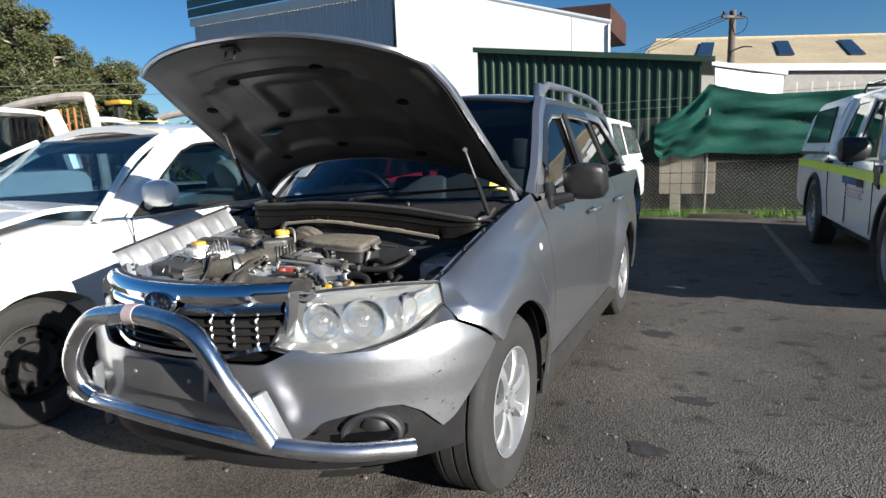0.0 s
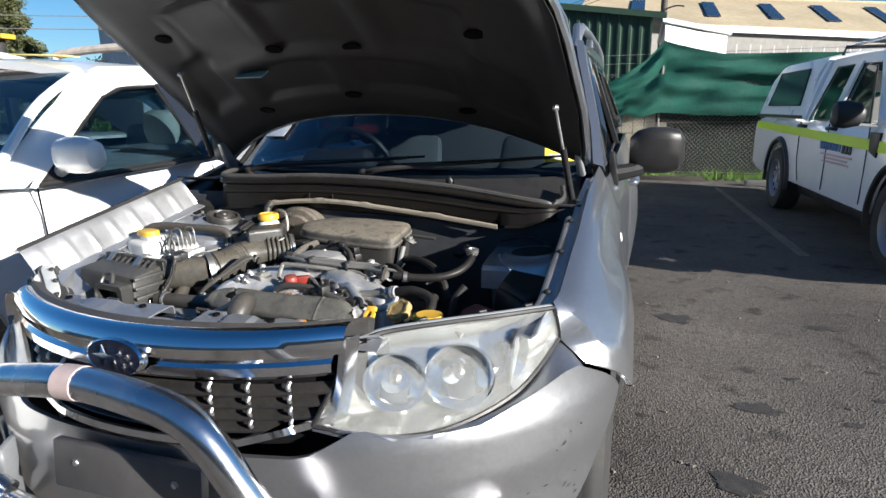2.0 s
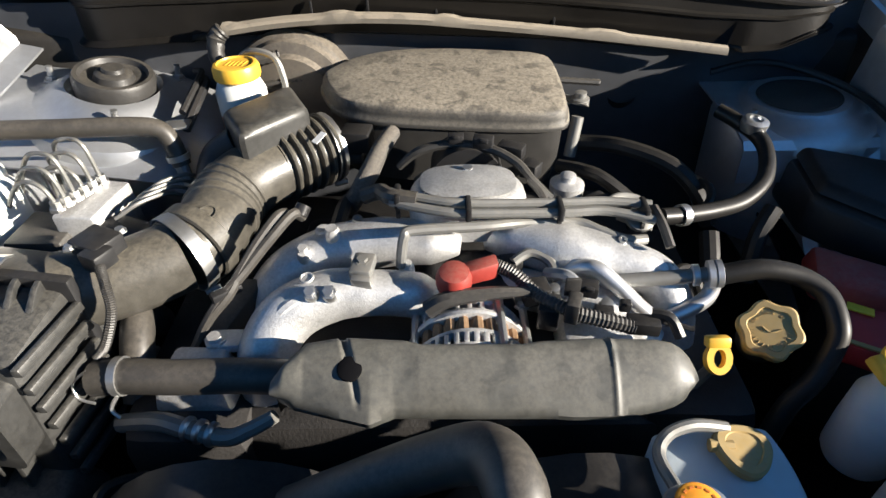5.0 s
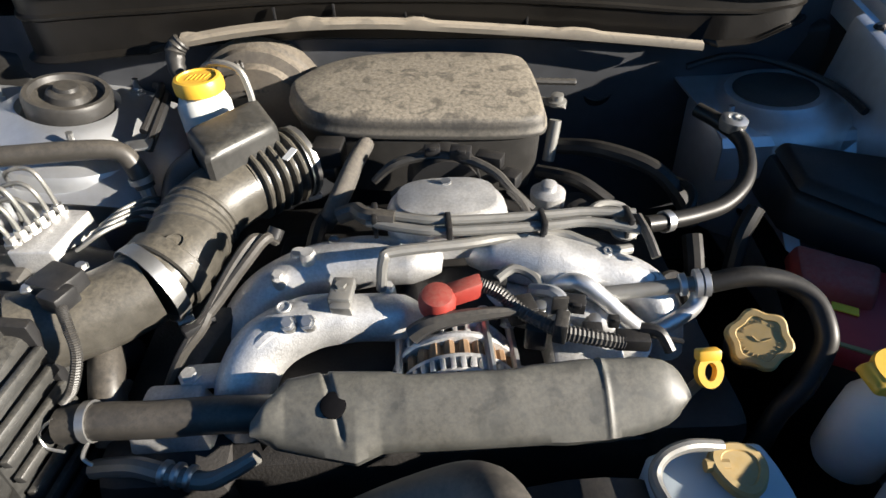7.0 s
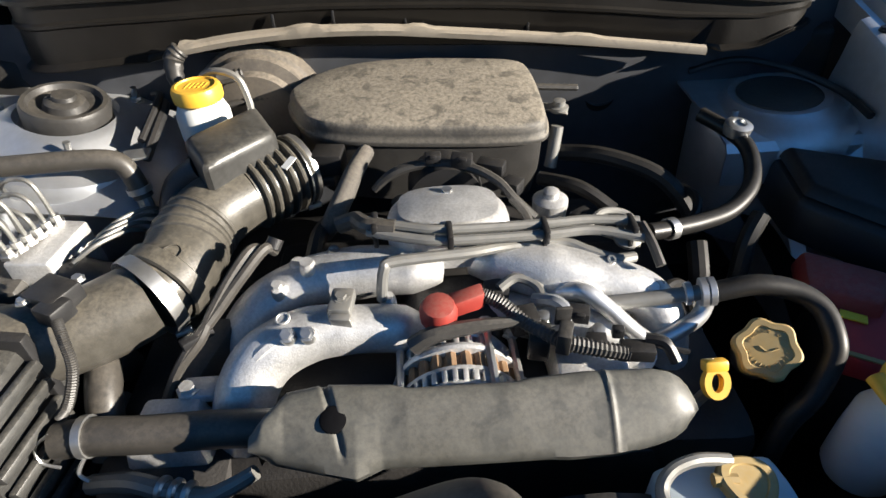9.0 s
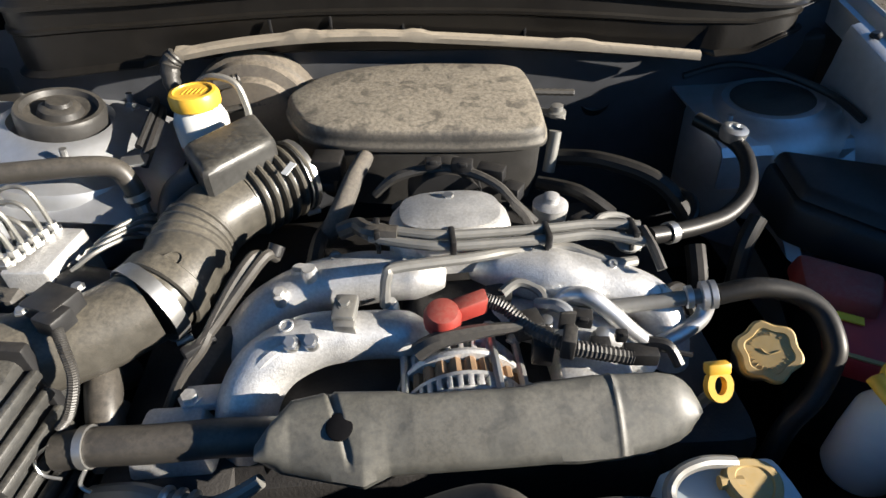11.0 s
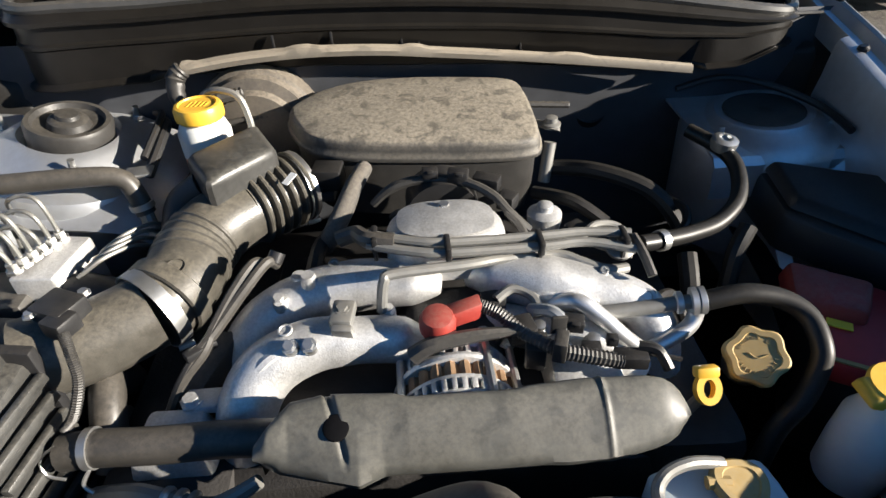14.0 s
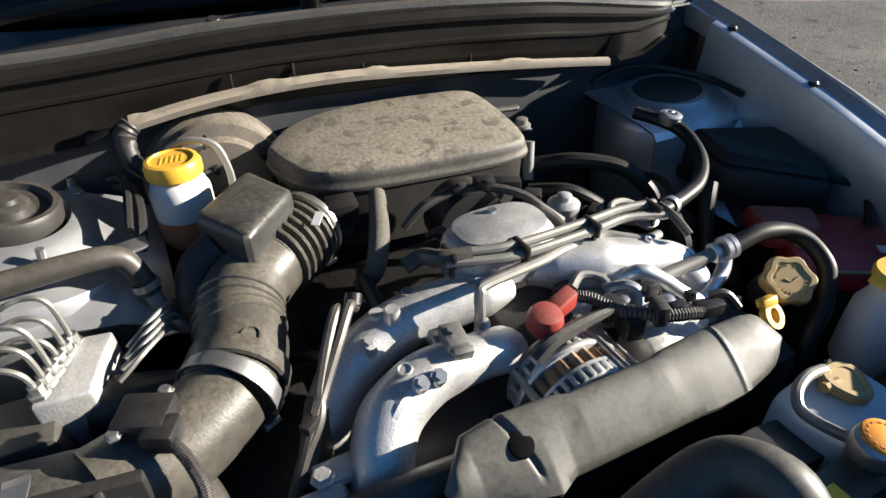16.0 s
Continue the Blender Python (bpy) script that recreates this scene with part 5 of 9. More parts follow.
# second white vehicle behind the silver car
van = thing("utility_truck", (-0.75, 8.2, 0), "white utility with canopy parked by the fence", "truck")
body_sides(van, "body", [(5.9, 0.5, 0.9), (6.1, 0.42, 1.1), (7.2, 0.42, 1.15), (10.4, 0.45, 1.12), (10.6, 0.5, 1.05)], -1.65, 0.16, WHITE, (6.6, 9.6), 0.44, 0.37)
b = B()
loft(b, [[(-0.745 + u * 0.89 * (1 - t * 0.2), y, 1.1 + t * h) for u, t in ((-1, 0), (-1, 0.5), (-0.93, 0.92), (-0.6, 1.0), (0, 1.03), (0.6, 1), (0.93, 0.92), (1, 0.5), (1, 0))] for y, h in ((7.1, 0.1), (7.5, 0.66), (7.7, 0.72), (10.3, 0.72), (10.5, 0.4))])
part("canopy", thick(b, 0.03), CANOPY, van)
side_panes(van, 1, [("side_window", [(7.6, 1.2), (7.8, 1.66), (8.5, 1.68), (8.5, 1.2)]), ("canopy_window", [(8.75, 1.22), (8.75, 1.66), (10.0, 1.66), (10.1, 1.22)])], lambda z: -0.745 + 0.89 * (1 - 0.2 * (z - 1.1) / 0.72) + 0.02, TINT)
for y in (6.6, 9.6):
    for sx, x in ((1, 0.07), (-1, -1.56)):
        wheel(sx, (x, y, 0.37), van, 0.37, 0.24, False)

# white tray ute with a rusty rack, beyond the sedan
tray = thing("utility_truck", (-5.6, 4.2, 0), "old white tray utility with rusty headboard rack", "truck")
body_sides(tray, "body", [(1.6, 0.45, 0.85), (1.8, 0.4, 1.05), (3.0, 0.4, 1.15), (4.4, 0.4, 1.16), (4.5, 0.5, 1.12)], -6.4, -4.7, WHITE, (2.2,), 0.42, 0.36)
cabin(tray, None, (-6.35, -4.75, 2.75, 4.38, 1.14), (-6.2, -4.92, 3.2, 4.3, 1.80), WHITE, TINT, 0.075)
side_panes(tray, 1, [("side_window", [(3.05, 1.18), (3.4, 1.66), (4.12, 1.68), (4.16, 1.18)])], lambda z: -4.70 - 0.28 * (z - 1.14), TINT)
b = B()
box(b, (-5.55, 5.7, 0.85), (1.8, 2.4, 0.12), bev=0.01)
part("tray", b, RUST, tray)
b = B()
for y in (4.62, 6.8):
    tube(b, [(-6.38, y, 0.9), (-6.36, y, 1.75), (-6.2, y, 1.9), (-4.95, y, 1.93), (-4.72, y, 1.78), (-4.62, y, 0.9)], 0.052, 10)
parts("rack_hoop", b, RUST, tray, "white tube hoop with rust")
b = B()
for k in range(14):
    x = -6.3 + 1.62 * k / 13
    cyl(b, (x, 4.64, 0.9), (x, 4.64, 1.82), 0.014, seg=6)
for z in (1.2, 1.5):
    cyl(b, (-6.35, 4.64, z), (-4.66, 4.64, z), 0.018, seg=6)
parts("headboard_bar", b, RUSTY, tray)
b = B()
tube(b, [(-4.78, 4.7, 1.68), (-4.68, 5.2, 1.6), (-4.66, 6.6, 1.0)], 0.03, 8)
part("rack_stay", b, WHITE, tray)
for sx, x in ((1, -4.79), (-1, -6.3)):
    for y in (2.2, 5.4):
        wheel(sx, (x, y, 0.34), tray, 0.34, 0.2, False)

tray.location, tray.scale = (-6.38, 3.13, 0), (1.12, 1.12, 1.12)

# dark wagon further back
wag = thing("car", (-7.6, 10.2, 0), "dark station wagon with roof bars seen past the sedan", "car")
body_sides(wag, "body", [(8.0, 0.3, 0.7), (8.3, 0.25, 0.9), (9.2, 0.25, 0.98), (12.2, 0.25, 1.05), (12.4, 0.4, 0.9)], -8.5, -6.7, DARK_CAR, (8.9, 11.6), 0.37, 0.33)
cabin(wag, None, (-8.42, -6.78, 9.2, 12.2, 1.0), (-8.25, -6.95, 9.9, 11.9, 1.5), DARK_CAR, TINT, 0.05)
b = B()
for x in (-8.15, -7.05):
    tube(b, [(x, 9.95, 1.48), (x, 10.1, 1.56), (x, 11.6, 1.56), (x, 11.75, 1.48)], 0.02, 8)
box(b, (-7.6, 10.8, 1.60), (1.5, 1.5, 0.03), bev=0.01)
parts("roof_bar", b, STEEL, wag)
for y in (8.9, 11.6):
    for sx, x in ((1, -6.78), (-1, -8.42)):
        wheel(sx, (x, y, 0.32), wag, 0.32, 0.2, False)
redc = thing("car", (-5.3, 9.6, 0), "dark red hatchback behind the sedan", "car")
body_sides(redc, "body", [(7.8, 0.3, 0.7), (8.1, 0.25, 0.88), (8.9, 0.25, 0.95), (11.4, 0.25, 1.0), (11.6, 0.4, 0.85)], -6.15, -4.45, RED_CAR, (8.6, 10.9), 0.36, 0.32)
cabin(redc, None, (-6.08, -4.52, 8.9, 11.4, 0.95), (-5.9, -4.7, 9.5, 11.0, 1.42), RED_CAR, TINT, 0.05)
for y in (8.6, 10.9):
    for sx, x in ((1, -4.53), (-1, -6.07)):
        wheel(sx, (x, y, 0.31), redc, 0.31, 0.2, False)

# ---- yard edge: fence, shade cloth, sheds ----
GALV = material("galvanised_wire", (0.22, 0.21, 0.19), 0.6, 0.2, 60, 0.2)
CLOTH = material("green_shade_cloth", (0.004, 0.075, 0.052), 0.8, 0, 22, 0.3, bump=0.3, bump_scale=500)
FY = 11.0
fence = thing("fence", (1.2, FY, 0), "rusty chain-link fence on steel posts", "fence")
for x in (-4.2, -1.5, 1.2, 4.0, 6.8, 9.6, 12.4):
    b = B()
    cyl(b, (x, FY, 0), (x + (0.05 if x == 1.2 else 0.0), FY, 2.42 if x == 1.2 else 1.95), 0.024, seg=10)
    part("post", b, GALV, fence)
b = B()
p = 0.075
x0, x1, H = -5.0, 10.0, 1.85
k = int(-H / p)
for i in range(int((x1 - x0 + H) / p)):
    for s in (1, -1):
        xa = x0 + i * p - (H if s > 0 else 0)
        pts = []
        for z in (0.03, H):
            pts.append((xa + (z if s > 0 else H - z), FY + 0.004 * s, z))
        a_, b_ = Vector(pts[0]), Vector(pts[1])
        if max(a_.x, b_.x) < x0 or min(a_.x, b_.x) > x1:
            continue
        d = Vector((0, 0.003, 0))
        q = Vector((0.003, 0, 0))
        loft(b, [[v - q, v - d, v + q, v + d] for v in (a_, b_)], True)
part("wire_mesh", b, GALV, fence, smooth=False)["kind"] = "stuff"
b = B()
for z in (0.1, 1.0, 1.86, 2.05, 2.2):
    cyl(b, (-5, FY, z), (12.4, FY, z), 0.004, seg=5)
parts("line_wire", b, GALV, fence)
cloth = thing("shade_cloth", (2.6, FY - 0.06, 1.1), "torn green shade cloth tied along the fence", "shade cloth")
b = B()
rows = []
for j in range(29):
    v = j / 28
    row = []
    for i in range(91):
        x = 0.30 + 7.6 * i / 90
        top = curve1([(0.3, 1.72), (0.6, 1.86), (0.95, 2.1), (1.24, 2.42), (1.45, 2.34), (2.2, 2.16), (4.0, 2.12), (8, 2.05)], x)
        low = curve1([(0.3, 1.22), (0.45, 1.05), (0.62, 1.14), (0.9, 1.08), (1.2, 1.18), (2.0, 1.12), (4.0, 1.1), (8, 1.0)], x) + 0.035 * noise.noise(Vector((x * 4, 1, 0)))
        z = lerp(top, low, v) - 0.05 * math.sin(math.pi * v) * math.sin(x * 1.9)
        fold = 0.05 * math.sin(v * 17 + 1.2 * math.sin(x * 1.3) + 2.0 * noise.noise(Vector((x * 0.9, 0, 3)))) * math.sin(math.pi * v) + 0.10 * noise.noise(Vector((x * 1.6 + 2.2 * v, v * 2.6, 5))) + 0.035 * noise.noise(Vector((x * 1.1 + v, v * 9 + x * 0.8, 1))) + 0.035 * math.sin((x - 1.24) * 7 * (0.4 + v) + 3 * v) * math.sin(math.pi * min(1, v + 0.15)) * math.exp(-abs(x - 1.24) * 0.7)
        row.append((x, FY - 0.07 + fold - 0.05 * v, z))
    rows.append(row)
part("cloth", thick(loft(b, rows), 0.004), CLOTH, cloth)
# a darker cloth layer behind the wire; its colour also fills in shade
b = B()
rows = []
for j in range(15):
    v = j / 14
    rows.append([(x, FY + 0.14 + 0.05 * noise.noise(Vector((x * 2.1, v * 3, 9))), lerp(1.45, 0.05, v) + 0.06 * noise.noise(Vector((x * 3, 4, 0))) * (1 - v)) for x in (-5 + 15 * i / 120 for i in range(121))])
part("back_cloth", thick(loft(b, rows), 0.004), material("shade_backing_cloth", (0.020, 0.030, 0.024), 0.9, 0, 14, 0.6, bump=0.3, bump_scale=200), cloth, "dark cloth behind the wire, filling in the shade")
GREEN_SHED = material("dark_green_cladding", (0.020, 0.050, 0.030), 0.55, 0, 8, 0.2)
WALL_WHITE = material("white_wall", (0.80, 0.80, 0.77), 0.7, 0, 6, 0.05)
WALL_GREY = material("pale_grey_cladding", (0.50, 0.53, 0.56), 0.5, 0.1, 6, 0.08)
ROOF_TAN = material("weathered_tan_roof", (0.44, 0.36, 0.23), 0.75, 0, 4, 0.22)
ROOF_GREEN = material("green_roof_band", (0.03, 0.09, 0.075), 0.45, 0, 6, 0.1)
CONCRETE = material("grey_render", (0.26, 0.25, 0.23), 0.85, 0, 6, 0.2, bump=0.2)


def ribbed_wall(par, name, a, b_, z0, z1a, z1b, mat, pitch=0.19, depth=0.03, label=""):
    """Sheet cladding with upright ribs from point a to b_ on plan; its top runs from z1a to z1b."""
    a, b_ = Vector((*a, 0)), Vector((*b_, 0))
    L = (b_ - a).length
    d = (b_ - a).normalized()
    nn = Vector((d.y, -d.x, 0))
    bb = B()
    lo, hi = [], []
    n = int(L / pitch)
    for i in range(n):
        for f, o in ((0, 0), (0.62, 0), (0.72, 1), (0.90, 1)):
            s = (i + f) * pitch
            q = a + d * s + nn * depth * o
            lo.append((q.x, q.y, z0))
            hi.append((q.x, q.y, lerp(z1a, z1b, s / L)))
    loft(bb, [lo, hi])
    return part(name, thick(bb, 0.01), mat, par, label, smooth=False)


shed = thing("shed", (-1.5, 13.6, 0), "dark green ribbed steel shed with white end wall", "shed")
ribbed_wall(shed, "front_wall", (-3.99, 12.6), (1.24, 12.6), 0, 3.78, 3.04, GREEN_SHED, 0.21, 0.035)
b = B()
loft(b, [[(x, y, z) for y in (12.45, 15.5)] for x, z in ((-4.05, 3.85), (1.28, 3.09))])
part("roof", thick(b, 0.06), ROOF_GREEN, shed)
b = B()
loft(b, [[(-4.05, 12.44, 3.74), (1.28, 12.44, 2.98)], [(-4.05, 12.44, 3.86), (1.28, 12.44, 3.10)]])
part("fascia", thick(b, 0.02), GREEN_SHED, shed)
for k in range(9):
    b = B()
    z = 0.12 + 0.30 * k
    loft(b, [[(1.27, 12.66, z + q), (2.62, 14.33, z + q)] for q in (0, 0.29)])
    part("weatherboard", thick(b, 0.02), WALL_WHITE, shed, smooth=False)
b = B()
hexbox(b, [(1.22, 12.5, 2.93), (2.72, 14.3, 2.80), (2.72, 17, 2.80), (1.22, 17, 2.93)], [(1.22, 12.5, 3.02), (2.72, 14.3, 2.90), (2.72, 17, 2.90), (1.22, 17, 3.02)], 0.01)
part("end_roof", b, WALL_GREY, shed)
b = B()
hexbox(b, [(1.28, 12.7, 0), (2.6, 14.35, 0), (2.6, 16.8, 0), (1.28, 16.8, 0)], [(1.28, 12.7, 2.90), (2.6, 14.35, 2.78), (2.6, 16.8, 2.78), (1.28, 16.8, 2.90)], 0)
part("end_wall", b, WALL_WHITE, shed, smooth=False)

hall = thing("building", (-9, 24, 0), "large white-walled hall with green roof edge", "building")
C = Vector((-12.2, 23.2, 0))
ribbed_wall(hall, "cladding_wall", (-32.3, 30.0), (C.x, C.y), 0, 11.0, 8.72, WALL_GREY, 0.30, 0.05)
b = B()
rows = [[(lerp(C.x, -2.94, t), lerp(C.y, 24.6, t), lerp(lerp(9.17, 6.45, t), 0, q)) for t in (0, 0.25, 0.5, 0.75, 1)] for q in (1, 0.5, 0)]
part("white_wall", thick(loft(b, rows), 0.15), WALL_WHITE, hall, "bright white rendered wall")
b = B()
loft(b, [[(-32.6, 29.9, z), (C.x + 0.1, C.y - 0.2, z - 2.3)] for z in (10.95, 11.45)])
part("white_fascia", thick(b, 0.12), WALL_WHITE, hall)
for k in range(5):
    b = B()
    loft(b, [[(-32.6, 29.85, z), (C.x, C.y - 0.25, z - 2.3)] for z in (11.5 + 0.62 * k, 12.05 + 0.62 * k)])
    part("roof_board", thick(b, 0.05), ROOF_GREEN, hall, smooth=False)
b = B()
tube(b, [(C.x, C.y - 0.08, 9.2), (-2.9, 24.5, 6.48)], 0.10, 8, smooth=False)
part("wall_cap", b, WALL_GREY, hall)
for x, z in ((-4.45, 6.9), (-2.98, 6.4)):
    b = B()
    cyl(b, (x, 24.25 + 0.1 * (x + 4.45), 0), (x, 24.25 + 0.1 * (x + 4.45), z), 0.04)
    part("downpipe", b, WALL_GREY, hall)
# rusty gable, its rust colour darkened by the shadow painted in
b = B()
hexbox(b, [(-5.9, 25.6, 6.4), (-3.12, 25.6, 6.4), (-3.12, 30, 6.4), (-5.9, 30, 6.4)], [(-5.9, 25.6, 7.62), (-3.12, 25.6, 7.48), (-3.12, 30, 7.48), (-5.9, 30, 7.62)], 0)
part("rusty_gable", b, material("shaded_rust", (0.045, 0.018, 0.012), 0.9, 0, 6, 0.4), hall, smooth=False)
b = B()
hexbox(b, [(-32, 30.4, 0), (-12.3, 23.8, 0), (-3.1, 25.0, 0), (-6, 36, 0)], [(-32, 30.4, 11), (-12.3, 23.8, 8.7), (-3.1, 25.0, 6.4), (-6, 36, 6.4)], 0)
part("hall_core", b, WALL_GREY, hall, smooth=False)

store = thing("building", (8, 32, 0), "long low building with weathered tan roof and skylights", "building")


def store_pt(t, f, up=0.0):
    """Roof of the long store: t along it, f from the eave to the ridge."""
    return Vector((lerp(-2, 20, t), lerp(25.25, 36.25, t) + 7.25 * f, lerp(lerp(4.80, 4.05, t), lerp(6.83, 6.6, t), f) + up))


b = B()
loft(b, [[store_pt(i / 44, f) for i in range(45)] for f in (0, 0.5, 1)])
part("roof", thick(b, 0.06), ROOF_TAN, store)
for i in range(60):
    b = B()
    t = (i + 0.5) / 60
    cyl(b, store_pt(t, 0, 0.03), store_pt(t, 1, 0.03), 0.035, seg=6)
    part("roof_rib", b, ROOF_TAN, store)
b = B()
tube(b, [store_pt(0, 1, 0.08), store_pt(1, 1, 0.08)], 0.09, 6, smooth=False)
part("ridge_cap", b, ROOF_TAN, store)
for t in (0.10, 0.25, 0.38, 0.50, 0.63, 0.76):
    b = B()
    loft(b, [[store_pt(t, f, 0.10), store_pt(t + 0.028, f, 0.10)] for f in (0.22, 0.78)])
    part("skylight", thick(b, 0.04), DARK_CAR, store, "dark translucent roof sheet", smooth=False)
b = B()
loft(b, [[store_pt(t, 0) + Vector((0.25, 0.5, -0.2)) for t in (0, 0.5, 1)], [store_pt(t, 0) * 1 + Vector((0.25, 0.5, -store_pt(t, 0).z)) for t in (0, 0.5, 1)]])
part("wall", thick(b, 0.2), CONCRETE, store, smooth=False)
b = B()
loft(b, [[store_pt(t, -0.01, u) for t in (0, 1)] for u in (-0.24, 0.02)])
part("gutter", thick(b, 0.1), WALL_GREY, store)
for t in (0.24, 0.34, 0.44, 0.54, 0.64, 0.74):
    a_, e_ = store_pt(t, 0), store_pt(t + 0.08, 0)
    off = Vector((0.27, 0.36, 0))
    b = B()
    loft(b, [[a_ + off + Vector((0, 0, u)), e_ + off + Vector((0, 0, u))] for u in (-1.75, -0.75)])
    w = part("window", thick(b, 0.03), TINT, store, smooth=False)
    b = B()
    for k in range(4):
        p = a_.lerp(e_, k / 3) + off + Vector((0, -0.05, -1.25))
        box(b, p, (0.08, 0.06, 1.1), bev=0)
    parts("window_frame", b, WALL_WHITE, w, smooth=False)

pole = thing("power_pole", (1.9, 27, 0), "timber power pole with crossarm and insulators", "pole")
b = B()
cyl(b, (1.55, 26, 0), (1.58, 26, 6.62), 0.17, 0.13)
part("post", b, material("weathered_timber", (0.12, 0.10, 0.085), 0.9, 0, 12, 0.3), pole)
b = B()
box(b, (1.58, 25.85, 6.35), (1.0, 0.1, 0.12), rz=40, bev=0.01)
for d in (-0.4, 0, 0.4):
    lathe(b, [(0.05, 0), (0.07, 0.05), (0.04, 0.16)], (1.58 + d * 0.77, 25.85 + d * 0.64, 6.4), (0, 0, 1), 10)
part("crossarm", b, GRIME_SHADE, pole)
for k, (x, z) in enumerate(((-8, 5.4), (-8, 5.7), (-9, 6.0))):
    b = B()
    tube(b, [(1.4, 25.8, 6.5 - 0.1 * k), (-3.2, 30, 5.9 - 0.1 * k), (x, 36, z - 0.6)], 0.014, 5)
    part("cable", b, INK, pole)
b = B()
tube(b, [(1.7, 25.9, 6.4), (2.1, 25.7, 6.2), (2.0, 25.8, 5.8), (1.7, 26, 5.7)], 0.015, 5)
tube(b, [(1.7, 25.9, 5.1), (2.0, 25.7, 5.15), (2.3, 25.6, 5.1)], 0.03, 6)
parts("service_loop", b, INK, pole)

# unseen wall added behind the camera to cut low sky fill
b = B()
box(b, (-8, -15, 3.0), (56, 0.3, 6.0), bev=0.02)
tagged(part("fill_block_wall", b, CONCRETE, None), "unseen grey wall added to block low sky fill", "wall", kind="structure")

# ---- plants ----
LEAF = material("eucalypt_leaf", (0.085, 0.095, 0.035), 0.6, 0, 1.2, 0.35)
LEAF2 = material("bush_leaf", (0.07, 0.12, 0.018), 0.6, 0, 3, 0.4)
BARK = material("pale_bark", (0.33, 0.28, 0.23), 0.9, 0, 6, 0.3)


def leaves(bm_, c, r, n, size, rnd, squash=0.75):
    """Scatters small bent leaves through a ragged clump."""
    for _ in range(n):
        d = Vector((rnd.gauss(0, 1), rnd.gauss(0, 1), rnd.gauss(0, 1))).normalized() * r * rnd.random() ** 0.45
        d.z *= squash
        p = Vector(c) + d
        u = Vector((rnd.gauss(0, 1), rnd.gauss(0, 1), rnd.gauss(0, 0.7))).normalized()
        w = u.cross(Vector((rnd.gauss(0, 1), rnd.gauss(0, 1), rnd.gauss(0, 1)))).normalized()
        s = size * rnd.uniform(0.6, 1.4)
        bm_.faces.new([bm_.verts.new(q) for q in (p - u * s, p + w * s * 0.32, p + u * s, p - w * s * 0.32)])


def tree(at, h, seed, spread=0.32, n=36, leaf=0.14, per=460):
    rnd = random.Random(seed)
    t = thing("tree", at, "tall eucalypt with pale trunk and thin grey-green crown", "tree", "eucalypts behind the yard")
    at = Vector(at)
    b, crown = B(), B()
    tops = []
    lean = Vector((rnd.uniform(-0.08, 0.08), rnd.uniform(-0.08, 0.08), 0))
    tube(b, [at, at + Vector((0, 0, h * 0.3)) + lean * h * 0.3, at + Vector((0, 0, h * 0.62)) + lean * h * 0.7, at + Vector((0, 0, h * 0.9)) + lean * h], [h * 0.028, h * 0.02, h * 0.012, h * 0.004], 8, 4)
    for k in range(n):
        z = h * rnd.uniform(0.32, 0.95)
        a = rnd.uniform(0, 2 * math.pi)
        L = h * spread * (1.15 - 0.75 * (z / h - 0.3)) * rnd.uniform(0.45, 1.0)
        s = at + Vector((0, 0, z)) + lean * z
        e = s + Vector((math.cos(a) * L, math.sin(a) * L, L * rnd.uniform(0.1, 0.6)))
        tube(b, [s, s.lerp(e, 0.5) + Vector((0, 0, -0.04 * L)), e], [h * 0.009, h * 0.005, h * 0.002], 5, 2)
        leaves(crown, e, h * rnd.uniform(0.06, 0.11), per, leaf, rnd)
        leaves(crown, s.lerp(e, 0.65), h * rnd.uniform(0.04, 0.08), per // 2, leaf, rnd)
    part("trunk", b, BARK, t)
    part("crown", crown, LEAF, t, smooth=False)
    return t


for k, (x, y, h) in enumerate(((-55.0, 24.5, 17.0), (-51.0, 28.3, 16.0), (-47.5, 27.6, 13.6), (-48.5, 30.0, 12.2), (-51.5, 33.0, 11.0), (-55.3, 38.0, 12.6), (-51.3, 37.2, 11.2), (-46.5, 35.0, 8.6), (-53.0, 30.5, 13.0))):
    tree((x, y, 0), h, 1 + 3 * k, 0.20, 30, 0.15, 420)


def bush(at, r, seed, n=1600, leaf=0.09, mat=LEAF2, squash=0.8, label="leafy green shrub beside the yard"):
    rnd = random.Random(seed)
    t = thing("bush", at, label, "bush")
    b, st = B(), B()
    for k in range(12):
        a = rnd.uniform(0, 6.28)
        c = Vector(at) + Vector((math.cos(a) * r * rnd.uniform(0, 0.75), math.sin(a) * r * rnd.uniform(0, 0.75), r * rnd.uniform(0.3, 1.35)))
        leaves(b, c, r * rnd.uniform(0.3, 0.5), n // 12, leaf, rnd, squash)
        tube(st, [at, Vector(at).lerp(c, 0.5) + Vector((0.05, 0, 0.1)), c], [0.035, 0.02, 0.008], 5, 2)
    part("stem", st, BARK, t)
    part("foliage", b, mat, t, smooth=False)


for k, (x, y, r) in enumerate(((-13.6, 15.5, 1.5), (-11.8, 16.2, 1.3), (-15.6, 15.2, 1.2), (-10.2, 17.0, 1.2), (-17.5, 17.0, 1.6), (-12.6, 17.5, 1.7))):
    bush((x, y, 0), r, 20 + k)
for k, (x, y) in enumerate(((-30, 34), (-26, 36), (-22, 36), (-34, 30), (-38, 27), (-18, 33), (-44, 27), (-36, 33), (-32, 31), (-41, 30), (-47, 25))):
    bush((x, y, 0), 2.9, 40 + k, 4200, 0.17, LEAF, label="low scrub below the eucalypts")
bush((1.75, FY + 0.5, 1.55), 0.42, 77, 700, 0.045, label="creeper spilling over the fence top")
mound = B()
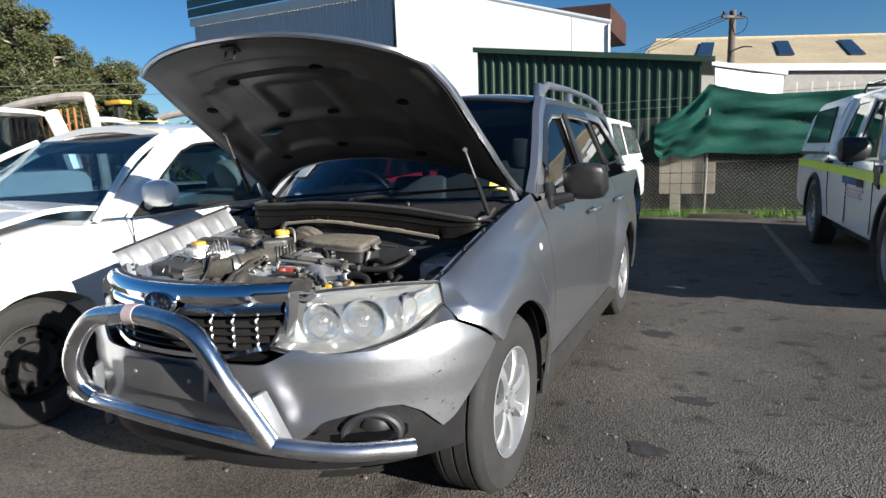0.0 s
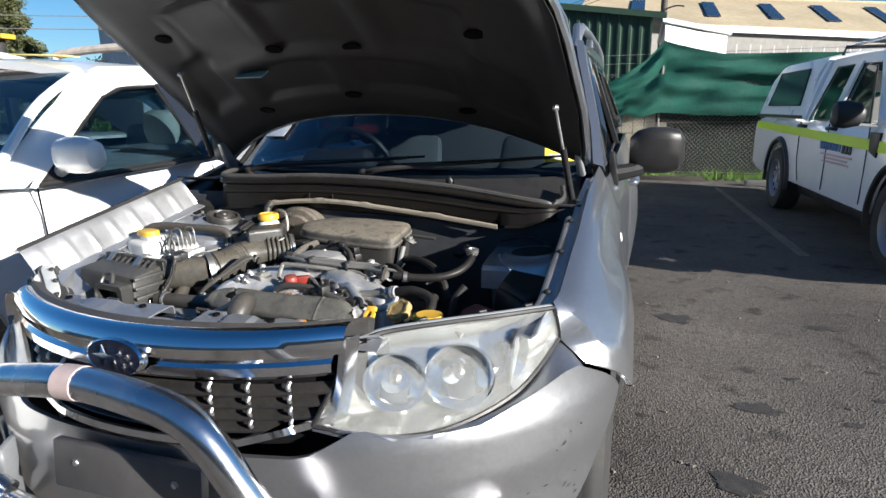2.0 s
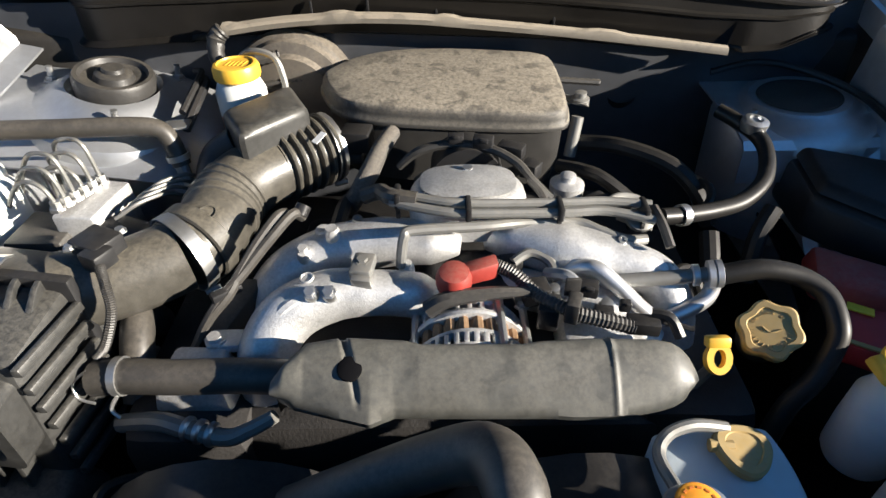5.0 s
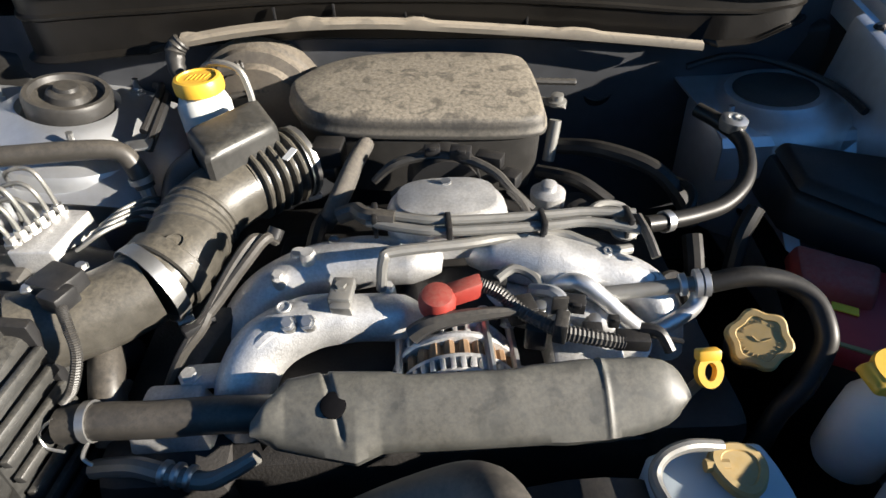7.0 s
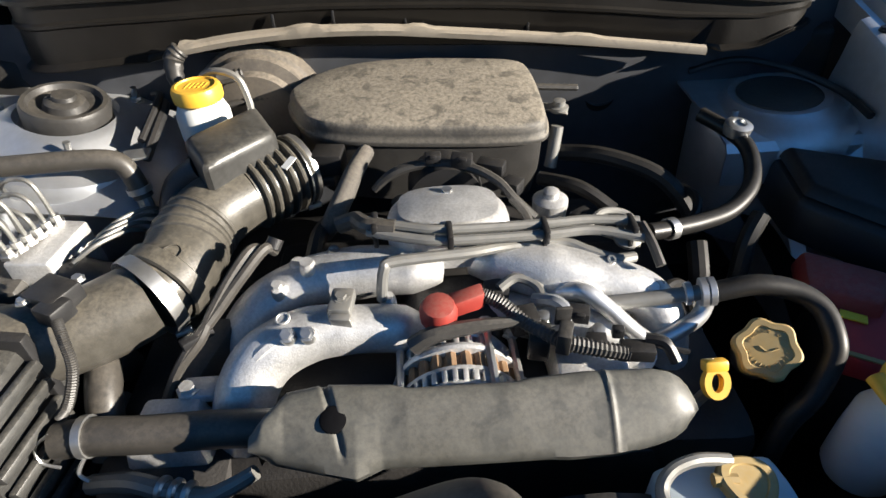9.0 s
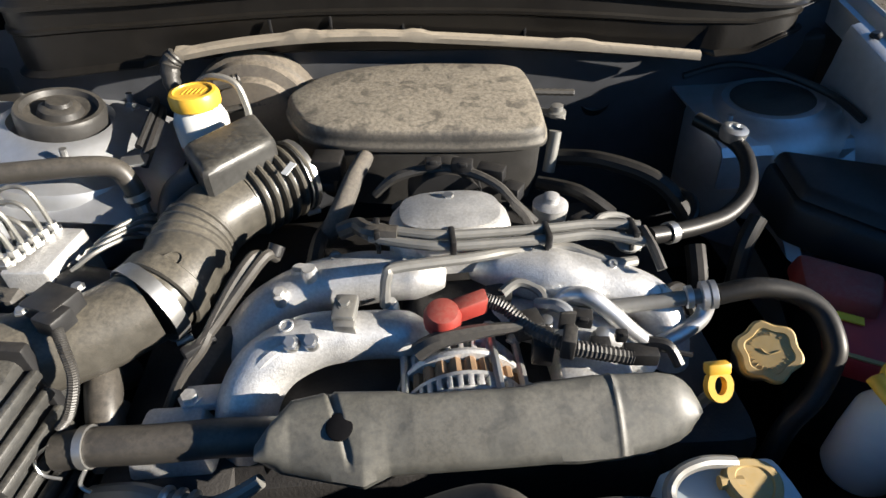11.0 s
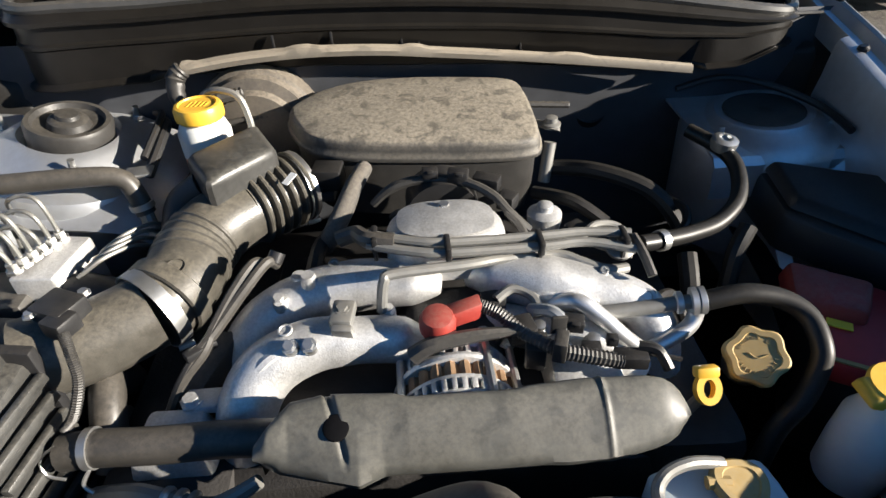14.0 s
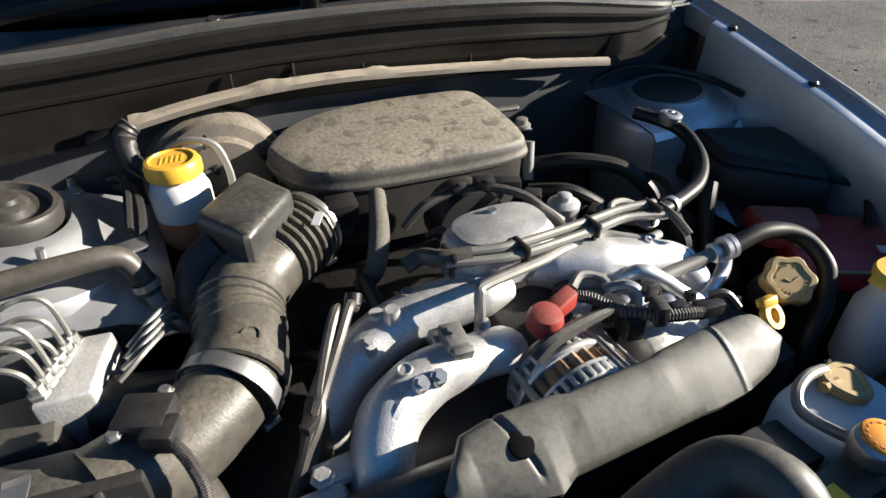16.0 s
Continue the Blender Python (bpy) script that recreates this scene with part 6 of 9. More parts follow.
lathe(mound, [(1.8, 0), (1.5, 0.5), (1.0, 1.0), (0.5, 1.35), (0.1, 1.45)], (-9.3, 11.6, 0), (0, 0, 1), 24)
for v in mound.verts:
    v.co += Vector((1, 1, 1)) * 0.12 * noise.noise(v.co * 1.6)
pile = part("gravel_heap", mound, material("dark_gravel", (0.10, 0.085, 0.075), 0.95, 0, 20, 0.4, bump=0.6, bump_scale=60), None)
tagged(pile, "heap of dark grey gravel in the yard", "gravel heap")
for x, y in ((-11.4, 14.0), (-11.15, 14.1)):
    b = B()
    cyl(b, (x, y, 0), (x, y, 2.3), 0.05)
    tagged(part("fence_post", b, WALL_GREY, None), "pale upright post among the shrubs", "post", "pale posts")
mach = thing("yard_machine", (-19.5, 14.2, 0), "yellow-topped machine half hidden by shrubs", "machine")
b = B()
box(b, (-19.5, 14.2, 1.85), (0.25, 0.25, 3.7), bev=0.03)
part("mast", b, GRIME_SHADE, mach)
b = B()
box(b, (-19.5, 14.2, 3.78), (0.9, 0.5, 0.16), bev=0.03)
part("top_cover", b, material("machine_yellow", (0.62, 0.36, 0.03), 0.5, 0, 8, 0.2), mach)
for k, z in ((0, 5.1), (1, 4.6)):
    b = B()
    tube(b, [(-40, 12, z + 0.6), (-22, 18, z), (-6, 26, z + 0.1)], 0.018, 5)
    tagged(part("overhead_cable", b, GALV, None), "thin overhead cable in front of the trees", "cable", "overhead cables")

# grass along the fence
b = B()
rnd = random.Random(3)
for k in range(5200):
    x, y = rnd.uniform(-3.2, 9.5), rnd.gauss(FY - 0.12, 0.16)
    h = rnd.uniform(0.04, 0.22) * (0.6 + 0.6 * noise.noise(Vector((x * 1.5, 0, 2))) + 0.3)
    a = rnd.uniform(0, 6.28)
    d = Vector((math.cos(a), math.sin(a), 0))
    t = Vector((rnd.uniform(-1, 1), rnd.uniform(-1, 1), 0)) * h * 0.5
    p = Vector((x, y, 0))
    b.faces.new([b.verts.new(v) for v in (p - d * 0.006, p + d * 0.006, p + t + Vector((0, 0, h)))])
grass = part("grass", b, GRASS, None, smooth=False)
tagged(grass, "strip of green grass and weeds under the fence", "grass", kind="stuff")
b = B()
hexbox(b, [(0.95, 10.45, 0), (2.05, 10.4, 0), (2.05, 10.58, 0), (0.95, 10.62, 0)], [(0.97, 10.47, 0.07), (2.03, 10.42, 0.07), (2.03, 10.56, 0.07), (0.97, 10.6, 0.07)], 0.01)
tagged(part("timber_sleeper", b, material("dark_timber", (0.05, 0.042, 0.035), 0.9, 0, 20, 0.3), None), "dark timber sleeper lying before the fence", "sleeper")
b = B()
hexbox(b, [(2.6, 9.9, 0), (4.6, 9.7, 0), (4.6, 9.92, 0), (2.6, 10.1, 0)], [(2.62, 9.92, 0.09), (4.58, 9.72, 0.09), (4.58, 9.9, 0.09), (2.62, 10.08, 0.09)], 0.015)
tagged(part("wheel_stop", b, CONCRETE, None), "low concrete wheel stop behind the truck", "wheel stop")
b = B()
loft(b, [[(2.05 + 0.05, 9.6, 0.004), (2.17, 9.6, 0.004)], [(2.28, 5.0, 0.004), (2.38, 5.0, 0.004)]])
tagged(part("bay_line", b, LINE, None, smooth=False), "faded yellow parking line on the asphalt", "road marking", kind="structure")
# a pale screen of pierced blocks leaning behind the cloth
blk = thing("block_screen", (0.75, FY + 0.25, 0), "pale pierced concrete blocks stacked behind the fence", "blocks")
for i in range(5):
    for j in range(8):
        if (i == 4 and j > 4) or j > 5 or (j < 2 and i != 1) or rnd.random() < 0.06:
            continue
        b = B()
        box(b, (0.48 + 0.2 * i, FY + 0.075, 0.1 + 0.2 * j), (0.19, 0.07, 0.19), bev=0.008)
        part("block", b, BLOCK, blk, smooth=False)

# loose stones and stains on the asphalt
STONE = material("loose_stone", (0.16, 0.14, 0.12), 0.9, 0, 60, 0.4)
b = B()
rnd = random.Random(12)
for k in range(900):
    x, y = rnd.uniform(-2.2, 4.2), rnd.uniform(-1.2, 5.0)
    r = rnd.choice((0.004, 0.004, 0.005, 0.007, 0.011))
    q = [Vector((rnd.uniform(0.7, 1.2) * r * math.cos(a), rnd.uniform(0.6, 1.1) * r * math.sin(a), 0)) for a in (0, 1.2, 2.5, 3.7, 5.0)]
    base = [b.verts.new((x + v.x, y + v.y, 0)) for v in q]
    mid = [b.verts.new((x + v.x * 0.7, y + v.y * 0.7, r * 0.7)) for v in q]
    b.faces.new(mid)
    for i in range(5):
        b.faces.new((base[i], base[(i + 1) % 5], mid[(i + 1) % 5], mid[i]))
tagged(part("loose_stones", b, STONE, None, smooth=False), "small loose stones and chips on the asphalt", "stones", kind="stuff")
STAIN = material("oil_stain", (0.050, 0.046, 0.043), 0.75, 0, 160, 0.55, bump=0.5, bump_scale=260)
for x, y, rx_, ry_ in ((1.81, 1.914, 0.035, 0.02), (1.18, 3.05, 0.10, 0.08), (1.30, 1.35, 0.08, 0.06), (1.99, 2.18, 0.03, 0.02), (2.06, 2.5, 0.035, 0.02), (1.66, 2.31, 0.02, 0.015), (1.45, 1.95, 0.09, 0.05), (2.3, 2.6, 0.04, 0.02), (2.2, 3.4, 0.05, 0.02), (0.98, 1.75, 0.02, 0.015), (0.6, 0.02, 0.10, 0.05), (2.0, 3.1, 0.1, 0.04)):
    b = B()
    ring = [b.verts.new((x + rx_ * math.cos(a) * (1 + 0.75 * noise.noise(Vector((x * 9 + 2.2 * math.cos(a), y * 9 + 2.2 * math.sin(a), 1)))), y + ry_ * math.sin(a) * (1 + 0.75 * noise.noise(Vector((x * 9 + 2.2 * math.cos(a), y * 9 + 2.2 * math.sin(a), 7)))), 0.003)) for a in (2 * math.pi * i / 28 for i in range(28))]
    b.faces.new(ring)
    tagged(part("oil_spot", b, STAIN, None, smooth=False), "dark oil spot soaked into the asphalt", "stain", "oil spots", "structure")

# ---- engine bay ----
def jitter_relief(b, amp, scale):
    for v in b.verts:
        v.co += Vector((noise.noise(v.co * scale), noise.noise(v.co * scale + Vector((7, 0, 0))), noise.noise(v.co * scale + Vector((0, 9, 0))))) * amp


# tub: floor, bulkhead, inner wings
# floor near-black, standing in for shade deep in the bay
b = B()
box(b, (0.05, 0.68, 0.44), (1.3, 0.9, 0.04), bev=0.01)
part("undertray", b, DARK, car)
# bulkhead paint coloured near-black, the bay's shade put into it
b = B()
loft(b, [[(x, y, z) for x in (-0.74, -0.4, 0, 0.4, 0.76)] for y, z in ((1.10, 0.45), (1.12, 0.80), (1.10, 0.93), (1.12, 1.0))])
part("bulkhead", thick(b, 0.02), material("shaded_bulkhead_paint", (0.05, 0.053, 0.06), 0.55, 0.2, 30, 0.25), car, "bulkhead panel with the bay's shade in its colour")
b = B()
box(b, (0.04, 0.72, 0.60), (0.58, 0.46, 0.30), bev=0.03)
box(b, (0.04, 0.70, 0.745), (0.40, 0.30, 0.05), bev=0.02)
box(b, (-0.23, 0.64, 0.66), (0.14, 0.34, 0.20), bev=0.03)
box(b, (0.31, 0.66, 0.66), (0.14, 0.34, 0.20), bev=0.03)
jitter_relief(b, 0.006, 30)
block = parts("engine_block", b, GRIME_SHADE, car, "grimy flat-four engine block")

INNER = [(0.42, -0.70, 0.905), (0.55, -0.705, 0.925), (0.75, -0.69, 0.975), (1.03, -0.645, 1.052), (1.2, -0.70, 1.06)]
# inner wing with pressed ribs on the lit side
b = B()
rows = []
n = 66
for i in range(n + 1):
    t = i / n
    y = lerp(0.46, 1.01, t)
    xt = lerp(-0.715, -0.640, t)
    zt = lerp(0.915, 1.048, t)
    rib = 0.006 if abs((t * 7.5) % 1 - 0.5) < 0.10 else 0.0
    end = 0.03 * max(0, 1 - t / 0.03) ** 2
    rows.append([(xt - 0.03, y, zt + 0.002), (xt - 0.004, y, zt + 0.004), (xt + 0.004, y, zt - 0.002), (xt + 0.016 + rib, y, zt - 0.018), (xt + 0.052 + rib, y, zt - 0.066), (xt + 0.058, y, zt - 0.075), (xt + 0.09, y, zt - 0.082)])
wing_l = part("inner_wing", thick(loft(b, rows), 0.004), SILVER_DULL, car, "silver inner wing with pressed ribs")
b = B()
tube(b, [(-0.722, 0.46, 0.922), (-0.69, 0.72, 0.985), (-0.646, 1.02, 1.056)], 0.007, 6)
part("wing_edge_seal", b, BLACK, wing_l)
b = B()
rows = []
for i in range(25):
    y = lerp(0.40, 1.0, i / 24)
    w = 0.02 * noise.noise(Vector((y * 6, 0, 0)))
    rows.append([(-0.63, y, curve1([(0.4, 0.83), (1.0, 0.955), (1.2, 1.0)], y)), (-0.57, y, curve1([(0.4, 0.82), (0.75, 0.875), (1.0, 0.925), (1.2, 0.94)], y) + w * 0.2), (-0.52, y, curve1([(0.4, 0.80), (0.75, 0.862), (1.0, 0.915), (1.2, 0.93)], y)), (-0.50, y, 0.60)])
part("wing_ledge", thick(loft(b, rows), 0.004), SILVER_DULL, car)
# shaded side
b = B()
rows = []
for i in range(31):
    t = i / 30
    y = lerp(0.42, 1.015, t)
    xt, zt = fender_top(y)
    sh = curve1([(0.42, 0.66), (0.74, 0.68), (0.84, 0.76), (0.90, 0.846), (1.30, 0.862)], y)
    rows.append([(xt - 0.004, y, zt - 0.004), (xt - 0.016, y, zt - 0.016), (xt - 0.036, y, zt - 0.012), (xt - 0.046, y, zt - 0.016), (xt - 0.050, y, zt - 0.026), (xt - 0.054, y, zt - 0.075), (xt - 0.062, y, sh + 0.012), (xt - 0.075, y, sh), (0.60, y, sh - 0.004), (0.585, y, sh - 0.02), (0.58, y, 0.60)])
wing_r = part("inner_wing", thick(loft(b, rows), 0.004), SILVER_DULL, car, "silver inner wing beside the battery")
b = B()
rows = []
for i in range(9):
    y = lerp(1.015, 1.36, i / 8)
    xt, zt = fender_top(y)
    rows.append([(xt - 0.004, y, zt - 0.004), (xt - 0.016, y, zt - 0.016), (xt - 0.030, y, zt - 0.014), (xt - 0.034, y, zt - 0.05)])
part("wing_flange", thick(loft(b, rows), 0.004), SILVER_DULL, wing_r)
# black box added for the dark, shaded gap behind the inner wing
b = B()
hexbox(b, [(0.60, 1.125, 0.70), (0.735, 1.05, 0.70), (0.735, 1.36, 0.70), (0.60, 1.36, 0.70)], [(0.62, 1.13, 0.93), (0.715, 1.06, 0.955), (0.715, 1.34, 1.0), (0.62, 1.34, 0.98)], 0.012)
part("cowl_shade_filler", b, RUBBER, car, "black filler standing in for shade beside the cowl")
b = B()
rows = []
for i in range(15):
    x = lerp(0.488, 0.705, i / 14)
    rows.append([(x, y, z + 0.05 * max(0, (x - 0.62)) ) for y, z in ((0.885, 0.79), (0.890, 0.842), (0.90, 0.853), (0.93, 0.858), (1.0, 0.862), (1.09, 0.866))])
part("tower_shelf", thick(loft(b, rows), 0.004), SILVER_DULL, car)
b = B()
tube(b, [(0.50, 1.085, 0.885), (0.57, 1.075, 0.905), (0.64, 1.04, 0.90), (0.685, 0.97, 0.892), (0.69, 0.90, 0.885)], 0.006, 8)
part("wiring_loom", b, BLACK, car, "black wiring round the strut tower")
b = B()
for y in (0.62, 0.80, 0.98, 1.14):
    xt, zt = fender_top(y)
    lathe(b, [(0.009, 0), (0.009, 0.004), (0.006, 0.008)], (xt - 0.030, y, zt - 0.014), (-0.2, 0, 1), 10)
parts("trim_clip", b, BLACK, wing_r)

# suspension towers
for c, col in (((-0.430, 0.952, 0.930), 0), ((0.613, 1.003, 0.872), 1)):
    c = Vector(c)
    b = B()
    lathe(b, [(0.128, -0.16), (0.140, -0.046), (0.134, -0.032), (0.112, -0.024), (0.092, -0.012), (0.080, -0.004), (0.070, 0.0), (0.064, 0.001), (0.061, -0.012), (0.03, -0.014)] if col == 0 else [(0.13, -0.20), (0.125, -0.03), (0.115, -0.012), (0.10, -0.004), (0.080, 0.0), (0.074, 0.006), (0.05, 0.004)], c, (0, 0, 1), 48, lobes=3, lobe=0.035 if col == 0 else 0.0)
    lean = Matrix.Translation(c) @ Matrix.Rotation(radians(9 if col == 0 else -5), 4, "Y") @ Matrix.Translation(-c)
    bmesh.ops.transform(b, matrix=lean, verts=b.verts)
    tw = part("suspension_tower", b, SILVER_DULL, car, "silver suspension tower")
    b = B()
    if col == 0:
        lathe(b, [(0.055, -0.012), (0.055, 0.016), (0.052, 0.021), (0.046, 0.021), (0.043, 0.014), (0.028, 0.012), (0.025, 0.020), (0.019, 0.024), (0.016, 0.024), (0.014, 0.029), (0.006, 0.030)], c, (0.05, -0.05, 1), 32)
    else:
        lathe(b, [(0.062, 0.006), (0.058, 0.007), (0.056, -0.012), (0.040, -0.014), (0.030, 0.004), (0.012, 0.006)], c, (0, 0, 1), 32)
    bmesh.ops.transform(b, matrix=lean, verts=b.verts)
    part("rubber_mount", b, BLACK_SEMI, tw, "black rubber strut mount")
    for k in range(3):
        a = 2 * math.pi * k / 3 + 0.9 + (0.6 if col else 0)
        b = B()
        cyl(b, c + Vector((0.098 * math.cos(a), 0.098 * math.sin(a), -0.014)), c + Vector((0.098 * math.cos(a), 0.098 * math.sin(a), 0.010)), 0.0045, seg=8)
        bolt(b, c + Vector((0.098 * math.cos(a), 0.098 * math.sin(a), -0.012)), (0, 0, 1), 0.008, 0.008)
        bmesh.ops.transform(b, matrix=lean, verts=b.verts)
        part("stud", b, STEEL, tw)
# pressed shelf around the lit tower
b = B()
rows = []
for i in range(17):
    x = lerp(-0.585, -0.285, i / 16)
    rows.append([(x, y, 0.912 - 0.14 * (x + 0.43) - 0.05 * max(0, (0.88 - y) / 0.1) - 0.03 * max(0, (x + 0.36) / 0.075) ** 2 + 0.004 * noise.noise(Vector((x * 20, y * 20, 0)))) for y in (0.80, 0.83, 0.86, 0.89, 0.95, 1.0, 1.03)])
part("tower_shelf", thick(loft(b, rows), 0.004), SILVER_DULL, car)

# cowl: trough wall, lip seal, grille panel
LIP = [(-0.52, 1.26, 1.075), (-0.53, 1.16, 1.070), (-0.522, 1.09, 1.064), (-0.490, 1.062, 1.061), (-0.43, 1.06, 1.062), (-0.315, 1.06, 1.063), (-0.142, 1.06, 1.070), (0.09, 1.06, 1.066), (0.317, 1.06, 1.050), (0.435, 1.06, 1.036), (0.525, 1.06, 1.023), (0.60, 1.062, 1.012), (0.645, 1.072, 1.006), (0.670, 1.10, 1.005), (0.680, 1.15, 1.012), (0.665, 1.25, 1.03)]
lip = spline(LIP, 5)
face = [p for p in lip if -0.49 <= p.x <= 0.64 and p.y < 1.08]
b = B()
rows = []
for i, p in enumerate(lip):
    d = (lip[min(i + 1, len(lip) - 1)] - lip[max(i - 1, 0)]).normalized()
    nn = Vector((d.y, -d.x, 0)).normalized()
    low = curve1([(-0.55, 0.950), (-0.38, 0.962), (-0.1, 0.968), (0.2, 0.955), (0.45, 0.932), (0.58, 0.938), (0.63, 0.958), (0.70, 0.962)], p.x)
    s = abs(math.sin(i * 0.55)) * 0.004
    mid = 0.0 if -0.33 < p.x < 0.52 else 1.0
    fl = 0.0
    at = lambda f, o: Vector((p.x * lerp(1, 0.99, f), p.y, lerp(p.z, low, f))) + nn * o
    rows.append([p + nn * 0.004, at(0.10, 0.014), at(0.16, 0.014), at(0.19, 0.004), at(0.40, 0.006 + fl * 0.5), at(0.43, 0.010 + fl), at(0.47, 0.010 + fl), at(0.50, 0.006 + fl), at(0.94, 0.014 * mid - 0.004 + fl), at(1.0, 0.026 * mid - 0.006), at(1.02, 0.026 * mid - 0.006), at(1.12, -0.03)])
cowl = part("cowl_trough", thick(loft(b, rows), 0.004), material("cowl_black", (0.011, 0.010, 0.009), 0.34, 0, 40, 0.3, bump=0.05, bump_scale=300, dust=0.02, spec=0.25), car, "black plastic cowl trough")
b = B()
tube(b, [p + Vector((0, 0, 0.006)) for p in lip], 0.0085, 8, smooth=False)
part("lip_seal", b, material("satin_seal", (0.05, 0.05, 0.05), 0.3, 0, 60, 0.2, dust=0.15), cowl, "rubber lip seal along the cowl")
b = B()
rows = []
for i in range(29):
    u = i / 14 - 1
    w = screen_pt(u * 0.97, 0.0)
    x = w.x
    yl = curve1([(p.x, p.y) for p in face], x)
    zl = curve1([(p.x, p.z) for p in face], x)
    rows.append([(x, yl + 0.012, zl - 0.002), (x, lerp(yl, w.y, 0.25), zl - 0.022), (x, lerp(yl, w.y, 0.7), lerp(zl, w.z, 0.7) - 0.02), (x, w.y + 0.004, w.z + 0.002)])
part("cowl_panel", thick(loft(b, rows), 0.004), BLACK, cowl, "black plastic cowl panel")
# vent slots are near-black blocks painting the shade inside
b = B()
for cx, wd in ((-0.40, 0.16), (-0.06, 0.12), (0.30, 0.10)):
    for k in range(int(wd / 0.011)):
        for j in range(3):
            x = cx - wd / 2 + 0.011 * k
            yl = curve1([(p.x, p.y) for p in face], x)
            zl = curve1([(p.x, p.z) for p in face], x)
            box(b, (x, yl + 0.045 + 0.014 * j, zl - 0.014 + 0.003 * j), (0.007, 0.010, 0.004), bev=0)
part("cowl_vent", b, DARK, cowl, smooth=False)["kind"] = "stuff"
for x, y in ((-0.15, 1.10), (0.33, 1.10)):
    b = B()
    lathe(b, [(0.014, 0), (0.014, 0.012), (0.008, 0.022)], (x, y, 1.058), (0, -0.2, 1), 12)
    part("washer_nozzle", b, BLACK, cowl)
for x0, x1, y0 in ((-0.45, 0.12, 1.20), (0.02, 0.60, 1.19)):
    b = B()
    a_, e_ = Vector((x0 - 0.02, y0 - 0.03, 1.075)), screen_pt(x1 / 0.72, 0.09) + Vector((0, -0.012, 0.014))
    tube(b, [a_, a_ + Vector((0.08, 0.005, 0.018)), a_.lerp(e_, 0.5) + Vector((0, 0, 0.006)), e_], [0.012, 0.009, 0.006, 0.005], 8)
    lathe(b, [(0.016, -0.015), (0.016, 0.01), (0.008, 0.016)], a_, (0, -0.3, 1), 12)
    wp = part("wiper", b, BLACK, car, "black windscreen wiper")
    b = B()
    tube(b, [screen_pt(lerp(x0 * 0.9, x1 + 0.06, k / 12) / 0.72, 0.05 + 0.05 * k / 12) + Vector((0, -0.008, 0.012)) for k in range(13)], 0.005, 6, smooth=False)
    part("wiper_blade", b, RUBBER, wp)

# black box added as the shade between cowl end and wing
b = B()
hexbox(b, [(-0.84, 1.04, 0.86), (-0.54, 1.06, 0.86), (-0.54, 1.30, 0.90), (-0.84, 1.34, 0.90)], [(-0.80, 1.06, 0.985), (-0.545, 1.085, 0.955), (-0.55, 1.28, 1.02), (-0.80, 1.32, 1.04)], 0.01)
part("cowl_shade_filler", b, RUBBER, car, "black filler standing in for shade beside the cowl")

# dusty weather strip on the bulkhead flange
b = B()
strip = spline([(-0.284, 1.030, 0.981), (-0.20, 1.036, 0.990), (-0.1, 1.040, 0.994), (0.0, 1.045, 0.990), (0.08, 1.048, 0.982), (0.22, 1.048, 0.968), (0.36, 1.047, 0.952), (0.497, 1.044, 0.935)], 6)
rows = []
for i, p in enumerate(strip):
    w = 0.0105 * (1 - 0.5 * i / len(strip))
    hmp = 0.003 if i % 11 in (0, 1) else 0.0
    rows.append([p + Vector((0, -w, -0.005)), p + Vector((0, -w, 0.002)), p + Vector((0, -w * 0.6, 0.006 + hmp)), p + Vector((0, w * 0.6, 0.008 + hmp)), p + Vector((0, w, 0.004)), p + Vector((0, w, -0.005))])
strip_ob = part("weather_strip", loft(b, rows, True, True), material("dust_caked_strip", (0.10, 0.09, 0.075), 0.7, 0, 60, 0.2, dust=0.85, dust_colour=(0.36, 0.31, 0.24), mottle=0.8), car, "dust-caked weather strip")
for i in (9, 14, 21, 23, 30):
    b = B()
    box(b, strip[i] + Vector((0, 0.012, 0.014)), (0.004, 0.004, 0.022), bev=0.001)
    part("strip_tab", b, BLACK, strip_ob)
b = B()
tube(b, [(-0.282, 1.026, 0.984), (-0.294, 1.02, 0.972), (-0.294, 1.008, 0.945), (-0.280, 1.0, 0.925)], [0.012, 0.013, 0.011, 0.009], 10, 5, ridge=0.0015)
part("corner_conduit", b, BLACK_SEMI, strip_ob)

# radiator support and front panel
# silver paint turned blue-grey, the sky's reflection put into its colour
SUPPORT = material("sky_tinted_silver", (0.28, 0.295, 0.325), 0.36, 0.5, 50, 0.2, dust=0.12, rough_vary=0.12)
b = B()
rows = []
for k in range(-24, 25):
    x = 0.445 * k / 24
    yf, yb = gy(min(0.425, abs(x))) + 0.045 + 0.25 * max(0, abs(x) - 0.42), 0.30 + 0.25 * max(0, abs(x) - 0.32)
    rows.append([(x, yf, 0.872), (x, yf + 0.02, 0.858), (x, yb - 0.05, 0.852), (x, yb, 0.848), (x, yb + 0.004, 0.80), (x, yb + 0.03, 0.795)])
sup = part("radiator_support", thick(loft(b, rows), 0.004), SUPPORT, car, "silver radiator support panel, sky tint in its colour")
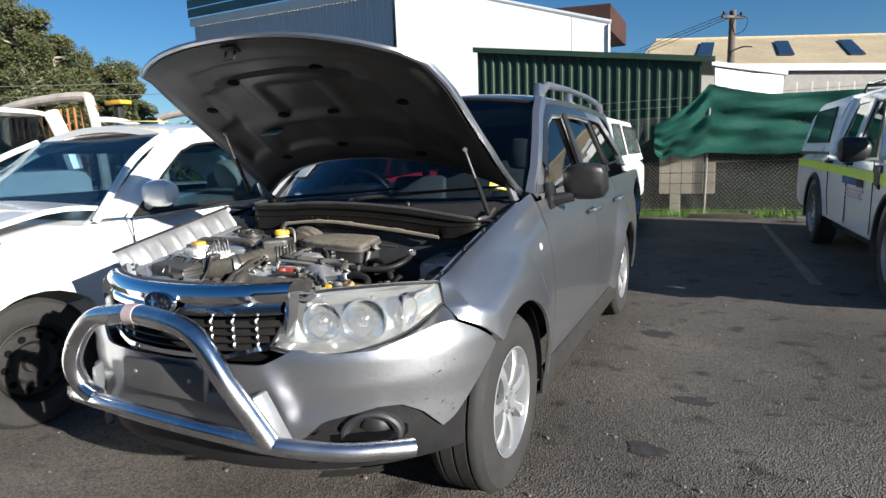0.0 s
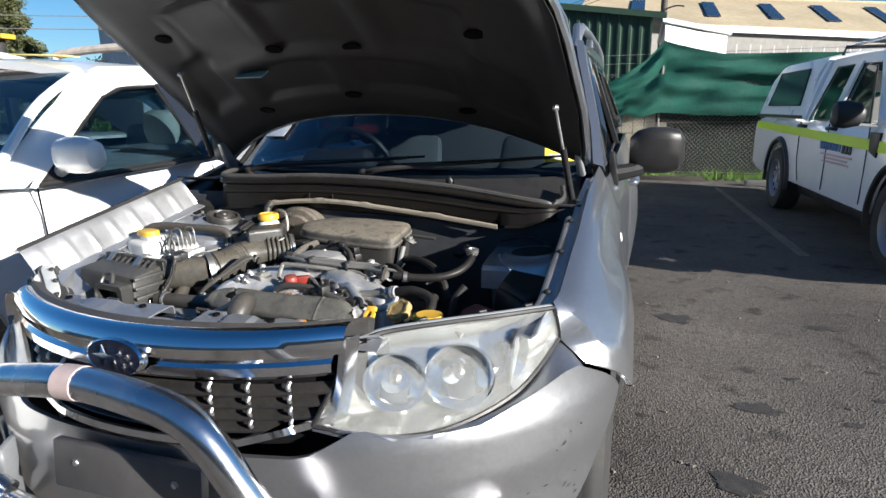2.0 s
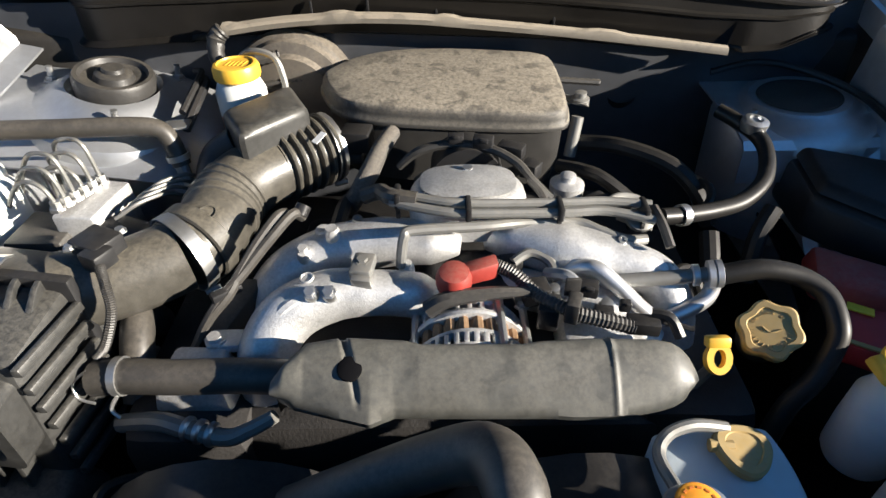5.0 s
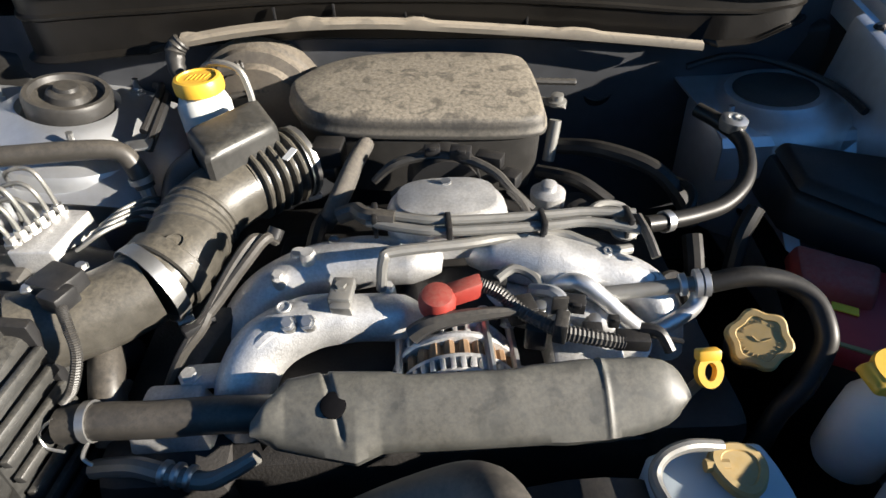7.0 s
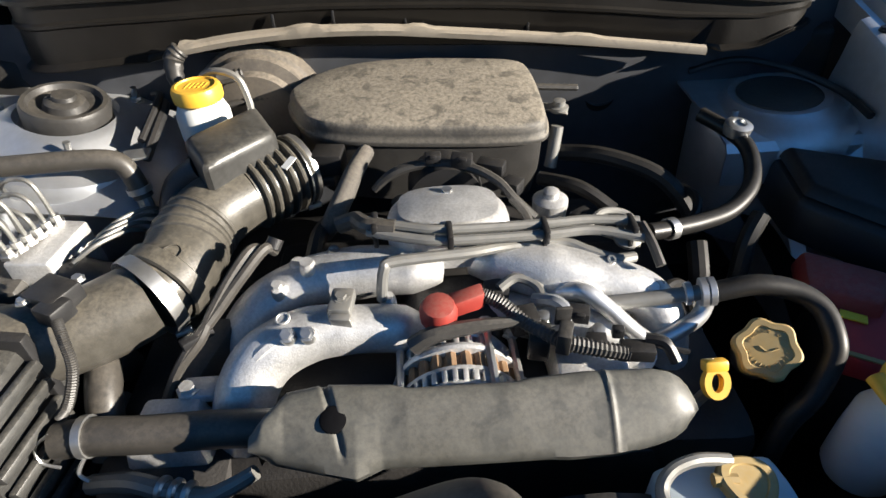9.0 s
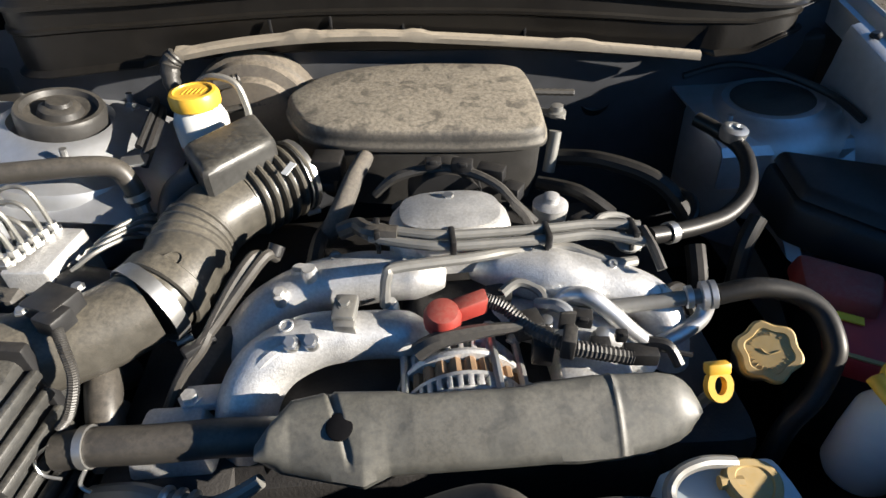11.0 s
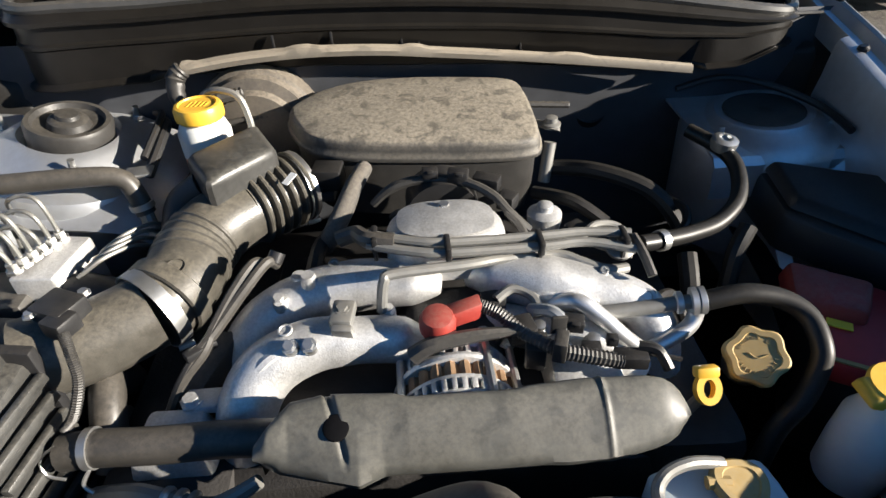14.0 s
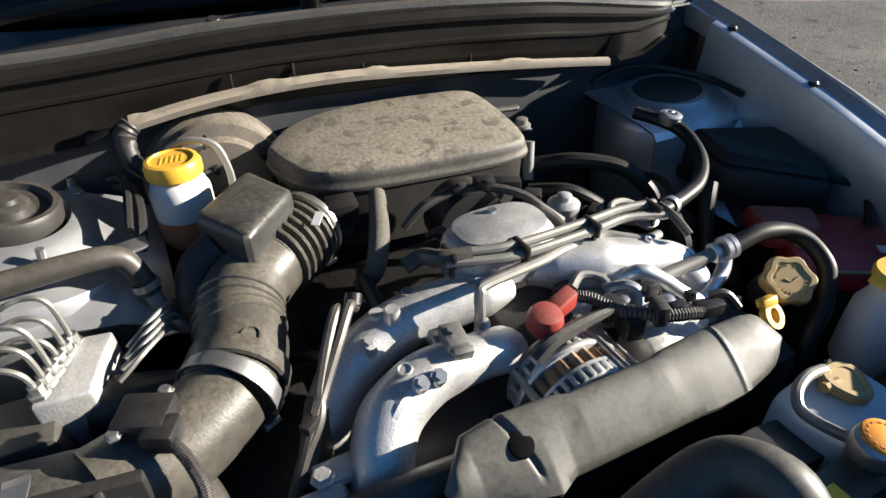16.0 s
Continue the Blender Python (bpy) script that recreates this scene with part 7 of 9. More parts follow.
for x0, x1 in ((-0.345, -0.045), (0.055, 0.275)):
    b = B()
    rows = []
    for i in range(19):
        x = lerp(x0, x1, i / 18)
        st = 0.006 if (0.28 < i / 18 < 0.56) else 0.0
        yf = gy(x) + 0.052
        nt = 0.018 if (i < 4 or i > 13) else 0.0
        rows.append([(x, yf, 0.872 + st), (x, yf + 0.05, 0.878 + st), (x, 0.268 + nt, 0.884 + st), (x, 0.278 + nt, 0.880 + st), (x, 0.28 + nt, 0.862)])
    pl = part("top_plate", thick(loft(b, rows), 0.003), SUPPORT, sup, "folded steel top plate", angle=20)
    for x in (x0 + 0.035, x1 - 0.055):
        # near-black disc paints the hole's shade on the plate
        b = B()
        lathe(b, [(0.0075, -0.004), (0.0075, 0.0004), (0.002, 0.0006)], (x, 0.266, 0.8865), (0, -0.05, 1), 18)
        part("mount_hole_disc", b, DARK, pl)
    b = B()
    for x in (lerp(x0, x1, 0.25), lerp(x0, x1, 0.75), lerp(x0, x1, 0.5)):
        lathe(b, [(0.005, 0), (0.005, 0.003), (0.003, 0.004)], (x, gy(x) + 0.075, 0.884), (0, 0, 1), 10)
    parts("rivet", b, STEEL, pl)
b = B()
rows = []
for k in range(-20, 21):
    x = 0.43 * k / 20
    y = gy(x)
    rows.append([(x, y + 0.030, 0.904), (x, y + 0.042, 0.910), (x, y + 0.062, 0.900), (x, y + 0.056, 0.876), (x, y + 0.030, 0.880)])
part("grille_top_seal", loft(b, rows, True, True), BLACK_SEMI, sup, "black rubber strip on top of the grille")
for x in (-0.235, 0.015):
    b = B()
    tube(b, [(x - 0.014, 0.315, 0.852), (x - 0.014, 0.313, 0.872), (x + 0.014, 0.313, 0.872), (x + 0.014, 0.315, 0.852)], 0.004, 6, smooth=False)
    box(b, (x, 0.318, 0.857), (0.034, 0.010, 0.007), bev=0.001)
    parts("clip", b, BLACK_SEMI, sup)
b = B()
box(b, (0.0, 0.345, 0.801), (0.62, 0.042, 0.042), bev=0.012)
box(b, (0.0, 0.345, 0.62), (0.64, 0.03, 0.36), bev=0.004)
rad = part("radiator", b, BLACK_SEMI, car, "black radiator with plastic header tank")
b = B()
box(b, (0.135, 0.338, 0.8235), (0.075, 0.022, 0.002), bev=0)
part("caution_label", b, YELLOW_TAG, rad)
b = B()
lathe(b, [(0.022, -0.012), (0.0235, 0.0), (0.022, 0.004), (0.019, 0.006)], (0.227, 0.351, 0.842), (0, -0.1, 1), 30, lobes=2, lobe=0.13)
cyl(b, (0.227, 0.352, 0.81), (0.227, 0.351, 0.832), 0.018)
cap = part("radiator_cap", b, STEEL, rad, "steel radiator cap with orange disc")
b = B()
lathe(b, [(0.0185, 0), (0.0185, 0.002), (0.0168, 0.003)], (0.227, 0.350, 0.848), (0, -0.1, 1), 24)
lb = part("cap_disc", b, ORANGE, cap)
b = B()
for k in range(14):
    a = 2 * math.pi * k / 14
    box(b, Vector((0.227, 0.350, 0.8512)) + Vector((0.0135 * math.cos(a), 0.0135 * math.sin(a), 0.0014 * math.sin(a))), (0.0018, 0.0034, 0.0006), rz=math.degrees(a), bev=0)
part("cap_writing", b, material("dark_orange_ink", (0.55, 0.16, 0.02), 0.6), cap, smooth=False)
# radiator hoses
b = B()
tube(b, [(0.088, 0.318, 0.825), (0.090, 0.326, 0.855), (0.088, 0.352, 0.876), (0.070, 0.385, 0.868), (0.02, 0.395, 0.838), (-0.05, 0.392, 0.800), (-0.12, 0.40, 0.75), (-0.17, 0.44, 0.70)], [0.023, 0.023, 0.024, 0.024, 0.023, 0.023, 0.022, 0.022], 16)
hose = part("radiator_hose", b, HOSE, car, "dusty black radiator hose")
b = B()
lathe(b, [(0.0255, -0.006), (0.0265, -0.006), (0.0265, 0.006), (0.0255, 0.006)], (0.0895, 0.325, 0.852), (0.0, 0.25, 1), 20)
box(b, (0.112, 0.315, 0.853), (0.012, 0.010, 0.010), bev=0.002)
part("spring_clamp", b, STEEL, hose)
b = B()
lathe(b, [(0.026, 0), (0.026, 0.014), (0.02, 0.02)], (0.088, 0.318, 0.818), (0, 0.1, 1), 18)
part("hose_neck", b, material("tan_neck", (0.30, 0.24, 0.17), 0.6, 0, 60, 0.2), hose)
# fans under the hose
for cx in (-0.16, 0.17):
    b = B()
    lathe(b, [(0.15, -0.02), (0.155, -0.02), (0.155, 0.03), (0.15, 0.03)], (cx, 0.40, 0.64), (0, 1, 0), 30)
    fan = part("fan_shroud", b, BLACK, rad)
    for k in range(7):
        a = 2 * math.pi * k / 7
        b = B()
        loft(b, [[(cx + r_ * math.cos(a + o), 0.40 + d, 0.64 + r_ * math.sin(a + o)) for o, d in ((-0.16, -0.01), (0.16, 0.015))] for r_ in (0.03, 0.09, 0.145)])
        part("fan_blade", thick(b, 0.002), BLACK, fan)

# belt cover
BACK = [(-0.123, 0.487, 0.832), (-0.111, 0.498, 0.842), (-0.092, 0.521, 0.846), (-0.058, 0.524, 0.85), (0.002, 0.519, 0.85), (0.017, 0.514, 0.85), (0.116, 0.512, 0.85), (0.13, 0.515, 0.85), (0.182, 0.518, 0.85), (0.242, 0.517, 0.848), (0.258, 0.515, 0.845), (0.268, 0.511, 0.841), (0.2745, 0.505, 0.836), (0.278, 0.496, 0.831)]
FRONT = [(-0.125, 0.485, 0.822), (-0.118, 0.478, 0.818), (-0.102, 0.469, 0.816), (-0.061, 0.457, 0.816), (-0.029, 0.448, 0.816), (-0.007, 0.458, 0.816), (0.072, 0.456, 0.816), (0.138, 0.455, 0.816), (0.158, 0.453, 0.816), (0.199, 0.453, 0.816), (0.240, 0.461, 0.816), (0.256, 0.466, 0.816), (0.267, 0.472, 0.817), (0.2745, 0.481, 0.820), (0.278, 0.492, 0.826)]


def along(table, x):
    """Point of an edge, given as points in order of x, at one x."""
    return Vector((x, curve1([(p[0], p[1]) for p in table], x), curve1([(p[0], p[2]) for p in table], x)))


b = B()
rows = []
x0, x1 = max(BACK[0][0], FRONT[0][0]), min(BACK[-1][0], FRONT[-1][0])
for i in range(221):
    x = lerp(x0, x1, i / 220)
    p, q = along(BACK, x), along(FRONT, x)
    end = min(1, (x - x0) / 0.03, (x1 - x) / 0.03)
    end = math.sin(max(0, end) * math.pi / 2)
    ridge = 0.0022 * max(0, 1 - abs(x - 0.198) / 0.004)
    row = [p + Vector((0, 0.001, -0.05)), p + Vector((0, 0.002, -0.006))]
    for k in range(15):
        v = k / 14
        bulge = 0.013 * math.sin(math.pi * v ** 0.8) ** 0.7 * (0.25 + 0.75 * end)
        groove = -0.0035 * max(0, 1 - (abs(x + 0.058 - 0.022 * v) / (0.0042 if v < 0.5 else 0.003)) ** 4) if v < 0.8 else 0
        y = lerp(p.y, lerp(0.456, q.y, 0.35), v) + 0.65 * (q.y - 0.456) * v ** 5
        row.append(Vector((x, y, lerp(p.z, q.z, v) + bulge + ridge + groove)))
    row += [q + Vector((0, 0.002, -0.008)), q + Vector((0, 0.016, -0.012))]
    rows.append(row)
loft(b, rows)
bmesh.ops.holes_fill(b, edges=[e for e in b.edges if e.is_boundary], sides=0)
belt = part("belt_cover", b, COVER, car, "worn grey plastic belt cover", angle=50)
# near-black disc on the cover paints the shade of a bolt hole
b = B()
hx, hv = -0.048, 0.5
hp_, hq_ = along(BACK, hx), along(FRONT, hx)
hole = Vector((hx, lerp(hp_.y, lerp(0.456, hq_.y, 0.35), hv), lerp(hp_.z, hq_.z, hv) + 0.0128))
lathe(b, [(0.0120, -0.004), (0.0120, 0.0004), (0.0110, 0.0010), (0.002, 0.0012)], hole, (0, -0.35, 1), 26)
part("cover_hole_disc", b, DARK, belt, "near-black disc painted as a bolt hole's shade")

# alternator
b = B()
ALT = Vector((0.068, 0.0, 0.775))


def alt_ring(bb, y0, y1, r):
    lathe(bb, [(r, 0), (r, y1 - y0)], (ALT.x, y0, ALT.z), (0, 1, 0), 36)


alt_ring(b, 0.522, 0.606, 0.050)
lathe(b, [(0.060, 0), (0.0645, 0.002), (0.0645, 0.006), (0.060, 0.007)], (ALT.x, 0.520, ALT.z), (0, 1, 0), 36)
lathe(b, [(0.060, 0), (0.0655, 0.001), (0.0655, 0.005), (0.060, 0.006)], (ALT.x, 0.5385, ALT.z), (0, 1, 0), 36)
lathe(b, [(0.061, 0), (0.068, 0.001), (0.069, 0.005), (0.067, 0.010), (0.060, 0.011)], (ALT.x, 0.561, ALT.z), (0, 1, 0), 36)
lathe(b, [(0.060, 0), (0.064, 0.003), (0.058, 0.014), (0.045, 0.020), (0.02, 0.022)], (ALT.x, 0.585, ALT.z), (0, 1, 0), 36)
alt = part("alternator", b, CAST, car, "alloy alternator with copper windings")
b = B()
alt_ring(b, 0.545, 0.561, 0.0595)
for k in range(26):
    a = 2 * math.pi * k / 26
    c = Vector((ALT.x + 0.0590 * math.cos(a), 0, ALT.z + 0.0590 * math.sin(a)))
    cyl(b, (c.x, 0.544, c.z), (c.x, 0.562, c.z), 0.0062, seg=8)
parts("winding", b, COPPER, alt)
for n, y, w, r in ((20, 0.5325, 0.013, 0.0615), (15, 0.5785, 0.014, 0.0600)):
    for k in range(n):
        a = math.pi * (0.02 + 0.96 * k / (n - 1))
        b = B()
        box(b, (ALT.x + r * math.cos(a), y, ALT.z + r * math.sin(a)), (0.009, w, 0.0052), ry=-math.degrees(a), bev=0.0008)
        part("fin", b, CAST, alt)
for sx in (-1, 1):
    b = B()
    cyl(b, (ALT.x + sx * 0.062, 0.518, ALT.z + 0.030), (ALT.x + sx * 0.062, 0.545, ALT.z + 0.030), 0.010, 0.008, 12)
    part("mounting_lug", b, CAST, alt)
for x, z in ((0.010, 0.812), (0.128, 0.812), (0.10, 0.835)):
    b = B()
    cyl(b, (x, 0.52, z), (x, 0.60, z), 0.0045, seg=8)
    bolt(b, (x, 0.60, z), (0, 0.4, 1), 0.006, 0.006)
    part("through_bolt", b, STEEL, alt)
b = B()
tube(b, [(0.024, 0.572, 0.838), (0.045, 0.575, 0.85), (0.088, 0.580, 0.853), (0.132, 0.585, 0.85)], [0.010, 0.009, 0.0075, 0.005], 8)
part("loom_branch", b, BLACK_SEMI, alt)
# red terminal boot with its arm and the corrugated cable
b = B()
cR = Vector((0.052, 0.600, 0.845))
lathe(b, [(0.016, 0), (0.0195, 0.006), (0.0195, 0.018), (0.016, 0.025), (0.008, 0.0275)], cR, (0, -0.15, 1), 16)
hexbox(b, [(0.060, 0.592, 0.850), (0.10, 0.604, 0.852), (0.098, 0.626, 0.852), (0.060, 0.616, 0.850)], [(0.060, 0.594, 0.868), (0.100, 0.606, 0.872), (0.098, 0.624, 0.872), (0.060, 0.614, 0.868)], 0.003)
box(b, cR + Vector((0.0, -0.004, 0.006)), (0.030, 0.026, 0.016), rz=10, bev=0.004)
part("terminal_boot", b, RED, alt, "red rubber terminal boot")
b = B()
tube(b, [(0.096, 0.614, 0.864), (0.118, 0.603, 0.858), (0.140, 0.582, 0.848), (0.168, 0.556, 0.850)], 0.0065, 8, 17, ridge=0.0013)
tube(b, [(0.168, 0.556, 0.848), (0.20, 0.551, 0.842), (0.235, 0.549, 0.832)], 0.0075, 8, 17, ridge=0.0012)
part("corrugated_conduit", b, BLACK_SEMI, alt)
b = B()
box(b, (0.172, 0.558, 0.852), (0.014, 0.024, 0.026), rz=-20, bev=0.002)
box(b, (0.172, 0.572, 0.868), (0.016, 0.004, 0.022), bev=0.001)
part("conduit_clip", b, BLACK_SEMI, alt)
b = B()
box(b, (0.245, 0.552, 0.832), (0.034, 0.018, 0.016), rz=-8, bev=0.002)
tube(b, [(0.255, 0.56, 0.84), (0.272, 0.553, 0.84), (0.282, 0.54, 0.825)], 0.006, 8)
tube(b, [(0.262, 0.560, 0.83), (0.30, 0.552, 0.824)], 0.003, 6, smooth=False)
part("connector", b, BLACK, alt)

# intake manifold: plenum, throttle cover, runners
b = B()
dome = [(0.072 + 0.071 * math.copysign(abs(math.cos(a)) ** 0.72, math.cos(a)), 0.724 + 0.046 * math.copysign(abs(math.sin(a)) ** 0.72, math.sin(a))) for a in (2 * math.pi * k / 36 for k in range(36))]
slab(b, dome, 0.845, 0.899, 0.024, steps=6, dome=0.010)
man = part("intake_manifold", b, CAST, car, "rough cast alloy intake manifold")
b = B()
bolt(b, (0.072, 0.742, 0.904), (0, 0, 1), 0.0065, 0.006)
part("cover_bolt", b, STEEL, man)
b = B()
for x, y in ((0.047, 0.752), (0.098, 0.751)):
    lathe(b, [(0.0065, 0), (0.0060, 0.0015), (0.0045, 0.0015), (0.0045, 0)], (x, y, 0.899), (0, 0, 1), 14)
part("cast_ring", b, CAST, man)


def runner(pts, rad, name="runner"):
    bb = B()
    tube(bb, pts, rad, 16, 8)
    return part(name, bb, CAST, man)


runner([(0.095, 0.700, 0.838), (0.125, 0.690, 0.843), (0.18, 0.668, 0.840), (0.235, 0.655, 0.834), (0.285, 0.638, 0.822), (0.305, 0.615, 0.79), (0.31, 0.60, 0.74)], [0.018, 0.031, 0.034, 0.029, 0.026, 0.025, 0.025])
runner([(0.062, 0.674, 0.842), (0.03, 0.680, 0.843), (-0.03, 0.690, 0.838), (-0.095, 0.686, 0.828), (-0.145, 0.670, 0.808), (-0.175, 0.65, 0.77), (-0.18, 0.64, 0.72)], [0.010, 0.026, 0.031, 0.031, 0.030, 0.028, 0.026])
runner([(0.040, 0.628, 0.790), (0.012, 0.614, 0.820), (-0.035, 0.611, 0.828), (-0.085, 0.607, 0.828), (-0.130, 0.588, 0.815), (-0.152, 0.560, 0.785), (-0.155, 0.548, 0.74)], [0.014, 0.026, 0.026, 0.030, 0.032, 0.031, 0.030])
# webs and a pad cast on to the front bend
b = B()
tube(b, [(-0.045, 0.606, 0.842), (-0.085, 0.598, 0.846), (-0.125, 0.578, 0.838), (-0.150, 0.556, 0.812)], [0.006, 0.009, 0.009, 0.006], 10)
part("casting_rib", b, CAST, man)
b = B()
lathe(b, [(0.008, 0), (0.0075, 0.0022), (0.006, 0.0022), (0.0055, 0.001), (0.002, 0.001)], (-0.105, 0.604, 0.857), (-0.1, -0.1, 1), 18)
part("cast_ring", b, CAST, man)
runner([(0.10, 0.66, 0.80), (0.16, 0.63, 0.805), (0.23, 0.605, 0.80), (0.27, 0.58, 0.77)], [0.024, 0.024, 0.024, 0.024])
# cast plenum coloured near-black to paint a shaded gap between runners
b = B()
hexbox(b, [(0.0, 0.58, 0.76), (0.13, 0.58, 0.76), (0.13, 0.70, 0.76), (0.0, 0.70, 0.76)], [(0.02, 0.60, 0.815), (0.12, 0.60, 0.815), (0.12, 0.69, 0.83), (0.02, 0.69, 0.83)], 0.012)
part("plenum", b, GRIME_SHADE, man)
for at, ax, r, h in (((-0.087, 0.678, 0.845), (0, -0.1, 1), 0.009, 0.026), ((-0.100, 0.690, 0.842), (0, 0, 1), 0.010, 0.018)):
    b = B()
    lathe(b, [(r * 1.1, 0), (r, h * 0.8), (r * 0.8, h), (r * 0.3, h)], at, ax, 16)
    part("stub", b, CAST, man)
for x, y, z in ((-0.120, 0.660, 0.850), (-0.098, 0.590, 0.838), (-0.078, 0.589, 0.838), (-0.049, 0.622, 0.836), (0.296, 0.636, 0.836), (0.0, 0.636, 0.845)):
    b = B()
    cyl(b, (x, y + 0.003, z - 0.022), (x, y, z), 0.0095, 0.0085, 12)
    bolt(b, (x, y, z), (0, -0.3, 1), 0.0055, 0.007)
    part("bolt_boss", b, CAST if x < 0.29 else GREY_PIPE, man)
b = B()
hexbox(b, [(-0.062, 0.612, 0.835), (-0.036, 0.612, 0.835), (-0.036, 0.650, 0.838), (-0.062, 0.650, 0.838)], [(-0.060, 0.614, 0.848), (-0.038, 0.614, 0.848), (-0.038, 0.648, 0.852), (-0.060, 0.648, 0.852)], 0.002)
part("bracket", b, STEEL, man)
# throttle body and loom arch
b = B()
lathe(b, [(0.048, 0), (0.048, 0.05), (0.042, 0.055)], (0.075, 0.79, 0.858), (0, 1, 0.0), 28)
part("throttle_body", b, BLACK, man)
b = B()
tube(b, [(-0.015, 0.807, 0.872), (0.012, 0.808, 0.895), (0.055, 0.808, 0.905), (0.103, 0.794, 0.905), (0.135, 0.771, 0.898), (0.153, 0.751, 0.885), (0.176, 0.737, 0.865)], [0.005, 0.0065, 0.0065, 0.006, 0.006, 0.0055, 0.006], 8)
part("wiring_loom", b, BLACK_SEMI, man, "taped black wiring loom")
b = B()
box(b, (0.132, 0.802, 0.898), (0.034, 0.02, 0.018), rz=-25, bev=0.002)
box(b, (0.155, 0.776, 0.885), (0.022, 0.022, 0.02), rz=-35, bev=0.002)
part("loom_connector", b, BLACK, man)
b = B()
lathe(b, [(0.020, -0.03), (0.022, -0.008), (0.022, 0.0), (0.016, 0.004), (0.010, 0.005), (0.010, 0.012), (0.006, 0.014)], (0.202, 0.769, 0.868), (0, 0, 1), 20)
part("valve_sensor", b, CAST, man)
# small pipes across the top
b = B()
P0, P1, P2, P3 = Vector((-0.018, 0.694, 0.900)), Vector((0.07, 0.674, 0.896)), Vector((0.175, 0.681, 0.889)), Vector((0.283, 0.684, 0.884))
for o in (Vector((0, 0.007, 0.002)), Vector((0, -0.007, -0.002))):
    b = B()
    tube(b, [P0 + o, (P0 + P1) / 2 + o + Vector((0, -0.004, 0)), P1 + o, P2 + o + Vector((0, 0.002, 0)), (P2 + P3) / 2 + o + Vector((0, 0.006, 0)), P3 + o * (1 if o.y > 0 else 2.2)], 0.0058, 10)
    part("vacuum_pipe", b, GREY_PIPE, man, "grey vacuum pipe")
b = B()
tube(b, [(-0.053, 0.718, 0.885), (-0.032, 0.716, 0.893), P0, P0 + Vector((0.03, -0.008, 0))], 0.010, 10)
tube(b, [(0.284, 0.685, 0.886), (0.288, 0.659, 0.88), (0.293, 0.636, 0.866)], 0.0055, 8)
parts("vacuum_hose", b, HOSE, man)
for p in (P0 + Vector((0.008, 0, 0)), P1, P2, P3 - Vector((0.01, 0, 0))):
    b = B()
    box(b, p, (0.007, 0.030, 0.018), bev=0.002)
    box(b, p + Vector((0, -0.006, -0.014)), (0.005, 0.006, 0.022), bev=0.001)
    part("pipe_clip", b, BLACK, man)
b = B()
tube(b, [(-0.006, 0.633, 0.848), (-0.005, 0.634, 0.862), (-0.001, 0.642, 0.882), (0.010, 0.648, 0.886), (0.09, (0.069, 0.662, 0.88)[1], 0.880), (0.134, 0.676, 0.874), (0.194, 0.685, 0.868), (0.225, 0.673, 0.862), (0.252, 0.663, 0.857), (0.277, 0.668, 0.853)], 0.0062, 10, 6)
part("coolant_pipe", b, GREY_PIPE, man, "grey steel coolant pipe")
b = B()
lathe(b, [(0.016, 0), (0.017, 0.006), (0.010, 0.010)], (0.274, 0.692, 0.862), (0, -0.4, 1), 16)
hexbox(b, [(0.253, 0.714, 0.848), (0.292, 0.688, 0.848), (0.304, 0.72, 0.848), (0.266, 0.734, 0.848)], [(0.25, 0.702, 0.862), (0.282, 0.677, 0.862), (0.289, 0.698, 0.862), (0.258, 0.716, 0.862)], 0.002)
part("sensor_bracket", b, GREY_PIPE, man)

# intake duct, bellows and clamp
DUCT = [(-0.118, 0.880, 0.865), (-0.150, 0.852, 0.866), (-0.182, 0.822, 0.866), (-0.212, 0.792, 0.863), (-0.230, 0.755, 0.857), (-0.238, 0.708, 0.850), (-0.262, 0.662, 0.845), (-0.31, 0.628, 0.842), (-0.37, 0.60, 0.845)]
b = B()
tube(b, DUCT[:3], [0.044, 0.043, 0.044], 24, 2)
tube(b, DUCT[2:7], [0.045, 0.046, 0.046, 0.046, 0.046], 24, 10)
duct = part("intake_duct", b, DUCTM, car, "ribbed black rubber intake duct")
for k in range(6):
    t = 0.10 + 0.80 * k / 5
    p, d = Vector(DUCT[0]).lerp(Vector(DUCT[2]), t), Vector(DUCT[2]) - Vector(DUCT[0])
    b = B()
    lathe(b, [(0.042, -0.0045), (0.0505, -0.0025), (0.0515, 0.0), (0.0505, 0.0025), (0.042, 0.0045)], p, d, 26, ring=True)
    part("bellows_rib", b, DUCTM, duct)
sp = spline(DUCT, 10)
for k in range(4):
    i = 36 + 3 * k
    b = B()
    lathe(b, [(0.045, -0.004), (0.0480, -0.0015), (0.0480, 0.0015), (0.045, 0.004)], sp[i], sp[i + 1] - sp[i - 1], 26, ring=True)
    part("bellows_rib", b, DUCTM, duct)
screw_clamp(duct, sp[59], sp[60] - sp[58], 0.0485, 0.016)
screw_clamp(duct, sp[2], sp[3] - sp[1], 0.048, 0.014)
b = B()
lathe(b, [(0.0475, -0.010), (0.0505, -0.008), (0.0505, 0.010), (0.0475, 0.012)], sp[55], sp[56] - sp[54], 28, ring=True)
part("duct_collar", b, DUCTM, duct)
b = B()
tube(b, DUCT[6:], [0.043, 0.043, 0.045], 24, 6)
maf = part("airflow_pipe", b, DUCTM, car, "black airflow sensor pipe")
b = B()
box(b, (-0.322, 0.622, 0.893), (0.042, 0.036, 0.022), rz=-25, bev=0.003)
box(b, (-0.312, 0.600, 0.893), (0.026, 0.026, 0.020), rz=-25, bev=0.003)
part("airflow_sensor", b, BLACK, maf)
b = B()
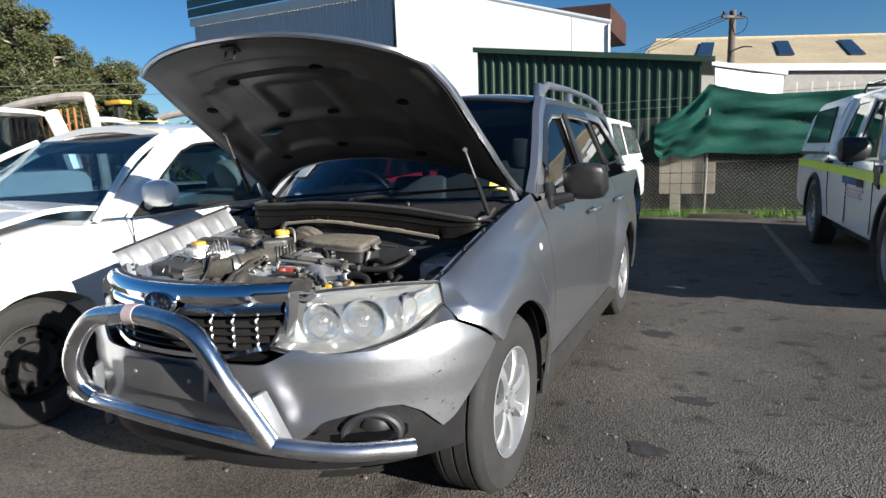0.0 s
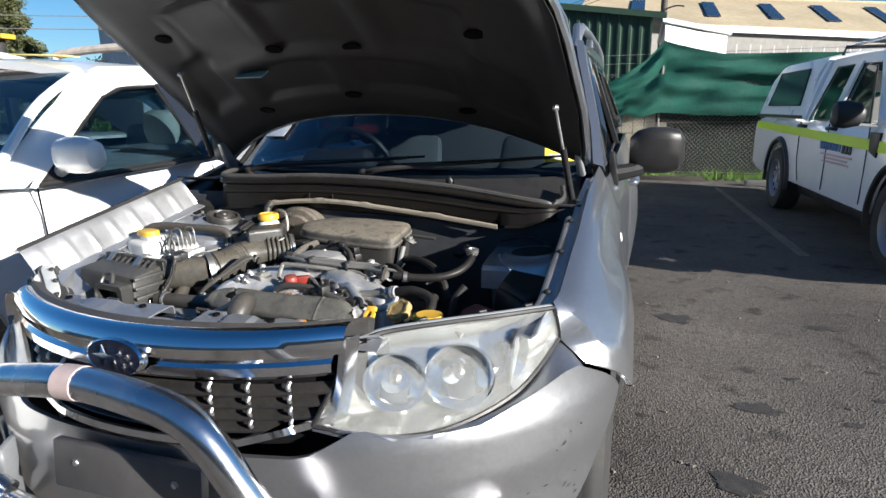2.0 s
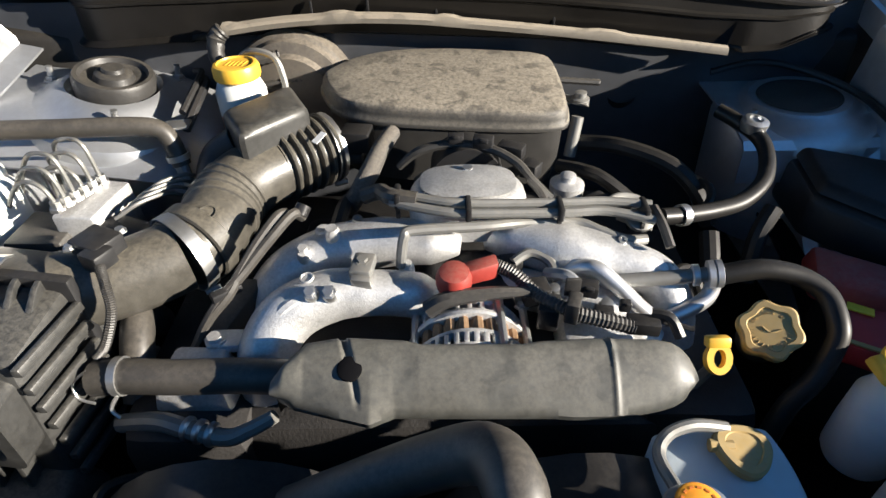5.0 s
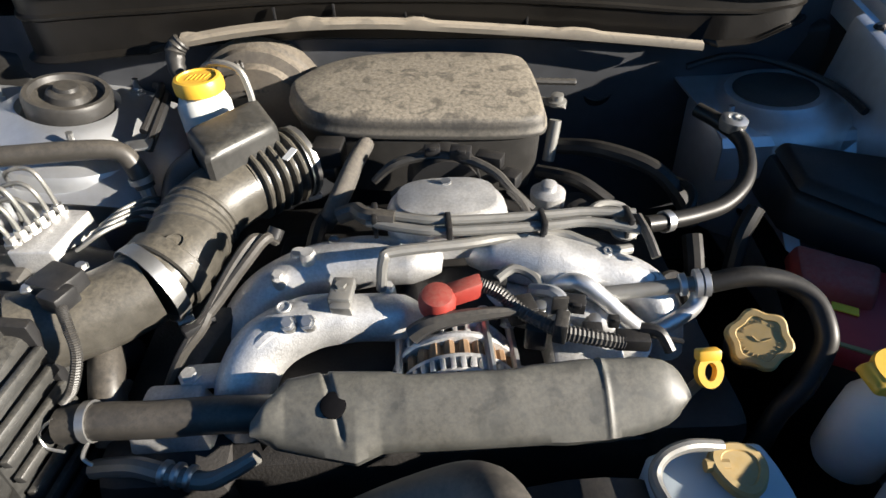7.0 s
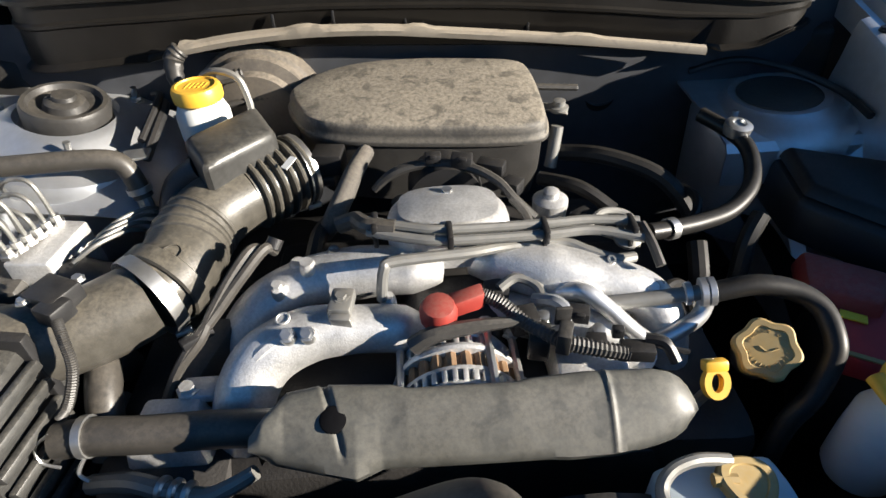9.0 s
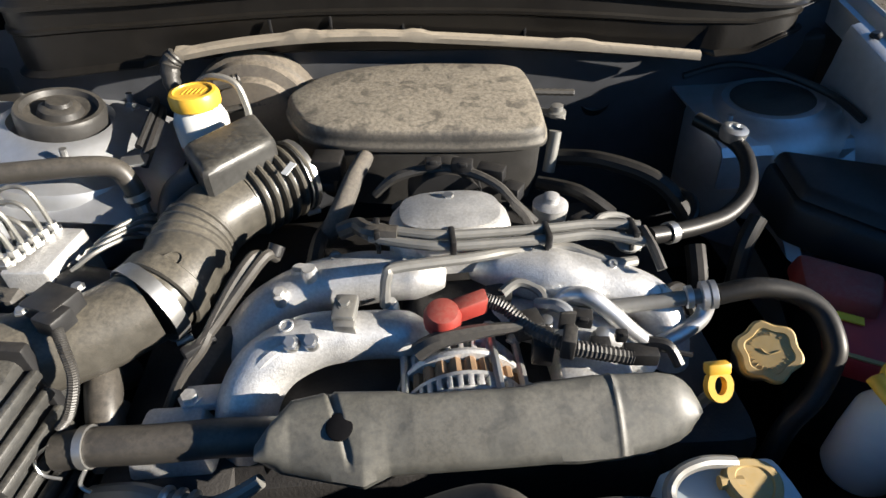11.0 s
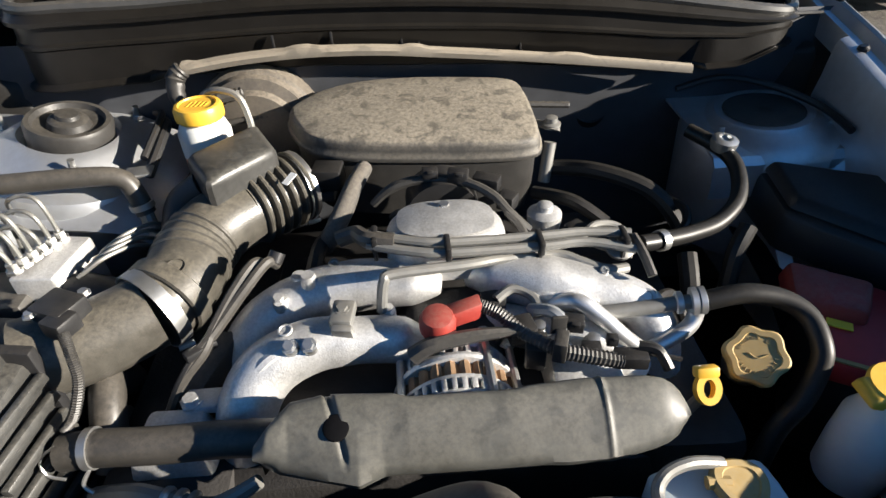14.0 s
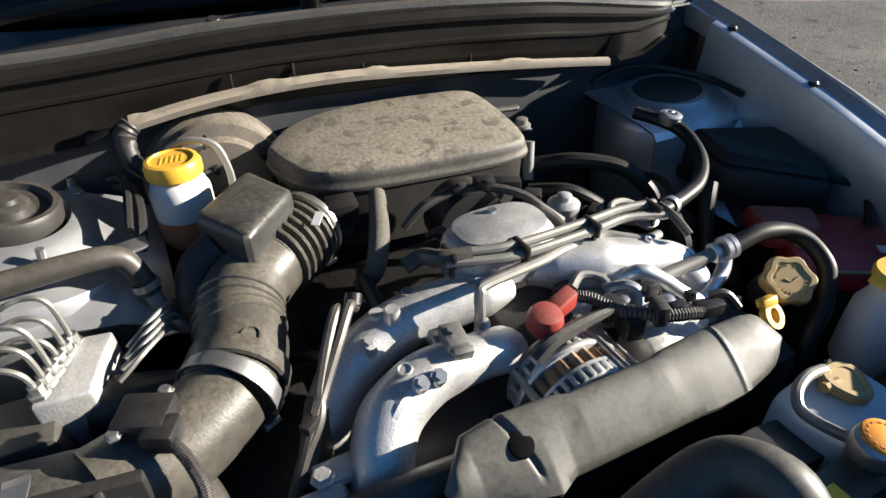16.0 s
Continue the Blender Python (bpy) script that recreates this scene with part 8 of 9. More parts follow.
for x, y in ((-0.305, 0.640), (-0.345, 0.612)):
    bolt(b, (x, y, 0.896), (0, 0, 1), 0.005, 0.005)
parts("sensor_screw", b, STEEL, maf)
b = B()
tube(b, [(-0.306, 0.588, 0.892), (-0.298, 0.573, 0.880), (-0.295, 0.560, 0.855), (-0.305, 0.545, 0.825), (-0.318, 0.54, 0.81)], 0.0048, 8, 26, ridge=0.0009)
part("sensor_conduit", b, BLACK_SEMI, maf)
# resonator on top of the duct
b = B()
RES = [(-0.246, 0.846), (-0.170, 0.930), (-0.132, 0.852), (-0.203, 0.772)]
cx, cy = sum(p[0] for p in RES) / 4, sum(p[1] for p in RES) / 4
ring = []
for k in range(4):
    a_, c_, d_ = Vector((*RES[k - 1], 0)), Vector((*RES[k], 0)), Vector((*RES[(k + 1) % 4], 0))
    for t in (0.22, 0.1):
        ring.append(c_.lerp(a_, t if t > 0.15 else 0.06))
    for t in (0.06, 0.22):
        ring.append(c_.lerp(d_, t))
slab(b, [(p.x, p.y) for p in ring], 0.890, 0.939, 0.012, steps=4, dome=0.002)
part("resonator", b, RESON, duct, "dust-covered resonator box")
b = B()
tube(b, [(-0.225, 0.83, 0.90), (-0.255, 0.825, 0.88), (-0.262, 0.80, 0.85), (-0.245, 0.775, 0.84)], 0.024, 12)
part("resonator_neck", b, BLACK, duct)

# air cleaner box by the headlight
b = B()
hexbox(b, [(-0.585, 0.50, 0.68), (-0.350, 0.465, 0.68), (-0.335, 0.585, 0.68), (-0.570, 0.62, 0.68)], [(-0.575, 0.515, 0.872), (-0.348, 0.478, 0.866), (-0.338, 0.575, 0.878), (-0.565, 0.612, 0.882)], 0.010)
ab = part("air_cleaner", b, RESON, car, "black air cleaner housing")
b = B()
hexbox(b, [(-0.565, 0.618, 0.70), (-0.335, 0.582, 0.70), (-0.330, 0.63, 0.72), (-0.555, 0.665, 0.72)], [(-0.560, 0.612, 0.890), (-0.336, 0.575, 0.886), (-0.335, 0.635, 0.872), (-0.550, 0.668, 0.876)], 0.012)
part("housing_lid", b, RESON, ab)
b = B()
hexbox(b, [(-0.574, 0.606, 0.70), (-0.330, 0.567, 0.70), (-0.329, 0.580, 0.70), (-0.573, 0.619, 0.70)], [(-0.574, 0.604, 0.893), (-0.330, 0.566, 0.889), (-0.329, 0.579, 0.889), (-0.573, 0.617, 0.893)], 0.003)
part("housing_flange", b, BLACK, ab)
for k in range(9):
    t = k / 8
    b = B()
    x, y = lerp(-0.555, -0.36, t), lerp(0.585, 0.553, t)
    hexbox(b, [(x - 0.004, y - 0.022, 0.868), (x + 0.004, y - 0.022, 0.868), (x + 0.004, y + 0.018, 0.868), (x - 0.004, y + 0.018, 0.868)], [(x - 0.003, y + 0.008, 0.887), (x + 0.003, y + 0.008, 0.887), (x + 0.003, y + 0.018, 0.889), (x - 0.003, y + 0.018, 0.889)], 0.001)
    part("housing_rib", b, RESON, ab)
for k in range(7):
    b = B()
    z = 0.70 + 0.026 * k
    hexbox(b, [(-0.346, 0.475, z), (-0.336, 0.475, z), (-0.322, 0.565, z), (-0.332, 0.565, z)], [(-0.346, 0.475, z + 0.010), (-0.338, 0.475, z + 0.010), (-0.324, 0.565, z + 0.010), (-0.332, 0.565, z + 0.010)], 0.002)
    part("side_rib", b, RESON, ab)
for x, y in ((-0.528, 0.602), (-0.412, 0.583)):
    b = B()
    rows = [[(x + o + 0.012 * s_, y + d, z) for o in (-0.009, 0.009)] for s_, d, z in ((0, 0.026, 0.892), (0.3, 0.012, 0.900), (0, -0.008, 0.898), (-0.4, -0.026, 0.880), (-0.6, -0.034, 0.866))]
    part("spring_clip", thick(loft(b, rows), 0.002), STEEL, ab)
# its open mouth
mouth_o = [(-0.475, 0.742), (-0.362, 0.742), (-0.362, 0.852), (-0.475, 0.852)]
b = B()
rows = []
for inset, y in ((0.0, 0.500), (0.0, 0.452), (0.013, 0.450), (0.015, 0.52)):
    ring = rrect(-0.4085, 0.806, 0.110 - 2 * inset, 0.088 - 2 * inset, 0.012, 4)
    rows.append([(p[0], y - 0.15 * (p[0] + 0.4185), p[1]) for p in ring])
part("intake_mouth", thick(loft(b, rows, True), 0.002), RESON, ab, "open rectangular air inlet")
# flat near-black sheet paints the shade inside the inlet
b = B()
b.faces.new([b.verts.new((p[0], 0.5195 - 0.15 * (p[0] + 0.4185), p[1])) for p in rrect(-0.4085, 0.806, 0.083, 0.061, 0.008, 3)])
part("mouth_shade", b, DARK, ab)
for x in (-0.44, -0.41, -0.38):
    b = B()
    hexbox(b, [(x - 0.003, 0.452, 0.715), (x + 0.003, 0.452, 0.715), (x + 0.003, 0.49, 0.70), (x - 0.003, 0.49, 0.70)], [(x - 0.003, 0.455, 0.762), (x + 0.003, 0.455, 0.762), (x + 0.003, 0.49, 0.762), (x - 0.003, 0.49, 0.762)], 0.001)
    part("mouth_rib", b, RESON, ab)
b = B()
tube(b, [(-0.435, 0.458, 0.853), (-0.43, 0.47, 0.873), (-0.405, 0.47, 0.875), (-0.398, 0.458, 0.853)], 0.005, 8)
part("mouth_tab", b, RESON, ab)
b = B()
hexbox(b, [(-0.60, 0.34, 0.66), (-0.33, 0.36, 0.66), (-0.33, 0.50, 0.66), (-0.60, 0.52, 0.66)], [(-0.57, 0.37, 0.70), (-0.35, 0.38, 0.70), (-0.35, 0.48, 0.72), (-0.58, 0.50, 0.72)], 0.012)
part("air_box_base", b, RESON, ab)

# dusty box over the engine
b = B()
LID = [(-0.136, 0.978, 0.905), (-0.12, 0.932, 0.9), (-0.092, 0.897, 0.898), (-0.032, 0.879, 0.895), (0.059, 0.874, 0.89), (0.152, 0.872, 0.886), (0.205, 0.879, 0.884), (0.223, 0.897, 0.886), (0.226, 0.952, 0.894), (0.222, 1.029, 0.902), (0.203, 1.051, 0.906), (0.155, 1.059, 0.908), (0.056, 1.068, 0.91), (-0.034, 1.063, 0.91), (-0.091, 1.041, 0.908), (-0.123, 1.009, 0.906)]
lid = [Vector(p) for p in LID]
cen = sum(lid, Vector()) / len(lid)
rings = []
sm = spline([tuple(p) for p in lid], 3, True)
for f, dz in ((0.97, 0.0), (1.010, 0.001), (1.016, 0.004), (1.012, 0.008), (0.998, 0.010), (0.992, 0.017), (0.982, 0.0235), (0.964, 0.028), (0.94, 0.0295), (0.7, 0.032), (0.4, 0.034), (0.05, 0.035)):
    rings.append([cen + (p - cen) * f + Vector((0, 0, dz - 0.0)) for p in sm])
loft(b, rings, True, True)
acb = part("engine_air_box", b, BLACK_DUSTY, car, "dust-coated black plastic air box")
b = B()
rings = [[cen + (p - cen) * f + Vector((0, 0, dz)) for p in sm] for f, dz in ((0.965, 0.002), (0.960, -0.022), (0.955, -0.05), (0.91, -0.09))]
loft(b, rings, True, True)
part("box_base", b, BLACK_SEMI, acb)
b = B()
hexbox(b, [(0.226, 0.961, 0.892), (0.262, 0.938, 0.892), (0.268, 0.964, 0.892), (0.232, 0.988, 0.892)], [(0.224, 0.945, 0.902), (0.255, 0.923, 0.902), (0.26, 0.944, 0.902), (0.228, 0.967, 0.902)], 0.002)
lathe(b, [(0.014, 0), (0.014, 0.006), (0.009, 0.008), (0.009, 0.015), (0.005, 0.016)], (0.249, 0.946, 0.898), (0, 0, 1), 16)
cyl(b, (0.241, 0.913, 0.89), (0.232, 0.896, 0.835), 0.009, 0.009, 12)
part("mounting_ear", b, GREY_PIPE, acb)
b = B()
tube(b, [(-0.025, 0.868, 0.893), (-0.039, 0.828, 0.888), (-0.053, 0.795, 0.872), (-0.07, 0.772, 0.85), (-0.083, 0.789, 0.82)], [0.011, 0.012, 0.013, 0.012, 0.011], 12)
part("breather_hose", b, material("braided_hose", (0.07, 0.065, 0.06), 0.6, 0, 300, 0.5, bump=0.6, bump_scale=900, dust=0.4), acb, "braided breather hose")
b = B()
box(b, (-0.075, 0.866, 0.885), (0.040, 0.035, 0.030), rz=-8, bev=0.003)
box(b, (-0.09, 0.869, 0.862), (0.050, 0.045, 0.014), rz=-8, bev=0.003)
lathe(b, [(0.012, 0), (0.012, 0.006), (0.006, 0.008)], (-0.086, 0.86, 0.87), (0, 0, 1), 14)
part("solenoid", b, BLACK, acb)
b = B()
box(b, (-0.117, 0.819, 0.911), (0.010, 0.020, 0.001), rz=-38, rx=20, bev=0)
part("part_label", b, PAPER, duct)

# brake booster, power steering reservoir
b = B()
lathe(b, [(0.098, -0.03), (0.101, 0.0), (0.098, 0.016), (0.092, 0.020), (0.088, 0.032), (0.072, 0.036), (0.066, 0.046), (0.03, 0.050)], (-0.195, 1.055, 0.872), (0, -1, 0.10), 40)
part("brake_booster", b, material("dusty_booster", (0.09, 0.08, 0.07), 0.55, 0.3, 40, 0.2, dust=0.6), car, "dusty black brake booster drum")
b = B()
c = Vector((-0.250, 0.952, -0.004))
lathe(b, [(0.034, 0.855), (0.036, 0.862), (0.036, 0.895)], c, (0, 0, 1), 26)
ps = part("power_steering_reservoir", b, material("stained_tank", (0.52, 0.22, 0.11), 0.4, 0, 60, 0.1), car, "milky power steering reservoir with yellow cap")
b = B()
lathe(b, [(0.0362, 0.893), (0.0364, 0.925), (0.031, 0.938), (0.026, 0.942), (0.026, 0.950)], c, (0, 0, 1), 26)
part("tank_neck", b, WHITE_TANK, ps)
b = B()
lathe(b, [(0.0315, 0.945), (0.033, 0.947), (0.033, 0.960), (0.0305, 0.965), (0.026, 0.966), (0.025, 0.9635), (0.01, 0.9635)], c, (0, 0, 1), 40, lobes=20, lobe=0.012)
pc = part("cap", b, YELLOW, ps, "yellow screw cap")
b = B()
for k in range(5):
    box(b, c + Vector((-0.012 + 0.006 * k, 0.002, 0.9637)), (0.0022, 0.018, 0.0008), rz=-12, bev=0)
part("cap_writing", b, YELLOW, pc, smooth=False)
b = B()
tube(b, [(-0.275, 1.0, 0.930), (-0.24, 0.985, 0.965), (-0.20, 0.972, 0.962), (-0.188, 0.965, 0.93), (-0.188, 0.96, 0.90)], 0.005, 8)
part("reservoir_pipe", b, GREY_PIPE, ps)
b = B()
tube(b, [(-0.275, 1.005, 0.928), (-0.245, 0.998, 0.945), (-0.20, 1.01, 0.95)], 0.008, 8, 12, ridge=0.0015)
part("corrugated_sleeve", b, BLACK_SEMI, ps)

# brake fluid tank, anti-lock unit and its pipes
b = B()
ring = rrect(-0.535, 0.728, 0.115, 0.085, 0.02, 4, -0.3)
slab(b, ring, 0.84, 0.905, 0.012)
slab(b, rrect(-0.525, 0.74, 0.075, 0.06, 0.018, 4, -0.3), 0.895, 0.918, 0.008)
bt = part("coolant_tank", b, WHITE_TANK, car, "milky plastic fluid tank with yellow cap")
b = B()
slab(b, smooth_ring([(p[0], p[1]) for p in rrect(-0.54, 0.738, 0.075, 0.048, 0.022, 3, -0.25)], 2), 0.918, 0.933, 0.005)
part("cap", b, YELLOW, bt, "yellow oval cap")
b = B()
hexbox(b, [(-0.412, 0.690, 0.815), (-0.362, 0.690, 0.815), (-0.340, 0.755, 0.815), (-0.390, 0.758, 0.815)], [(-0.412, 0.690, 0.882), (-0.366, 0.690, 0.878), (-0.343, 0.752, 0.890), (-0.388, 0.757, 0.892)], 0.003)
absu = part("brake_modulator", b, CAST, car, "alloy brake modulator block with steel pipes")
b = B()
cyl(b, (-0.372, 0.712, 0.838), (-0.300, 0.692, 0.832), 0.030, 0.028, 22)
part("pump_motor", b, BLACK, absu)
b = B()
hexbox(b, [(-0.475, 0.668, 0.80), (-0.392, 0.662, 0.80), (-0.385, 0.735, 0.80), (-0.468, 0.745, 0.80)], [(-0.470, 0.672, 0.858), (-0.400, 0.668, 0.860), (-0.398, 0.728, 0.862), (-0.465, 0.738, 0.860)], 0.005)
part("control_unit", b, BLACK_SEMI, absu)
for k in range(6):
    t = k / 5
    s = Vector((lerp(-0.402, -0.376, t), lerp(0.695, 0.752, t), 0.892))
    b = B()
    bolt(b, s - Vector((0, 0, 0.004)), (0, 0, 1), 0.006, 0.012)
    part("pipe_nut", b, STEEL, absu)
    b = B()
    h = 0.022 + 0.012 * (k % 3)
    e = s + Vector((-0.085 - 0.01 * (k % 3), 0.030 + 0.012 * k, -0.03))
    tube(b, [s, s + Vector((-0.004, 0, h)), s + Vector((-0.022, 0.006, h + 0.008)), s + Vector((-0.048, 0.014, h - 0.004)), e, e + Vector((-0.01, 0.01, -0.05))], 0.0027, 7)
    part("brake_pipe", b, GREY_PIPE, absu)
for k in range(4):
    b = B()
    s = Vector((-0.345 + 0.003 * k, 0.70 + 0.015 * k, 0.87))
    tube(b, [s, s + Vector((0.025, 0.015, 0.012)), s + Vector((0.045, 0.045, 0.006)), s + Vector((0.05, 0.08, -0.02))], 0.0026, 7)
    part("brake_pipe", b, GREY_PIPE, absu)
b = B()
tube(b, [(-0.60, 0.782, 0.895), (-0.585, 0.79, 0.925), (-0.54, 0.802, 0.934), (-0.44, 0.816, 0.930), (-0.36, 0.828, 0.926), (-0.328, 0.834, 0.918), (-0.316, 0.832, 0.90), (-0.308, 0.825, 0.87)], 0.0125, 12)
hp = part("heater_hose", b, HOSE, car, "dusty rubber hose across the bay")
screw_clamp(hp, (-0.310, 0.826, 0.882), (0.1, -0.1, -0.6), 0.0135, 0.008)
b = B()
tube(b, [(-0.307, 0.822, 0.87), (-0.30, 0.812, 0.85), (-0.285, 0.80, 0.835), (-0.27, 0.80, 0.82)], 0.009, 10)
part("metal_stub", b, GREY_PIPE, hp)
b = B()
tube(b, [(-0.318, 0.985, 0.925), (-0.302, 0.96, 0.93), (-0.298, 0.91, 0.925), (-0.305, 0.86, 0.905)], 0.007, 8)
tube(b, [(-0.325, 0.99, 0.935), (-0.31, 0.975, 0.94), (-0.306, 0.94, 0.938), (-0.312, 0.88, 0.92)], 0.005, 8)
part("wiring_loom", b, BLACK, car, "black wiring beside the strut tower")
b = B()
hexbox(b, [(-0.33, 0.84, 0.912), (-0.295, 0.845, 0.912), (-0.298, 0.87, 0.912), (-0.33, 0.865, 0.912)], [(-0.33, 0.84, 0.916), (-0.295, 0.845, 0.916), (-0.298, 0.87, 0.916), (-0.33, 0.865, 0.916)], 0.001)
part("earth_tag", b, STEEL, car)

# pair of thin hoses, valve cover and lower hoses on the left bank
for o in (0.0, 0.014):
    b = B()
    tube(b, [(-0.122 - o, 0.688 + 0.004, 0.875), (-0.130 - o, 0.682, 0.886), (-0.152 - o * 0.8, 0.655, 0.872), (-0.178 - o * 0.3, 0.626, 0.850), (-0.197 + o * 0.3, 0.603, 0.836), (-0.215, 0.585, 0.815), (-0.235, 0.57, 0.78)], 0.0062, 9)
    part("thin_hose", b, HOSE, car, "thin grey vacuum hose")
b = B()
box(b, (-0.196, 0.605, 0.838), (0.034, 0.012, 0.010), rz=40, bev=0.002)
lathe(b, [(0.009, 0), (0.009, 0.012)], (-0.124, 0.690, 0.880), (0.3, 0.5, 0.5), 12)
parts("hose_bracket", b, BLACK, car)
b = B()
hexbox(b, [(-0.265, 0.505, 0.745), (-0.180, 0.505, 0.745), (-0.175, 0.565, 0.745), (-0.255, 0.57, 0.745)], [(-0.258, 0.515, 0.792), (-0.190, 0.517, 0.795), (-0.190, 0.560, 0.803), (-0.246, 0.562, 0.803)], 0.007)
vc = part("cam_cover_bracket", b, CAST, car, "cast alloy bracket on the engine")
b = B()
hexbox(b, [(-0.212, 0.556, 0.795), (-0.178, 0.556, 0.795), (-0.170, 0.585, 0.795), (-0.214, 0.585, 0.795)], [(-0.210, 0.558, 0.803), (-0.180, 0.558, 0.803), (-0.172, 0.583, 0.803), (-0.212, 0.583, 0.803)], 0.001)
bolt(b, (-0.205, 0.566, 0.803), (0, 0, 1), 0.008, 0.008)
part("bracket_plate", b, CAST, vc)
b = B()
hexbox(b, [(-0.235, 0.572, 0.70), (-0.20, 0.572, 0.70), (-0.165, 0.66, 0.70), (-0.20, 0.66, 0.70)], [(-0.232, 0.575, 0.79), (-0.21, 0.575, 0.79), (-0.168, 0.655, 0.815), (-0.195, 0.655, 0.815)], 0.004)
part("black_guard", b, BLACK_SEMI, car)
b = B()
tube(b, [(-0.318, 0.524, 0.795), (-0.285, 0.523, 0.799), (-0.23, 0.520, 0.800), (-0.16, 0.518, 0.803), (-0.09, 0.515, 0.80)], 0.0185, 14)
lh = part("bypass_hose", b, HOSE, car, "dusty rubber bypass hose")
b = B()
lathe(b, [(0.0195, -0.004), (0.0205, -0.004), (0.0205, 0.004), (0.0195, 0.004)], (-0.290, 0.5235, 0.799), (1, 0, 0.05), 20)
tube(b, [(-0.290, 0.506, 0.789), (-0.296, 0.498, 0.778), (-0.288, 0.494, 0.770)], 0.002, 6)
tube(b, [(-0.318, 0.520, 0.812), (-0.334, 0.515, 0.800), (-0.332, 0.508, 0.785), (-0.315, 0.505, 0.779)], 0.0016, 6)
part("spring_clamp", b, STEEL, lh)
b = B()
tube(b, [(-0.318, 0.66, 0.74), (-0.312, 0.625, 0.79), (-0.303, 0.597, 0.795), (-0.297, 0.565, 0.775), (-0.295, 0.54, 0.74)], 0.0185, 14)
part("vertical_hose", b, HOSE, car, "dusty rubber hose behind the air cleaner")
b = B()
tube(b, [(-0.30, 0.505, 0.745), (-0.25, 0.492, 0.765), (-0.215, 0.480, 0.768), (-0.175, 0.470, 0.768), (-0.15, 0.472, 0.778), (-0.125, 0.478, 0.79)], [0.010, 0.010, 0.010, 0.009, 0.008, 0.007], 10)
lp = part("steering_hose", b, GREY_PIPE, car, "grey hose with crimped bands")
for k in range(3):
    b = B()
    lathe(b, [(0.010, -0.004), (0.0125, -0.002), (0.0125, 0.002), (0.010, 0.004)], (-0.216 + 0.013 * k, 0.481 - 0.0035 * k, 0.768), (1, -0.27, 0), 16)
    part("crimp_band", b, STEEL, lp)

# air-conditioning pipes and hose
PIPE = material("bright_alloy_pipe", (0.66, 0.66, 0.66), 0.42, 0.8, 120, 0.10)
b = B()
tube(b, [(0.175, 0.632, 0.815), (0.186, 0.632, 0.838), (0.207, 0.622, 0.850), (0.230, 0.608, 0.838), (0.255, 0.593, 0.818), (0.272, 0.584, 0.807)], 0.0095, 12)
acp = part("air_conditioning_pipe", b, PIPE, car, "bright alloy air-conditioning pipe")
b = B()
tube(b, [(0.268, 0.583, 0.800), (0.300, 0.592, 0.806), (0.330, 0.603, 0.815), (0.340, 0.611, 0.828), (0.338, 0.614, 0.844)], 0.009, 12)
part("return_pipe", b, PIPE, acp)
b = B()
tube(b, [(0.225, 0.618, 0.832), (0.28, 0.616, 0.838), (0.325, 0.612, 0.846), (0.35, 0.608, 0.852)], 0.0085, 12)
part("joint_pipe", b, GREY_PIPE, acp)
for x, r in ((0.318, 0.0125), (0.333, 0.0155), (0.341, 0.0155)):
    b = B()
    lathe(b, [(r * 0.8, -0.004), (r, -0.003), (r, 0.003), (r * 0.8, 0.004)], (x, 0.6125 - 0.15 * (x - 0.325), 0.846 + 0.2 * (x - 0.325)), (1, -0.15, 0.2), 18)
    part("pipe_ferrule", b, PIPE, acp)
b = B()
tube(b, [(0.345, 0.608, 0.850), (0.385, 0.606, 0.858), (0.424, 0.598, 0.853), (0.447, 0.580, 0.842), (0.450, 0.552, 0.826), (0.445, 0.538, 0.81), (0.427, 0.520, 0.78), (0.407, 0.512, 0.75), (0.395, 0.502, 0.72), (0.385, 0.49, 0.66)], 0.0113, 14)
part("air_conditioning_hose", b, RUBBER, acp, "black rubber refrigerant hose")
b = B()
hexbox(b, [(0.17, 0.60, 0.79), (0.23, 0.59, 0.79), (0.24, 0.635, 0.79), (0.18, 0.645, 0.79)], [(0.172, 0.602, 0.818), (0.228, 0.592, 0.818), (0.238, 0.633, 0.822), (0.182, 0.643, 0.822)], 0.004)
hexbox(b, [(0.165, 0.545, 0.75), (0.25, 0.54, 0.75), (0.25, 0.60, 0.75), (0.165, 0.605, 0.75)], [(0.17, 0.55, 0.80), (0.245, 0.545, 0.80), (0.245, 0.598, 0.815), (0.17, 0.60, 0.815)], 0.006)
comp = part("compressor", b, CAST, car, "alloy compressor body")
for x, y, z, r in ((0.192, 0.612, 0.822, 0.012), (0.215, 0.585, 0.818, 0.010), (0.185, 0.580, 0.815, 0.008), (0.225, 0.625, 0.822, 0.011), (0.160, 0.600, 0.828, 0.009)):
    b = B()
    lathe(b, [(r, 0), (r, 0.008), (r * 0.7, 0.010), (r * 0.7, 0.018), (r * 0.3, 0.019)], (x, y, z), (0, -0.2, 1), 12)
    part("fitting", b, STEEL, comp)
b = B()
tube(b, [(0.155, 0.625, 0.84), (0.175, 0.612, 0.848), (0.185, 0.60, 0.842), (0.178, 0.588, 0.83), (0.16, 0.59, 0.82)], 0.007, 8)
part("grey_loop", b, WHEEL_SILVER, comp)
b = B()
box(b, (0.140, 0.598, 0.838), (0.030, 0.026, 0.022), rz=10, bev=0.003)
box(b, (0.152, 0.575, 0.83), (0.022, 0.03, 0.03), rz=-14, bev=0.003)
part("plug", b, BLACK, comp)

